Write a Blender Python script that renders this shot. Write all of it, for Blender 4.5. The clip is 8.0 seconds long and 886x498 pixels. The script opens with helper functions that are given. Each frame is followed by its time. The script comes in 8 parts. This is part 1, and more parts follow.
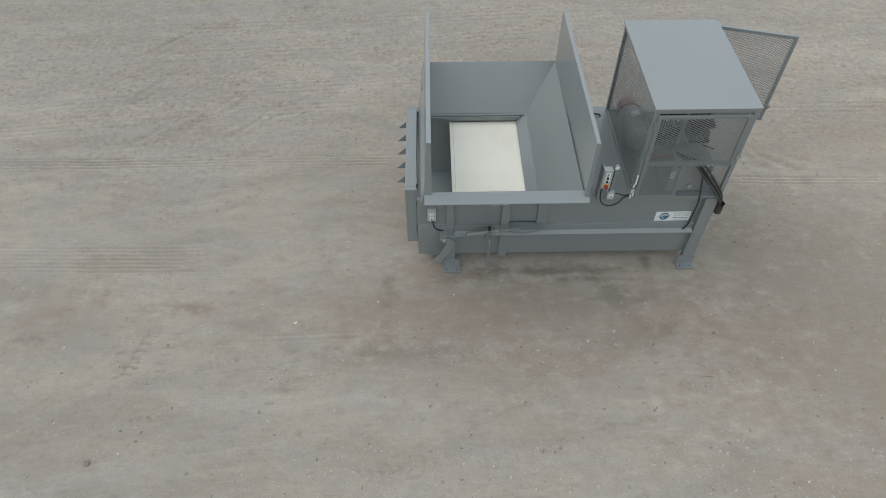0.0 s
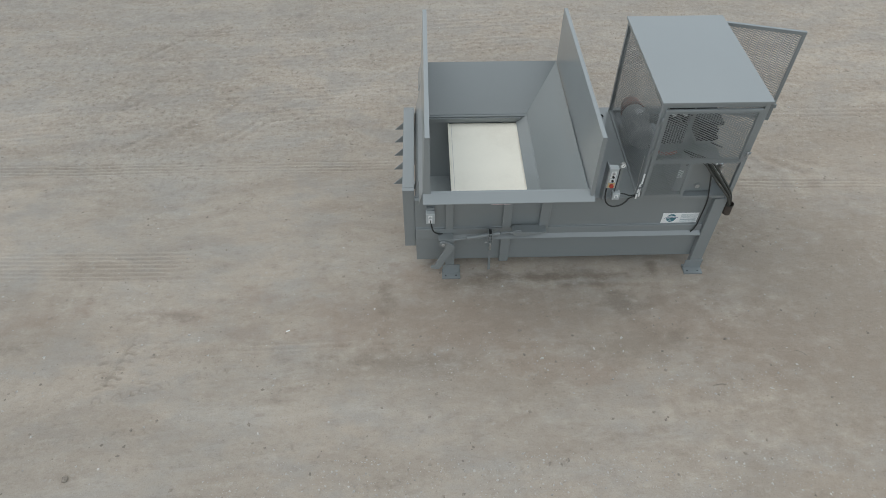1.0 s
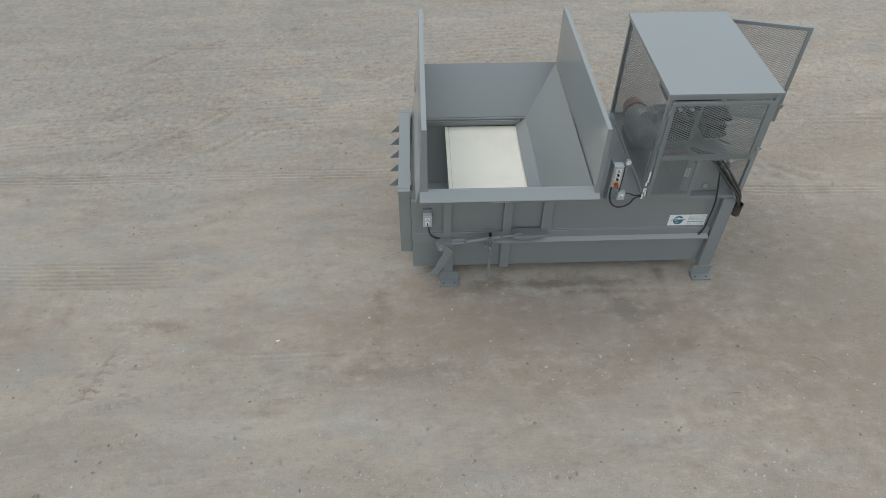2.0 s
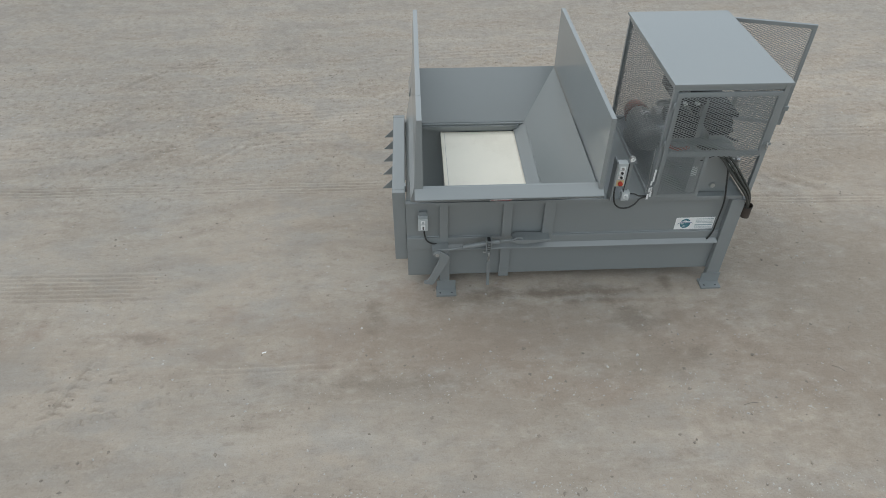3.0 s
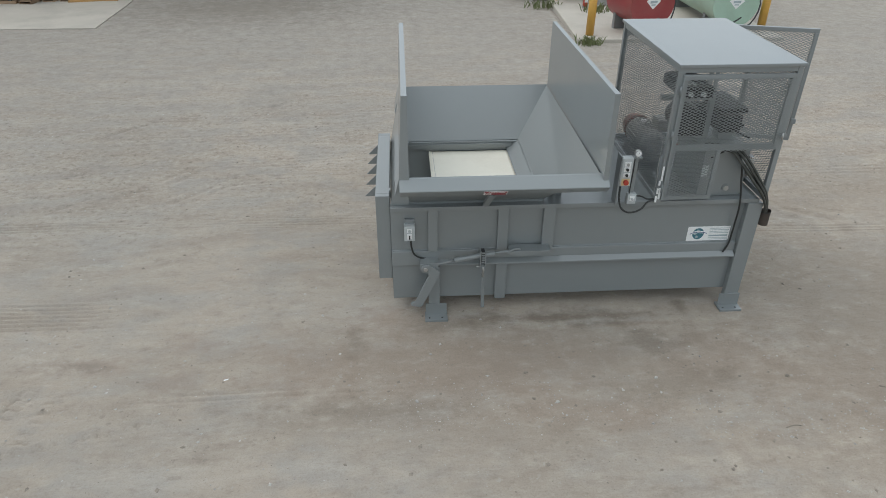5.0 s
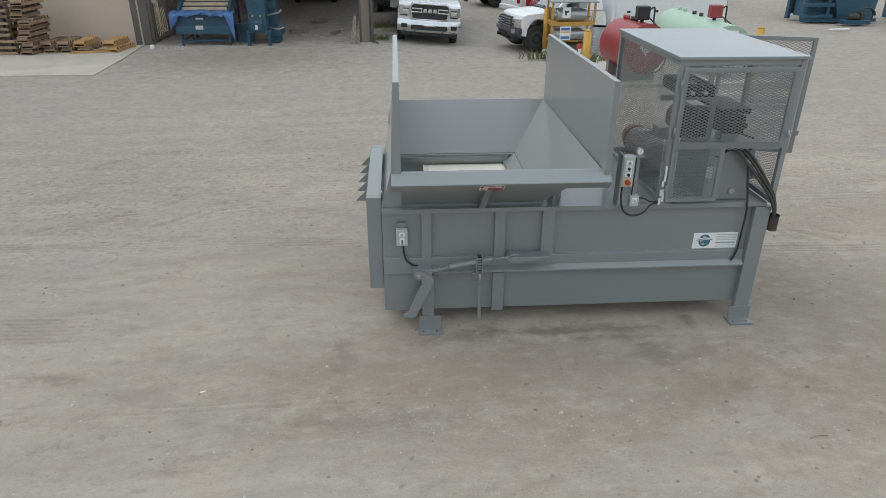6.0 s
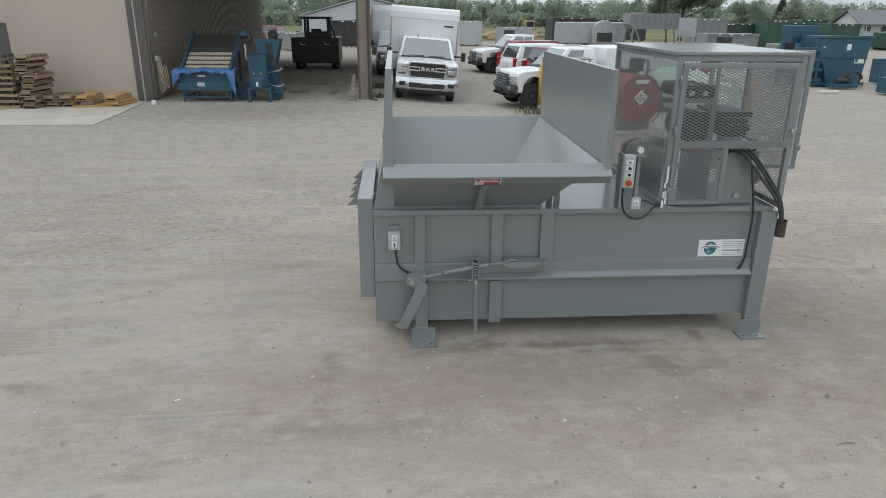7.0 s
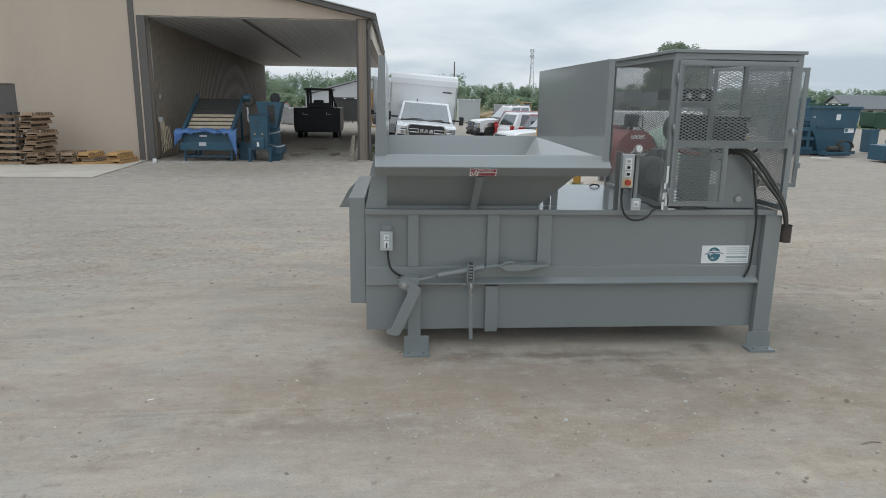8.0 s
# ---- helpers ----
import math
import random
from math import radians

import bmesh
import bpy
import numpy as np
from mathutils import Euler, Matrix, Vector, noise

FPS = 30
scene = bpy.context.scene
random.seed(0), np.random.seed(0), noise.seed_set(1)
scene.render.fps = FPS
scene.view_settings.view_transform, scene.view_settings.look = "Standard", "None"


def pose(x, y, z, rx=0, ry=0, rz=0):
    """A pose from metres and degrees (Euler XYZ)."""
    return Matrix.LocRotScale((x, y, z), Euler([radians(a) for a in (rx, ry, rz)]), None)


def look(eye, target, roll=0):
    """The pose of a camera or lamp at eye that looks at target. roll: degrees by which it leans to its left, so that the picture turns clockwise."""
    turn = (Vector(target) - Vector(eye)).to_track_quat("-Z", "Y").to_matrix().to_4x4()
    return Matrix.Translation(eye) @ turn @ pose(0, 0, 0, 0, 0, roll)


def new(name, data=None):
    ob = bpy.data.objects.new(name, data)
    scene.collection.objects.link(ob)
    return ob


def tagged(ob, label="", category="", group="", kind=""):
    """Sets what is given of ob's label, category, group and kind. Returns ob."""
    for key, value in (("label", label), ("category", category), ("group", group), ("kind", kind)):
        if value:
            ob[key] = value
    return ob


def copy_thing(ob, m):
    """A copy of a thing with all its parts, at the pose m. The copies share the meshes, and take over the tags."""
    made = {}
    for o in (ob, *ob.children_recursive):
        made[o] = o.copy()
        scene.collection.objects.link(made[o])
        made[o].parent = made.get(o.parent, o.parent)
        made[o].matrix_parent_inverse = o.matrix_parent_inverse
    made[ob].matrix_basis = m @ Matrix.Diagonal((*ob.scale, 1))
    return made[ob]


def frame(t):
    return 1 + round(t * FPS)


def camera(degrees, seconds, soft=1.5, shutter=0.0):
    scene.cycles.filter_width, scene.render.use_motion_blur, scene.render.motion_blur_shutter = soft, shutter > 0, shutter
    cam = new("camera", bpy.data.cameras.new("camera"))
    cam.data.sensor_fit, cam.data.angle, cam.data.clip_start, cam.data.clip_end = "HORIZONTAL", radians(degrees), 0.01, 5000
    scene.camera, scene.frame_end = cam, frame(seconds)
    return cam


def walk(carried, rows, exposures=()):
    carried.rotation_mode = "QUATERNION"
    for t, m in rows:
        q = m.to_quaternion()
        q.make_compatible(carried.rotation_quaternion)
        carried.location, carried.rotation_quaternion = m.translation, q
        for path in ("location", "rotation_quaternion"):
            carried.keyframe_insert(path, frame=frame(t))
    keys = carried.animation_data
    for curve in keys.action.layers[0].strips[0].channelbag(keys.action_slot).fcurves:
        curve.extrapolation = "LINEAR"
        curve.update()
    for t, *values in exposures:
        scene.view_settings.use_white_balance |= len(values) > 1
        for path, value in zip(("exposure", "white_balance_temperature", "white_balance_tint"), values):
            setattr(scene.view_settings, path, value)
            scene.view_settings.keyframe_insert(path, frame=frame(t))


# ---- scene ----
cam = camera(67.18, 8.0, soft=0.9)
# seconds, place, pitch, yaw, roll: the drone sinks almost straight down and tips its view up
PATH = [
    (0, 0.344, 0.046, 7.401, -49.98, -1.28, 0.11),
    (0.5, 0.320, 0.078, 7.203, -49.12, -1.58, 0.20),
    (1, 0.301, 0.093, 6.982, -48.05, -1.85, 0.26),
    (1.5, 0.287, 0.096, 6.736, -46.75, -2.10, 0.29),
    (2, 0.278, 0.091, 6.467, -45.21, -2.34, 0.30),
    (2.5, 0.272, 0.081, 6.176, -43.45, -2.58, 0.30),
    (3, 0.270, 0.068, 5.867, -41.46, -2.82, 0.28),
    (3.5, 0.271, 0.055, 5.541, -39.26, -3.06, 0.26),
    (4, 0.276, 0.044, 5.204, -36.88, -3.29, 0.24),
    (4.5, 0.283, 0.035, 4.858, -34.34, -3.50, 0.23),
    (5, 0.293, 0.031, 4.508, -31.65, -3.69, 0.22),
    (5.5, 0.306, 0.030, 4.155, -28.83, -3.85, 0.24),
    (6, 0.321, 0.033, 3.800, -25.89, -3.97, 0.28),
    (6.5, 0.340, 0.039, 3.444, -22.83, -4.06, 0.34),
    (7, 0.361, 0.048, 3.083, -19.64, -4.11, 0.44),
    (7.5, 0.385, 0.057, 2.715, -16.31, -4.14, 0.58),
    (8, 0.413, 0.064, 2.330, -12.80, -4.15, 0.77),
]
walk(cam, [(t, pose(x, y, z, 90 + pitch, 0, yaw) @ pose(0, 0, 0, 0, 0, roll)) for t, x, y, z, pitch, yaw, roll in PATH], [(0, 0.0), (4, 0.03), (6, 0.10), (7, 0.16), (8, 0.10)])

# ---- world and light: a bright overcast day ----
world = bpy.data.worlds.new("overcast_sky")
scene.world = world
world.use_nodes = True
SUN_UP, SUN_TURN = 55.0, -60.0


def build_world():
    nt = world.node_tree
    N, L = nt.nodes, nt.links
    N.clear()
    out = N.new("ShaderNodeOutputWorld")
    bg = N.new("ShaderNodeBackground")
    sky = N.new("ShaderNodeTexSky")
    sky.sky_type, sky.sun_disc = "NISHITA", False
    sky.sun_elevation, sky.sun_rotation = radians(SUN_UP), radians(SUN_TURN)
    sky.air_density, sky.dust_density = 1.0, 4.0
    dim = N.new("ShaderNodeMix")
    dim.data_type, dim.blend_type = "RGBA", "MULTIPLY"
    dim.inputs[0].default_value = 1.0
    L.new(sky.outputs[0], dim.inputs[6])
    dim.inputs[7].default_value = (0.07, 0.07, 0.07, 1)
    tc = N.new("ShaderNodeTexCoord")
    # flatten the cloud deck towards the horizon
    sep = N.new("ShaderNodeSeparateXYZ")
    L.new(tc.outputs["Generated"], sep.inputs[0])
    zz = N.new("ShaderNodeMath")
    zz.operation = "MAXIMUM"
    zz.inputs[1].default_value = 0.0
    L.new(sep.outputs[2], zz.inputs[0])
    zp = N.new("ShaderNodeMath")
    zp.operation = "ADD"
    zp.inputs[1].default_value = 0.20
    L.new(zz.outputs[0], zp.inputs[0])
    dx, dy = N.new("ShaderNodeMath"), N.new("ShaderNodeMath")
    for d, k in ((dx, 0), (dy, 1)):
        d.operation = "DIVIDE"
        L.new(sep.outputs[k], d.inputs[0])
        L.new(zp.outputs[0], d.inputs[1])
    com = N.new("ShaderNodeCombineXYZ")
    L.new(dx.outputs[0], com.inputs[0])
    L.new(dy.outputs[0], com.inputs[1])
    n1 = N.new("ShaderNodeTexNoise")
    n1.inputs["Scale"].default_value, n1.inputs["Detail"].default_value, n1.inputs["Roughness"].default_value = 1.0, 7, 0.52
    n1.inputs["Distortion"].default_value = 0.3
    L.new(com.outputs[0], n1.inputs[0])
    ramp = N.new("ShaderNodeValToRGB")
    e = ramp.color_ramp.elements
    e[0].position, e[0].color = 0.36, (0.585, 0.685, 0.775, 1)
    e[1].position, e[1].color = 0.63, (0.90, 0.96, 1.0, 1)
    L.new(n1.outputs[0], ramp.inputs[0])
    mix = N.new("ShaderNodeMix")
    mix.data_type = "RGBA"
    mix.inputs[0].default_value = 0.88
    L.new(dim.outputs[2], mix.inputs[6])
    L.new(ramp.outputs[0], mix.inputs[7])
    # an overcast sky is brighter overhead than at the horizon
    up = N.new("ShaderNodeMapRange")
    up.inputs[1].default_value, up.inputs[2].default_value, up.inputs[3].default_value, up.inputs[4].default_value = 0.0, 1.0, 0.905, 1.46
    L.new(sep.outputs[2], up.inputs[0])
    L.new(mix.outputs[2], bg.inputs[0])
    L.new(up.outputs[0], bg.inputs[1])
    L.new(bg.outputs[0], out.inputs[0])


build_world()
sun_data = bpy.data.lights.new("sun", "SUN")
sun_data.energy, sun_data.angle, sun_data.color = 0.75, radians(55), (1.0, 0.97, 0.92)
sun = new("sun", sun_data)
sun.matrix_world = look((0, 0, 30), (-30 * math.sin(radians(SUN_TURN)) / math.tan(radians(SUN_UP)), -30 * math.cos(radians(SUN_TURN)) / math.tan(radians(SUN_UP)), 0))

# ---- materials ----
MATS = {}


def ramp_node(N, stops):
    r = N.new("ShaderNodeValToRGB")
    el = r.color_ramp.elements
    while len(el) < len(stops):
        el.new(0.5)
    for k, (p, c) in zip(el, stops):
        k.position, k.color = p, (*c, 1) if len(c) == 3 else c
    return r


def surf(name, col, rough=0.5, metal=0.0, var=0.12, scale=6.0, fine=120.0, bump=0.1, dirt=None, dirt_amount=0.35, spec=0.5, coat=0.0, coat_rough=0.03, per_object=0.0, stretch=(1, 1, 1)):
    """A painted, metal, wood or mineral surface: two scales of colour change, gloss change and fine relief; dirt: colour of blotches."""
    m = bpy.data.materials.new(name)
    m.use_nodes = True
    N, L = m.node_tree.nodes, m.node_tree.links
    b = N["Principled BSDF"]
    tc = N.new("ShaderNodeNewGeometry")
    mp = N.new("ShaderNodeMapping")
    mp.inputs["Scale"].default_value = stretch
    L.new(tc.outputs["Position"], mp.inputs[0])
    a = N.new("ShaderNodeTexNoise")
    a.inputs["Scale"].default_value, a.inputs["Detail"].default_value = scale, 6
    f = N.new("ShaderNodeTexNoise")
    f.inputs["Scale"].default_value, f.inputs["Detail"].default_value = fine, 3
    L.new(mp.outputs[0], a.inputs[0])
    L.new(mp.outputs[0], f.inputs[0])
    lo, hi = tuple(c * max(0.1, 1 - 1.75 * var) for c in col), tuple(min(1, c * (1 + 1.75 * var)) for c in col)
    r = ramp_node(N, [(0.15, lo), (0.85, hi)])
    add = N.new("ShaderNodeMath")
    add.operation = "MULTIPLY_ADD"
    add.inputs[1].default_value = 0.3
    L.new(f.outputs[0], add.inputs[0])
    sub = N.new("ShaderNodeMath")
    sub.operation = "MULTIPLY"
    sub.inputs[1].default_value = 0.7
    L.new(a.outputs[0], sub.inputs[0])
    L.new(sub.outputs[0], add.inputs[2])
    L.new(add.outputs[0], r.inputs[0])
    colour = r.outputs[0]
    if dirt:
        d = N.new("ShaderNodeTexNoise")
        d.inputs["Scale"].default_value, d.inputs["Detail"].default_value, d.inputs["Roughness"].default_value = scale * 0.6, 9, 0.7
        L.new(mp.outputs[0], d.inputs[0])
        dr = ramp_node(N, [(0.5, (0, 0, 0)), (0.72, (dirt_amount,) * 3)])
        L.new(d.outputs[0], dr.inputs[0])
        mx = N.new("ShaderNodeMix")
        mx.data_type = "RGBA"
        L.new(dr.outputs[0], mx.inputs[0])
        L.new(colour, mx.inputs[6])
        mx.inputs[7].default_value = (*dirt, 1)
        colour = mx.outputs[2]
    if per_object:
        oi = N.new("ShaderNodeObjectInfo")
        hs = N.new("ShaderNodeHueSaturation")
        mr = N.new("ShaderNodeMapRange")
        mr.inputs[3].default_value, mr.inputs[4].default_value = 1 - per_object, 1 + per_object
        L.new(oi.outputs["Random"], mr.inputs[0])
        L.new(mr.outputs[0], hs.inputs["Value"])
        L.new(colour, hs.inputs["Color"])
        colour = hs.outputs[0]
    L.new(colour, b.inputs["Base Color"])
    rr = N.new("ShaderNodeMapRange")
    rr.inputs[3].default_value, rr.inputs[4].default_value = max(0.02, rough - 0.1), min(1, rough + 0.1)
    L.new(a.outputs[0], rr.inputs[0])
    L.new(rr.outputs[0], b.inputs["Roughness"])
    b.inputs["Metallic"].default_value, b.inputs["Specular IOR Level"].default_value = metal, spec
    b.inputs["Coat Weight"].default_value, b.inputs["Coat Roughness"].default_value = coat, coat_rough
    if bump:
        bp = N.new("ShaderNodeBump")
        bp.inputs["Strength"].default_value, bp.inputs["Distance"].default_value = bump, 0.004
        L.new(f.outputs[0], bp.inputs["Height"])
        L.new(bp.outputs[0], b.inputs["Normal"])
    MATS[name] = m
    return m


GREY = surf("machine_grey_enamel", (0.224, 0.244, 0.245), 0.33, coat=0.65, coat_rough=0.09, var=0.035, scale=1.1, fine=260, bump=0.05, spec=0.5)
CREAM = surf("cream_primer_plate", (0.84, 0.80, 0.69), 0.45, var=0.04, scale=1.6, fine=90, dirt=(0.56, 0.50, 0.40), dirt_amount=0.32)
BOXGREY = surf("light_grey_plastic", (0.47, 0.50, 0.50), 0.45, var=0.04)
STEEL = surf("bare_steel", (0.45, 0.45, 0.44), 0.38, metal=0.8, var=0.1)
CHROME = surf("chrome", (0.75, 0.76, 0.78), 0.14, metal=1.0, var=0.03, bump=0.0)
RUBBER = surf("black_rubber", (0.028, 0.030, 0.028), 0.45, var=0.2, scale=10)
RUSTY = surf("faded_rust_red", (0.27, 0.105, 0.085), 0.55, var=0.2, dirt=(0.12, 0.10, 0.09))
TARP = surf("blue_tarpaulin", (0.09, 0.19, 0.42), 0.5, var=0.15, scale=5)
PLASTIC_DARK = surf("dark_lid", (0.05, 0.052, 0.055), 0.45, var=0.1)
BLACK = surf("black_paint", (0.02, 0.021, 0.022), 0.4, var=0.15)
MOTOR = surf("motor_grey", (0.40, 0.40, 0.385), 0.45, var=0.1, dirt=(0.11, 0.10, 0.09))
SILVERTAG = surf("silver_tag", (0.62, 0.62, 0.62), 0.4, metal=0.5, var=0.08, scale=40)
WHITE = surf("white_vinyl", (0.80, 0.81, 0.80), 0.4, var=0.03, scale=20)
WPAINT = surf("white_car_paint", (0.76, 0.77, 0.78), 0.25, var=0.03, scale=2, coat=0.4, bump=0.0, dirt=(0.5, 0.47, 0.43), dirt_amount=0.18)
REDSIGN = surf("red_vinyl", (0.29, 0.03, 0.045), 0.4, var=0.06, scale=20)
DARKINK = surf("dark_ink", (0.04, 0.045, 0.05), 0.5, var=0.1)
TEALINK = surf("teal_ink", (0.05, 0.16, 0.20), 0.45, var=0.35, scale=30)
BLUEINK = surf("navy_ink", (0.06, 0.09, 0.22), 0.45, var=0.1)
GREYINK = surf("grey_ink", (0.35, 0.42, 0.44), 0.5, var=0.1)
REDBTN = surf("red_button", (0.45, 0.05, 0.03), 0.35, var=0.05)
PEACH = surf("pale_yellow_plate", (0.66, 0.50, 0.27), 0.45, var=0.05)
ORANGE = surf("orange_plate", (0.75, 0.42, 0.16), 0.45, var=0.05)
HOSE = surf("dusty_hydraulic_hose", (0.046, 0.048, 0.042), 0.5, var=0.25, scale=14, dirt=(0.13, 0.12, 0.10), dirt_amount=0.4)
SLEEVE = surf("rusty_black_sleeve", (0.055, 0.042, 0.034), 0.6, var=0.4, scale=18)

# ---- building helpers ----
def box(bm, x0, x1, y0, y1, z0, z1, bev=0.0, m=None):
    v = [bm.verts.new(p) for p in ((x0, y0, z0), (x1, y0, z0), (x1, y1, z0), (x0, y1, z0), (x0, y0, z1), (x1, y0, z1), (x1, y1, z1), (x0, y1, z1))]
    f = [bm.faces.new([v[i] for i in q]) for q in ((3, 2, 1, 0), (4, 5, 6, 7), (0, 1, 5, 4), (1, 2, 6, 5), (2, 3, 7, 6), (3, 0, 4, 7))]
    if m:
        for p in v:
            p.co = m @ p.co
    if bev:
        bmesh.ops.bevel(bm, geom=list({e for q in f for e in q.edges}), offset=bev, segments=2, affect="EDGES", profile=0.5)


def prism(bm, pts, a, b, axis="y", bev=0.0):
    """A polygon in the plane across axis, from a to b along it. pts: pairs in the other two axes, in order."""
    def at(p, w):
        return {"x": (w, p[0], p[1]), "y": (p[0], w, p[1]), "z": (p[0], p[1], w)}[axis]
    A, B = [bm.verts.new(at(p, a)) for p in pts], [bm.verts.new(at(p, b)) for p in pts]
    n = len(pts)
    f = [bm.faces.new(A[::-1]), bm.faces.new(B)] + [bm.faces.new((A[i], A[(i + 1) % n], B[(i + 1) % n], B[i])) for i in range(n)]
    bmesh.ops.recalc_face_normals(bm, faces=f)
    if bev:
        bmesh.ops.bevel(bm, geom=list({e for q in f for e in q.edges}), offset=bev, segments=2, affect="EDGES", profile=0.5)


def cyl(bm, p, q, r0, r1=None, n=16, caps=True, bev=0.0):
    r1 = r0 if r1 is None else r1
    p, q = Vector(p), Vector(q)
    d = (q - p).normalized()
    u = d.orthogonal().normalized()
    w = d.cross(u)
    ring = [[bm.verts.new(c + (u * math.cos(2 * math.pi * i / n) + w * math.sin(2 * math.pi * i / n)) * r) for i in range(n)] for c, r in ((p, r0), (q, r1))]
    for i in range(n):
        k = bm.faces.new((ring[0][i], ring[0][(i + 1) % n], ring[1][(i + 1) % n], ring[1][i]))
        k.smooth = True
    if caps:
        tops = [bm.faces.new(ring[0][::-1]), bm.faces.new(ring[1])]
        if bev:
            bmesh.ops.bevel(bm, geom=[e for t in tops for e in t.edges], offset=bev, segments=3, affect="EDGES", profile=0.5)


def tube(bm, pts, r, n=8, smooth=4):
    """A round bar or hose along points, smoothed by a spline."""
    P = [Vector(p) for p in pts]
    if smooth > 1 and len(P) > 2:
        Q = []
        E = [P[0] * 2 - P[1]] + P + [P[-1] * 2 - P[-2]]
        for i in range(1, len(E) - 2):
            for k in range(smooth):
                t = k / smooth
                a, b, c, d = E[i - 1:i + 3]
                Q.append(0.5 * (2 * b + (c - a) * t + (2 * a - 5 * b + 4 * c - d) * t * t + (3 * b - a - 3 * c + d) * t ** 3))
        P = Q + [P[-1]]
    rings, u = [], None
    for i, p in enumerate(P):
        d = (P[min(i + 1, len(P) - 1)] - P[max(i - 1, 0)]).normalized()
        u = d.orthogonal().normalized() if u is None else (u - d * u.dot(d)).normalized()
        w = d.cross(u)
        rings.append([bm.verts.new(p + (u * math.cos(2 * math.pi * k / n) + w * math.sin(2 * math.pi * k / n)) * r) for k in range(n)])
    for a, b in zip(rings, rings[1:]):
        for k in range(n):
            bm.faces.new((a[k], a[(k + 1) % n], b[(k + 1) % n], b[k])).smooth = True
    bm.faces.new(rings[0][::-1])
    bm.faces.new(rings[-1])


def sheet(bm, quad, thick):
    """A plate from four or more corners in order, with thickness along its normal (to the back)."""
    Q = [Vector(q) for q in quad]
    nrm = (Q[1] - Q[0]).cross(Q[2] - Q[0]).normalized() * thick
    A, B = [bm.verts.new(q) for q in Q], [bm.verts.new(q - nrm) for q in Q]
    n = len(Q)
    f = [bm.faces.new(A), bm.faces.new(B[::-1])] + [bm.faces.new((A[(i + 1) % n], A[i], B[i], B[(i + 1) % n])) for i in range(n)]
    bmesh.ops.recalc_face_normals(bm, faces=f)


def lattice(bm, o, u, v, W, H, lw=0.048, sw=0.0218, strand=0.0045, thick=0.0018):
    """Expanded metal: two families of flat diagonal strands, cut at the edges of a W x H panel."""
    o, u, v = Vector(o), Vector(u), Vector(v)
    n = u.cross(v)
    for fam in (1, -1):
        off = n * (thick * 0.55 * fam)
        slope = fam * sw / lw
        lo, hi = (-slope * W, H) if fam > 0 else (0, H - slope * W)
        c = math.floor(min(lo, 0) / sw) * sw
        while c < max(hi, H):
            a = [(x, c + slope * x) for x in (0.0, W)]
            for y in (0.0, H):
                a.append(((y - c) / slope, y))
            a = sorted({(round(x, 5), round(y, 5)) for x, y in a if -1e-6 <= x <= W + 1e-6 and -1e-6 <= y <= H + 1e-6})
            if len(a) >= 2 and a[-1][0] - a[0][0] > 0.004:
                p, q = (o + u * a[0][0] + v * a[0][1] + off, o + u * a[-1][0] + v * a[-1][1] + off)
                d = (q - p).normalized()
                w = n.cross(d).normalized() * strand / 2
                t = n * thick / 2
                A = [bm.verts.new(k) for k in (p - w - t, p + w - t, p + w + t, p - w + t)]
                B = [bm.verts.new(k) for k in (q - w - t, q + w - t, q + w + t, q - w + t)]
                for i in range(4):
                    bm.faces.new((A[i], A[(i + 1) % 4], B[(i + 1) % 4], B[i]))
            c += sw


def thing(name, label, category, at=(0, 0, 0), group="", kind="", turn=0.0, tip=0.0):
    e = new(name)
    e.empty_display_size = 0.2
    e.matrix_world = pose(*at, 0, tip, turn)
    return tagged(e, label, category, group, kind)


def part(name, bm, material, parent=None, label="", smooth=False):
    me = bpy.data.meshes.new(name)
    if smooth:
        for f in bm.faces:
            f.smooth = True
    bm.to_mesh(me)
    bm.free()
    me.materials.append(material)
    if smooth:
        me.set_sharp_from_angle(angle=radians(38))
    ob = new(name, me)
    if parent:
        ob.parent = parent
    if label:
        ob["label"] = label
    return ob


def made(name, material, parent, fn, *a, label="", smooth=False, **k):
    """One part from one call of a shape function."""
    bm = bmesh.new()
    fn(bm, *a, **k)
    return part(name, bm, material, parent, label, smooth)


def local(ob, *names):
    """Shift the meshes of a thing so that they stand where they were drawn, with the thing's origin at its base."""
    for c in ob.children:
        c.matrix_parent_inverse = ob.matrix_world.inverted()


def lettering(name, text, size, m, material, parent):
    """Raised letters in the built-in font, centred at the pose m."""
    cu = bpy.data.curves.new(name, "FONT")
    cu.body, cu.size, cu.align_x, cu.align_y, cu.extrude = text, size, "CENTER", "CENTER", 0.0006
    tmp = bpy.data.objects.new(name, cu)
    scene.collection.objects.link(tmp)
    me = bpy.data.meshes.new_from_object(tmp.evaluated_get(bpy.context.evaluated_depsgraph_get()))
    bpy.data.objects.remove(tmp)
    me.transform(m)
    me.materials.clear()
    me.materials.append(material)
    ob = new(name, me)
    ob.parent = parent
    return ob

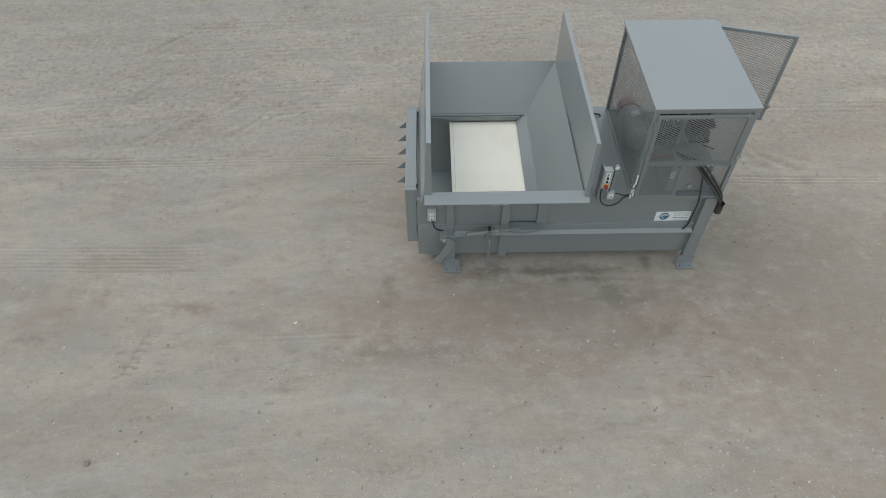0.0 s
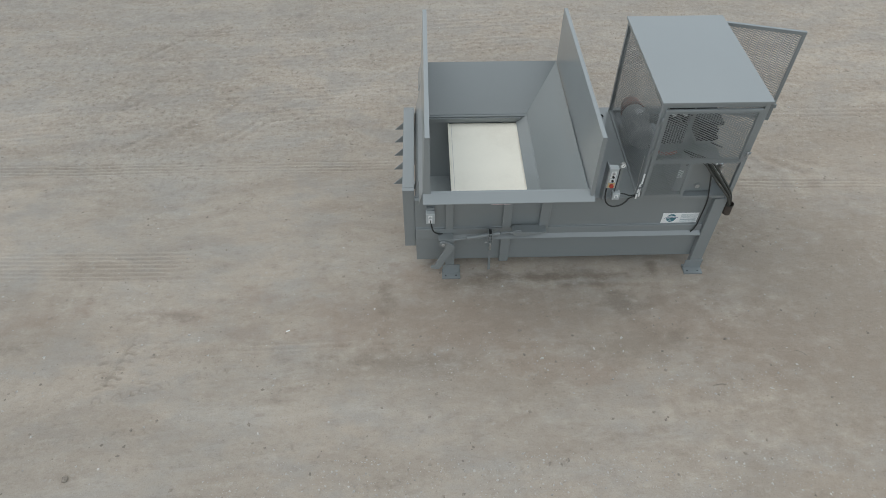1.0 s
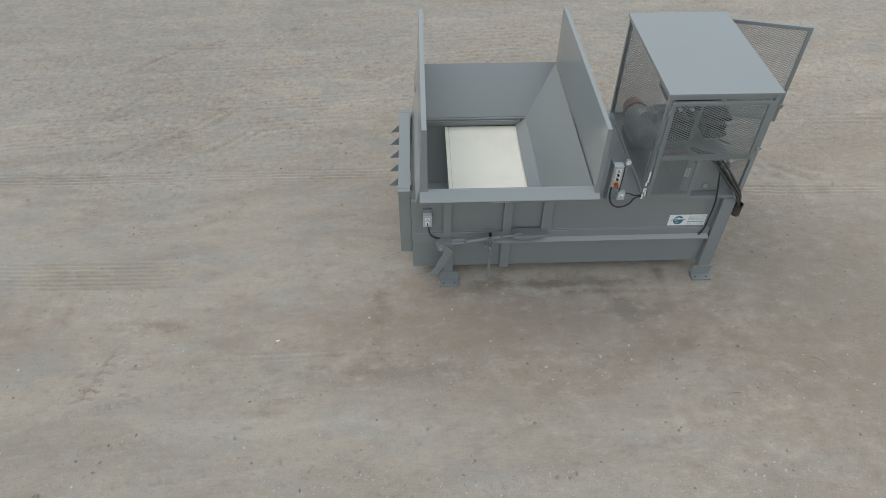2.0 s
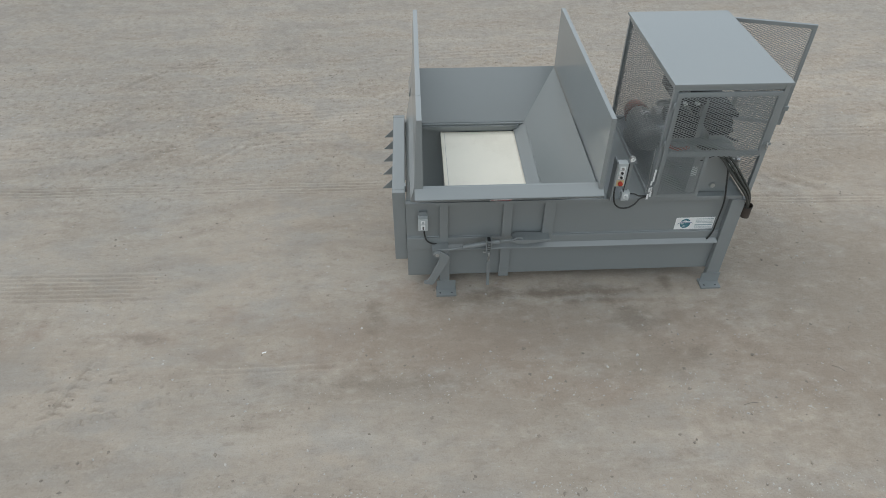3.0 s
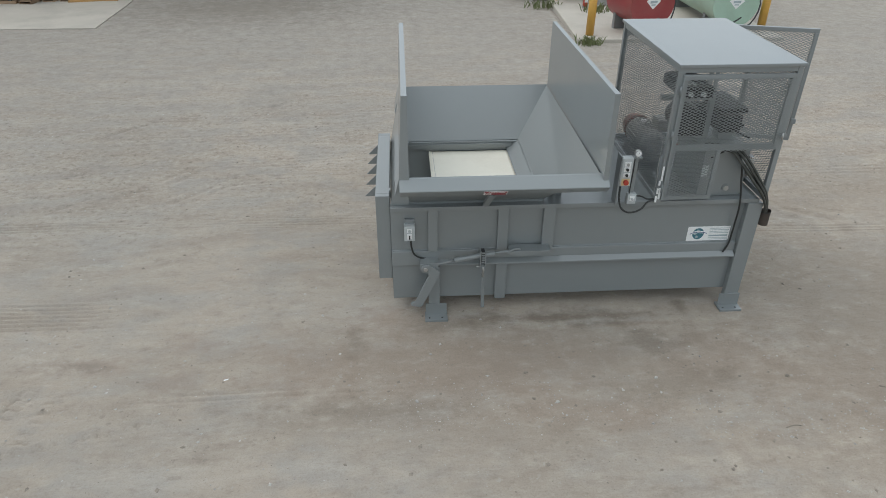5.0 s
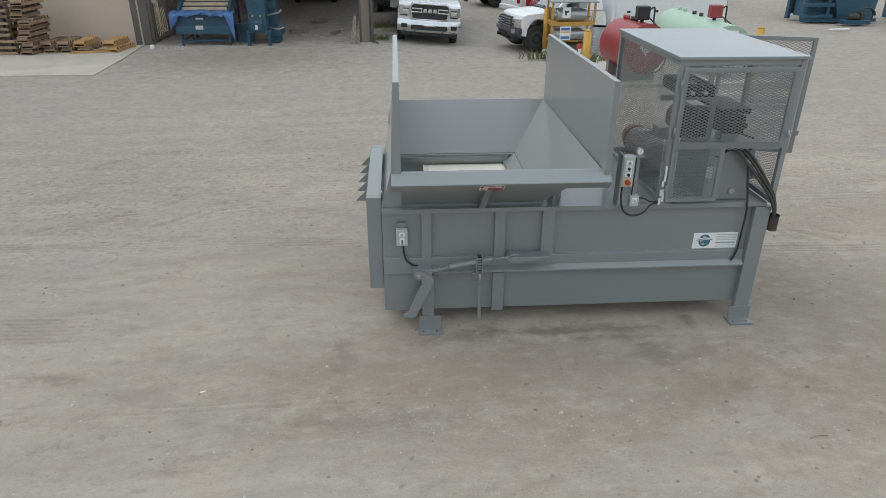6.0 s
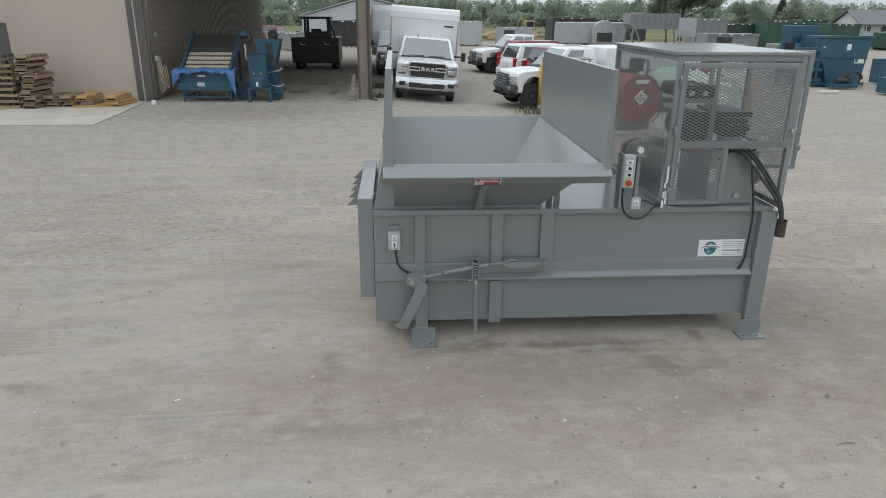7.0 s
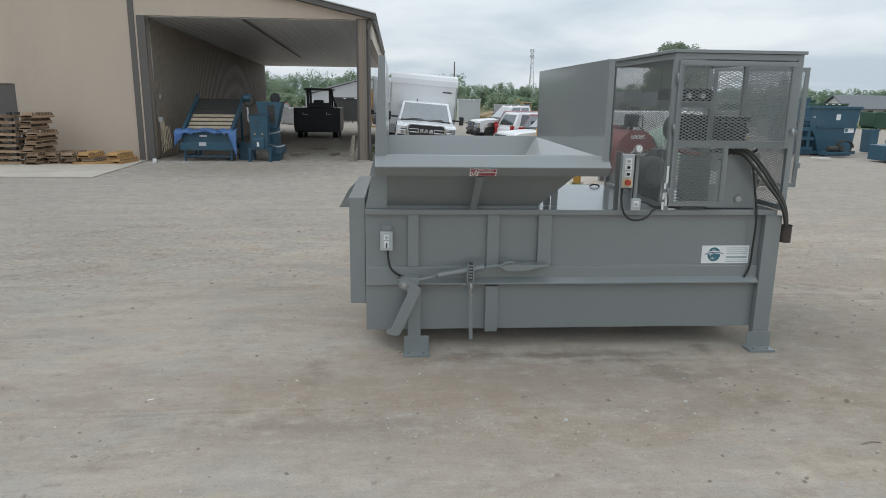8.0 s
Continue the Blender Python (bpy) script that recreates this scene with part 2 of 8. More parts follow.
# ---- ground: one sheet of packed dirt and gravel out to the horizon ----
RUST = [(-0.63, 5.15, 0.72, 0.42, 0.5), (-1.97, 5.56, 0.23, 0.14, 0.6), (-1.97, 5.04, 0.3, 0.15, 0.4), (0.96, 5.08, 1.28, 0.57, 0.5), (2.28, 4.36, 0.5, 0.18, 0.55),
        (1.57, 4.46, 0.43, 0.21, 0.4), (-4.79, 5.24, 0.45, 0.21, 0.45), (-4.24, 5.41, 0.17, 0.11, 0.6), (-2.84, 5.29, 0.38, 0.13, 0.4), (3.45, 5.03, 0.83, 0.47, 0.45), (1.9, 5.82, 1.1, 0.05, 0.8), (2.6, 5.66, 0.7, 0.04, 0.6), (4.47, 4.65, 1.1, 0.54, 0.3), (0.2, 5.86, 0.48, 0.26, 0.5)]
DARKER_DIRT = [(6.4, 4.9, 3.2, 2.5, 0.95), (2.4, 4.9, 2.8, 1.1, 0.55), (6.0, 2.6, 3.0, 1.2, 0.6), (7.2, 8.6, 2.4, 1.2, 0.5), (-4.6, 5.1, 1.2, 0.6, 0.4)]
# the last, widest place is shade under the shed roof, painted as ground colour
OIL_AND_SHADE = [(-0.26, 5.52, 0.10, 0.20, 0.5), (1.88, 5.83, 1.04, 0.09, 0.75), (2.34, 5.7, 0.36, 0.06, 0.7), (2.83, 5.39, 0.26, 0.21, 0.6), (3.36, 5.93, 0.07, 0.12, 0.7), (3.39, 4.78, 0.19, 0.12, 0.45),
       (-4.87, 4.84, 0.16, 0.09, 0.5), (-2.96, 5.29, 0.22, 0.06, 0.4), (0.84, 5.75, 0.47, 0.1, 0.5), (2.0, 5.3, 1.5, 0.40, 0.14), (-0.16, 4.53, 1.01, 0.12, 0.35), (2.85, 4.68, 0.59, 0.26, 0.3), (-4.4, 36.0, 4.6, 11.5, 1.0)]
TRACKS = [(6.20, 0.0, 0.30, 0.036, -9, -2.6), (8.09, -0.02, 0.17, 0.036, -9, 0.4), (7.85, -0.035, 0.12, 0.036, 4.4, 11), (4.86, 0.03, 0.10, 0.04, -2.6, 1.0),
          (9.7, 0.10, 0.28, 0.06, -8, -0.5), (10.4, 0.12, 0.28, 0.06, -7, 2), (11.6, 0.10, 0.3, 0.07, -8, 3), (12.4, 0.05, 0.3, 0.07, -8, 6), (9.6, -0.03, 0.2, 0.06, 4.5, 11)]
# lug prints of a loader: from, to, tick length, tick spacing, depth, groove along the row
TREADS = [((-3.37, 5.02), (-3.60, 4.22), 0.17, 0.118, 0.021, 0.017), ((-3.76, 4.86), (-3.66, 4.05), 0.13, 0.118, 0.016, 0.005), ((-3.10, 4.95), (-3.20, 4.2), 0.15, 0.118, 0.016, 0),
          ((-3.9, 3.95), (-1.9, 4.5), 0.09, 0.11, 0.020, 0.0), ((-2.6, 3.22), (0.2, 3.62), 0.08, 0.11, 0.014, 0.004), ((-1.4, 2.85), (2.4, 3.2), 0.09, 0.12, 0.014, 0), ((-4.4, 3.45), (-2.6, 3.7), 0.09, 0.11, 0.016, 0), ((-5.2, 5.0), (-5.5, 3.9), 0.14, 0.13, 0.016, 0)]
# ruffled sweeps left by turning wheels: points along, half width, depth
SWEEPS = [((-6.2, 8.3), (-3.7, 11.2), (-0.8, 14.0), 0.42, 0.012), ((-5.6, 7.8), (-2.9, 10.0), (-0.3, 12.6), 0.36, 0.011), ((-6.8, 9.6), (-4.85, 11.4), (-1.5, 14.3), 0.40, 0.011), ((-4.2, 8.3), (-2.2, 9.5), (0.0, 11.2), 0.30, 0.011),
          ((2.5, 10.2), (5.0, 9.6), (8.0, 9.7), 0.3, 0.009), ((3.9, 8.6), (6.0, 8.0), (8.4, 7.9), 0.26, 0.008), ((-7.0, 7.2), (-5.0, 8.4), (-3.0, 8.9), 0.30, 0.009)]


def smoothstep(a, b, x):
    t = np.clip((x - a) / (b - a), 0, 1)
    return t * t * (3 - 2 * t)


def wavy(X, Y, seed, octaves, base):
    """A cheap sum of turned sine waves, for gentle unevenness."""
    r = np.random.RandomState(seed)
    z = np.zeros_like(X)
    for k in range(octaves):
        f = base * 1.55 ** k
        for _ in range(3):
            a, p = r.uniform(0, 2 * math.pi, 2)
            z += np.sin((X * math.cos(a) + Y * math.sin(a)) * f + p) / 1.5 ** k
    return z / 3


def ground_height(X, Y):
    near = smoothstep(16, 10, np.abs(Y - 5)) * smoothstep(14, 9, np.abs(X))
    z = 0.004 * wavy(X, Y, 3, 5, 3.1) * near + 0.0022 * wavy(X, Y, 5, 5, 17) * near
    for y0, s, half, rib, xa, xb in TRACKS:
        d = Y - (y0 + s * X + 0.05 * np.sin(0.5 * X + y0))
        m = smoothstep(half, half * 0.7, np.abs(d)) * smoothstep(xa, xa + 1.2, X) * smoothstep(xb, xb - 1.2, X)
        z += m * (0.011 if rib < 0.045 else 0.004) * (np.sin(2 * math.pi * d / (rib * 2)) - 0.3) * (0.7 + 0.3 * np.sin(X * 1.3 + y0))
    for (ax, ay), (bx, by), long, pitch, deep, groove in TREADS:
        L = math.hypot(bx - ax, by - ay)
        ux, uy = (bx - ax) / L, (by - ay) / L
        s, d = (X - ax) * ux + (Y - ay) * uy, -(X - ax) * uy + (Y - ay) * ux
        ends = smoothstep(0, 0.1, s) * smoothstep(L, L - 0.1, s)
        z -= groove * smoothstep(0.032, 0.012, np.abs(d + 0.008 * np.sin(s * 31))) * ends
        f = np.abs((s + 0.22 * d + 0.012 * np.sin(d * 40)) / pitch % 1 - 0.5) * pitch
        z -= ends * deep * smoothstep(0.024, 0.010, f) * smoothstep(-0.02, 0.0, d) * smoothstep(long, long * 0.7, d) * (0.75 + 0.25 * np.sin(s * 17 + ax))
        z += ends * deep * 0.25 * smoothstep(0.02, 0.012, np.abs(f - 0.035)) * smoothstep(0.0, 0.02, d) * smoothstep(long, long * 0.6, d)
    for p0, p1, p2, half, deep in SWEEPS:
        # a bow through three points, as y over x
        k = np.polyfit([p0[0], p1[0], p2[0]], [p0[1], p1[1], p2[1]], 2)
        d = Y - np.polyval(k, X)
        m = smoothstep(half, half * 0.4, np.abs(d)) * smoothstep(p0[0], p0[0] + 1.5, X) * smoothstep(p2[0], p2[0] - 1.5, X)
        ruffle = np.sin(X * 9 + 3 * np.sin(d * 7 + X) + 2 * np.sin(X * 2.3)) * 0.5 + np.sin(d * 21 + 2.5 * np.sin(X * 3.1) + X * 2) * 0.25
        z += m * deep * 1.5 * (ruffle * (0.5 + 0.5 * np.sin(X * 1.7 + half * 40)) - 0.35)
    z *= 1 - 0.8 * smoothstep(1.1, 0.2, np.maximum(np.abs(X - 2.0) - 2.1, 0) + np.maximum(np.abs(Y - 6.86) - 1.0, 0))
    # the parked box truck leans where the yard falls to one side
    z += smoothstep(18, 23, Y) * smoothstep(40, 33, Y) * (0.06 - 0.15 * smoothstep(0.2, 2.8, X)) * smoothstep(-2.5, 0.2, X)
    # beyond the yard the land falls away
    z -= 1.3 * smoothstep(60, 125, Y)
    return z


def axis(lo, hi, step, end, grow):
    a = list(np.arange(lo, hi + 1e-6, step))
    s, x = step, hi
    while x < end:
        s = min(s * grow, 120)
        x += s
        a.append(x)
    s, x = step, lo
    while x > -end:
        s = min(s * grow, 120)
        x -= s
        a.insert(0, x)
    return np.array(a)


def ground_material():
    m = bpy.data.materials.new("packed_dirt_and_gravel")
    m.use_nodes = True
    N, L = m.node_tree.nodes, m.node_tree.links
    b = N["Principled BSDF"]
    g = N.new("ShaderNodeNewGeometry")

    def noise_at(scale, detail, rough=0.6, stretch=(1, 1, 1), turn=0.0):
        mp = N.new("ShaderNodeMapping")
        mp.inputs["Scale"].default_value, mp.inputs["Rotation"].default_value = stretch, (0, 0, radians(turn))
        L.new(g.outputs["Position"], mp.inputs[0])
        n = N.new("ShaderNodeTexNoise")
        n.inputs["Scale"].default_value, n.inputs["Detail"].default_value, n.inputs["Roughness"].default_value = scale, detail, rough
        L.new(mp.outputs[0], n.inputs[0])
        return n.outputs[0]

    def mix(fac, a, c, blend="MIX"):
        k = N.new("ShaderNodeMix")
        k.data_type, k.blend_type = "RGBA", blend
        for i, v in ((0, fac), (6, a), (7, c)):
            if isinstance(v, bpy.types.NodeSocket):
                L.new(v, k.inputs[i])
            elif i:
                k.inputs[i].default_value = (*v, 1)
            else:
                k.inputs[0].default_value = v
        return k.outputs[2]

    def curve(src, stops):
        r = ramp_node(N, [(p, (v, v, v)) for p, v in stops])
        L.new(src, r.inputs[0])
        return r.outputs[0]

    def math_node(op, a, c=None):
        k = N.new("ShaderNodeMath")
        k.operation = op
        for i, v in ((0, a), (1, c)):
            if v is None:
                continue
            if isinstance(v, bpy.types.NodeSocket):
                L.new(v, k.inputs[i])
            else:
                k.inputs[i].default_value = v
        return k.outputs[0]

    # the streaks bend with the wheels that drew them
    wn = N.new("ShaderNodeTexNoise")
    wn.inputs["Scale"].default_value, wn.inputs["Detail"].default_value = 0.30, 2
    L.new(g.outputs["Position"], wn.inputs[0])
    bend = N.new("ShaderNodeVectorMath")
    bend.operation = "MULTIPLY_ADD"
    bend.inputs[1].default_value = (1.2, 1.3, 0)
    L.new(wn.outputs["Color"], bend.inputs[0])
    L.new(g.outputs["Position"], bend.inputs[2])

    def swept(scale, detail, rough, stretch, turn):
        n = noise_at(scale, detail, rough, stretch, turn)
        L.new(bend.outputs[0], n.node.inputs[0].links[0].from_node.inputs[0])
        return n

    broad = noise_at(0.30, 7, 0.6)
    streak = swept(1.0, 8, 0.66, (0.30, 1.3, 1), -10)
    fine_streak = swept(1.0, 7, 0.7, (2.6, 8.0, 1), 9)
    patch = noise_at(1.35, 9, 0.66, (0.75, 1.3, 1))
    blot = noise_at(5.5, 9, 0.68, (0.7, 1.3, 1), -8)
    mott = noise_at(17, 8, 0.72, (0.8, 1.2, 1))
    grain = noise_at(60, 5, 0.75)
    c = mix(curve(broad, [(0.40, 0), (0.60, 1)]), DIRT_A, DIRT_B)
    c = mix(curve(patch, [(0.46, 0), (0.62, 0.75)]), c, DIRT_F)
    c = mix(curve(streak, [(0.38, 0.55), (0.52, 0)]), c, DIRT_C)
    c = mix(curve(patch, [(0.33, 0.55), (0.44, 0)]), c, DIRT_C)
    c = mix(curve(streak, [(0.55, 0), (0.68, 0.45)]), c, DIRT_E)
    c = mix(curve(blot, [(0.30, 0.34), (0.44, 0)]), c, DIRT_D)
    c = mix(curve(blot, [(0.56, 0), (0.68, 0.30)]), c, DIRT_E)
    c = mix(math_node('MULTIPLY', curve(broad, [(0.42, 0.15), (0.58, 1)]), curve(fine_streak, [(0.34, 0.24), (0.44, 0)])), c, DIRT_D)
    c = mix(curve(fine_streak, [(0.57, 0), (0.68, 0.18)]), c, DIRT_E)
    c = mix(curve(mott, [(0.33, 0.22), (0.45, 0)]), c, DIRT_D)
    c = mix(curve(mott, [(0.55, 0), (0.67, 0.18)]), c, DIRT_E)
    # rust-red and oily stains with ragged edges, from what stood and leaked here; the bay floor's shade is painted in
    # the same way
    warp = noise_at(2.2, 10, 0.72)
    sep = N.new("ShaderNodeSeparateXYZ")
    L.new(g.outputs["Position"], sep.inputs[0])

    def ragged_patch(places, colour, c, ragged):
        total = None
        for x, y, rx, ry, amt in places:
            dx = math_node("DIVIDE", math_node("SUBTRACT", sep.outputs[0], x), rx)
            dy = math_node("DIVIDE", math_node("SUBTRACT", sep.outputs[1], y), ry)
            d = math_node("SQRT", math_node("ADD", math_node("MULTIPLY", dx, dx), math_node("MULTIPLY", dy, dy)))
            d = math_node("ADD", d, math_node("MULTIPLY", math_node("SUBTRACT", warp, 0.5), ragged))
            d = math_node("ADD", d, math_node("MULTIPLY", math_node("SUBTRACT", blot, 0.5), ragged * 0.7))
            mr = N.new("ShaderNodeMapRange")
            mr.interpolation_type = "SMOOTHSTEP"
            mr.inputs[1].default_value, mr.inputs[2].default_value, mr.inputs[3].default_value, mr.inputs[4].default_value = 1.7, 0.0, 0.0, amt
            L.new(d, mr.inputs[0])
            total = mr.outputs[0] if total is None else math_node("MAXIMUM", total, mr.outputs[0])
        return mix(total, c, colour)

    # broad areas mixed towards the browner dirt tone
    c = ragged_patch(DARKER_DIRT, DIRT_C, c, 3.0)
    c = ragged_patch(RUST, STAIN, c, 3.6)
    c = ragged_patch(OIL_AND_SHADE, OIL_SHADE_TONE, c, 4.2)
    # loose fines and grit
    vor = N.new("ShaderNodeTexVoronoi")
    vor.inputs["Scale"].default_value = 34
    L.new(g.outputs["Position"], vor.inputs[0])
    gritty = curve(patch, [(0.36, 0.9), (0.56, 0.15)])
    c = mix(math_node("MULTIPLY", gritty, curve(vor.outputs["Color"], [(0.82, 0), (0.94, 0.34)])), c, (0.52, 0.51, 0.49))
    c = mix(math_node("MULTIPLY", gritty, curve(vor.outputs["Color"], [(0.05, 0.36), (0.15, 0)])), c, (0.15, 0.14, 0.125))
    c = mix(curve(grain, [(0.36, 0.34), (0.50, 0)]), c, mix(0.5, c, (0.12, 0.11, 0.095)))
    c = mix(curve(grain, [(0.57, 0), (0.70, 0.22)]), c, (0.50, 0.47, 0.42))
    # wheel prints darken with depth: their shade is put into the soil colour
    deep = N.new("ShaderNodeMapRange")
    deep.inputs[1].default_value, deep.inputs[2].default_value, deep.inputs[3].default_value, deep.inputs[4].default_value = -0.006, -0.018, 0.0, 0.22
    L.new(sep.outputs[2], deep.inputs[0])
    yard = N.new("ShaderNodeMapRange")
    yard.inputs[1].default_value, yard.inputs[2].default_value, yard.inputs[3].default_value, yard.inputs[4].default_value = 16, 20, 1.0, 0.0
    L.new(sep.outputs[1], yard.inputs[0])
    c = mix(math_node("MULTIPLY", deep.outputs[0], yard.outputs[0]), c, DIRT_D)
    loose = N.new("ShaderNodeMapRange")
    loose.inputs[1].default_value, loose.inputs[2].default_value, loose.inputs[3].default_value, loose.inputs[4].default_value = 6.8, 10.5, 0.12, 1.0
    L.new(math_node("ADD", sep.outputs[1], math_node("MULTIPLY", math_node("SUBTRACT", broad, 0.5), 8.0)), loose.inputs[0])
    crumb = noise_at(10.5, 7, 0.82)
    c = mix(math_node("MULTIPLY", loose.outputs[0], curve(crumb, [(0.36, 0.80), (0.47, 0)])), c, DIRT_D)
    c = mix(math_node("MULTIPLY", loose.outputs[0], curve(crumb, [(0.53, 0), (0.64, 0.55)])), c, DIRT_E)
    # greyer crushed stone towards the shed and the parking row
    zone = N.new("ShaderNodeMapRange")
    zone.inputs[1].default_value, zone.inputs[2].default_value, zone.inputs[3].default_value, zone.inputs[4].default_value = 9, 17, 0.0, 0.72
    L.new(math_node("ADD", sep.outputs[1], math_node("MULTIPLY", math_node("SUBTRACT", patch, 0.5), 26.0)), zone.inputs[0])
    crush = noise_at(3.4, 11, 0.86)
    c = mix(zone.outputs[0], c, mix(curve(crush, [(0.36, 0), (0.62, 1)]), (0.268, 0.243, 0.213), (0.432, 0.393, 0.347)))
    # darker ground before the bay, and shade under its roof put into the colour
    c = ragged_patch([(-4.6, 22.0, 3.6, 2.4, 0.55), (-4.4, 36.0, 4.4, 11.0, 0.9)], OIL_SHADE_TONE, c, 3.0)
    # mown field and verge beyond the yard
    far = noise_at(0.05, 5)
    fy = math_node("ADD", sep.outputs[1], math_node("MULTIPLY", math_node("SUBTRACT", far, 0.5), 18.0))
    fy = math_node("ADD", fy, math_node("MULTIPLY", math_node("MAXIMUM", math_node("SUBTRACT", sep.outputs[0], 38.0), 0.0), 5.0))
    mr = N.new("ShaderNodeMapRange")
    mr.inputs[1].default_value, mr.inputs[2].default_value = 84, 90
    L.new(fy, mr.inputs[0])
    grass = mix(curve(far, [(0.35, 0), (0.65, 1)]), (0.125, 0.14, 0.065), (0.22, 0.205, 0.12))
    c = mix(mr.outputs[0], c, grass)
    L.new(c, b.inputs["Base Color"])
    b.inputs["Roughness"].default_value, b.inputs["Specular IOR Level"].default_value = 0.95, 0.15
    b.inputs["Diffuse Roughness"].default_value = 1.0
    h = math_node("ADD", math_node("MULTIPLY", grain, 0.7), math_node("ADD", math_node("MULTIPLY", vor.outputs["Distance"], 0.25), math_node("MULTIPLY", mott, 1.6)))
    h = math_node("ADD", h, math_node("MULTIPLY", blot, 2.2))
    h = math_node("ADD", h, math_node("MULTIPLY", math_node("MULTIPLY", crumb, loose.outputs[0]), 2.4))
    bp = N.new("ShaderNodeBump")
    bp.inputs["Strength"].default_value, bp.inputs["Distance"].default_value = 0.55, 0.013
    L.new(h, bp.inputs["Height"])
    L.new(bp.outputs[0], b.inputs["Normal"])
    return m


DIRT_A, DIRT_B, DIRT_F = (0.450, 0.388, 0.320), (0.410, 0.366, 0.312), (0.382, 0.357, 0.323)
DIRT_C, DIRT_D, DIRT_E = (0.326, 0.277, 0.226), (0.200, 0.168, 0.134), (0.555, 0.505, 0.44)
STAIN, OIL_SHADE_TONE = (0.318, 0.250, 0.198), (0.215, 0.184, 0.150)
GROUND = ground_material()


def build_ground():
    xs, ys = axis(-7.5, 8.5, 0.030, 1600, 1.15), axis(1.2, 14.0, 0.018, 1600, 1.15)
    X, Y = np.meshgrid(xs, ys)
    Z = ground_height(X, Y)
    nx, ny = len(xs), len(ys)
    me = bpy.data.meshes.new("ground")
    idx = np.arange(nx * ny).reshape(ny, nx)
    quads = np.stack([idx[:-1, :-1], idx[:-1, 1:], idx[1:, 1:], idx[1:, :-1]], -1).reshape(-1, 4)
    me.vertices.add(nx * ny)
    me.vertices.foreach_set("co", np.stack([X, Y, Z], -1).ravel())
    me.loops.add(quads.size)
    me.loops.foreach_set("vertex_index", quads.ravel())
    me.polygons.add(len(quads))
    me.polygons.foreach_set("loop_start", np.arange(0, quads.size, 4))
    me.polygons.foreach_set("use_smooth", np.ones(len(quads), bool))
    me.update(calc_edges=True)
    me.materials.append(GROUND)
    tagged(new("ground", me), "pale brown packed dirt and gravel yard with tyre tracks and rust stains", "ground", kind="structure")


build_ground()


def stones(name, count, region, sizes, material, label, seed):
    """Loose stones pressed into the ground, one mesh."""
    r = np.random.RandomState(seed)
    x0, x1, y0, y1 = region
    base = np.array([(1, 0, 0), (0, 1, 0), (-1, 0, 0), (0, -1, 0), (0, 0, 0.7), (0, 0, -0.5)], float)
    tris = np.array([(0, 1, 4), (1, 2, 4), (2, 3, 4), (3, 0, 4), (1, 0, 5), (2, 1, 5), (3, 2, 5), (0, 3, 5)])
    x, y = r.uniform(x0, x1, count), y0 + (y1 - y0) * r.uniform(size=count) ** 1.3
    out = ~((x > 0.1) & (x < 3.9) & (y > 6.0) & (y < 7.7))
    x, y = x[out], y[out]
    n = len(x)
    s, a = sizes[0] + (sizes[1] - sizes[0]) * r.uniform(size=n) ** 5, r.uniform(0, 6.28, n)
    v = base[None] * s[:, None, None] * r.uniform(0.6, 1.25, (n, 6, 3)) * np.array([1.2, 0.85, 0.8])
    ca, sa = np.cos(a)[:, None], np.sin(a)[:, None]
    z = ground_height(x, y) + s * 0.1
    V = np.stack([v[..., 0] * ca - v[..., 1] * sa + x[:, None], v[..., 0] * sa + v[..., 1] * ca + y[:, None], v[..., 2] + z[:, None]], -1).reshape(-1, 3)
    T = (tris[None] + 6 * np.arange(n)[:, None, None]).reshape(-1, 3)
    me = bpy.data.meshes.new(name)
    me.from_pydata(V.tolist(), [], T.tolist())
    me.materials.append(material)
    return tagged(new(name, me), label, "gravel", kind="stuff")


STONE = surf("grey_stone", (0.43, 0.41, 0.38), 0.85, var=0.5, scale=14, fine=60, bump=0.3)
DUSTY = surf("dusty_stone", (0.27, 0.235, 0.195), 0.9, var=0.45, scale=14, fine=60, bump=0.3)
stones("gravel", 3600, (-7.5, 8.5, 1.2, 13), (0.005, 0.022), STONE, "loose grey gravel stones scattered over packed dirt", 4)
stones("soil_crumbs", 3800, (-7.5, 8.5, 1.2, 13), (0.005, 0.026), DUSTY, "brown crumbs of dried soil scattered over packed dirt", 14)
stones("fine_gravel", 5200, (-2.2, 7.4, 1.3, 3.3), (0.006, 0.017), STONE, "drift of fine grey gravel on packed dirt", 9)
stones("gravel_patch", 260, (2.9, 4.6, 4.0, 4.5), (0.005, 0.014), STONE, "patch of loose grey gravel", 19)
stones("rubble", 110, (-8.05, -6.8, 23.5, 24.5), (0.015, 0.07), STONE, "pale rubble at the foot of the shed wall", 39)
stones("gravel_patch", 420, (-0.2, 2.6, 4.25, 4.9), (0.004, 0.012), STONE, "patch of loose grey gravel", 29)


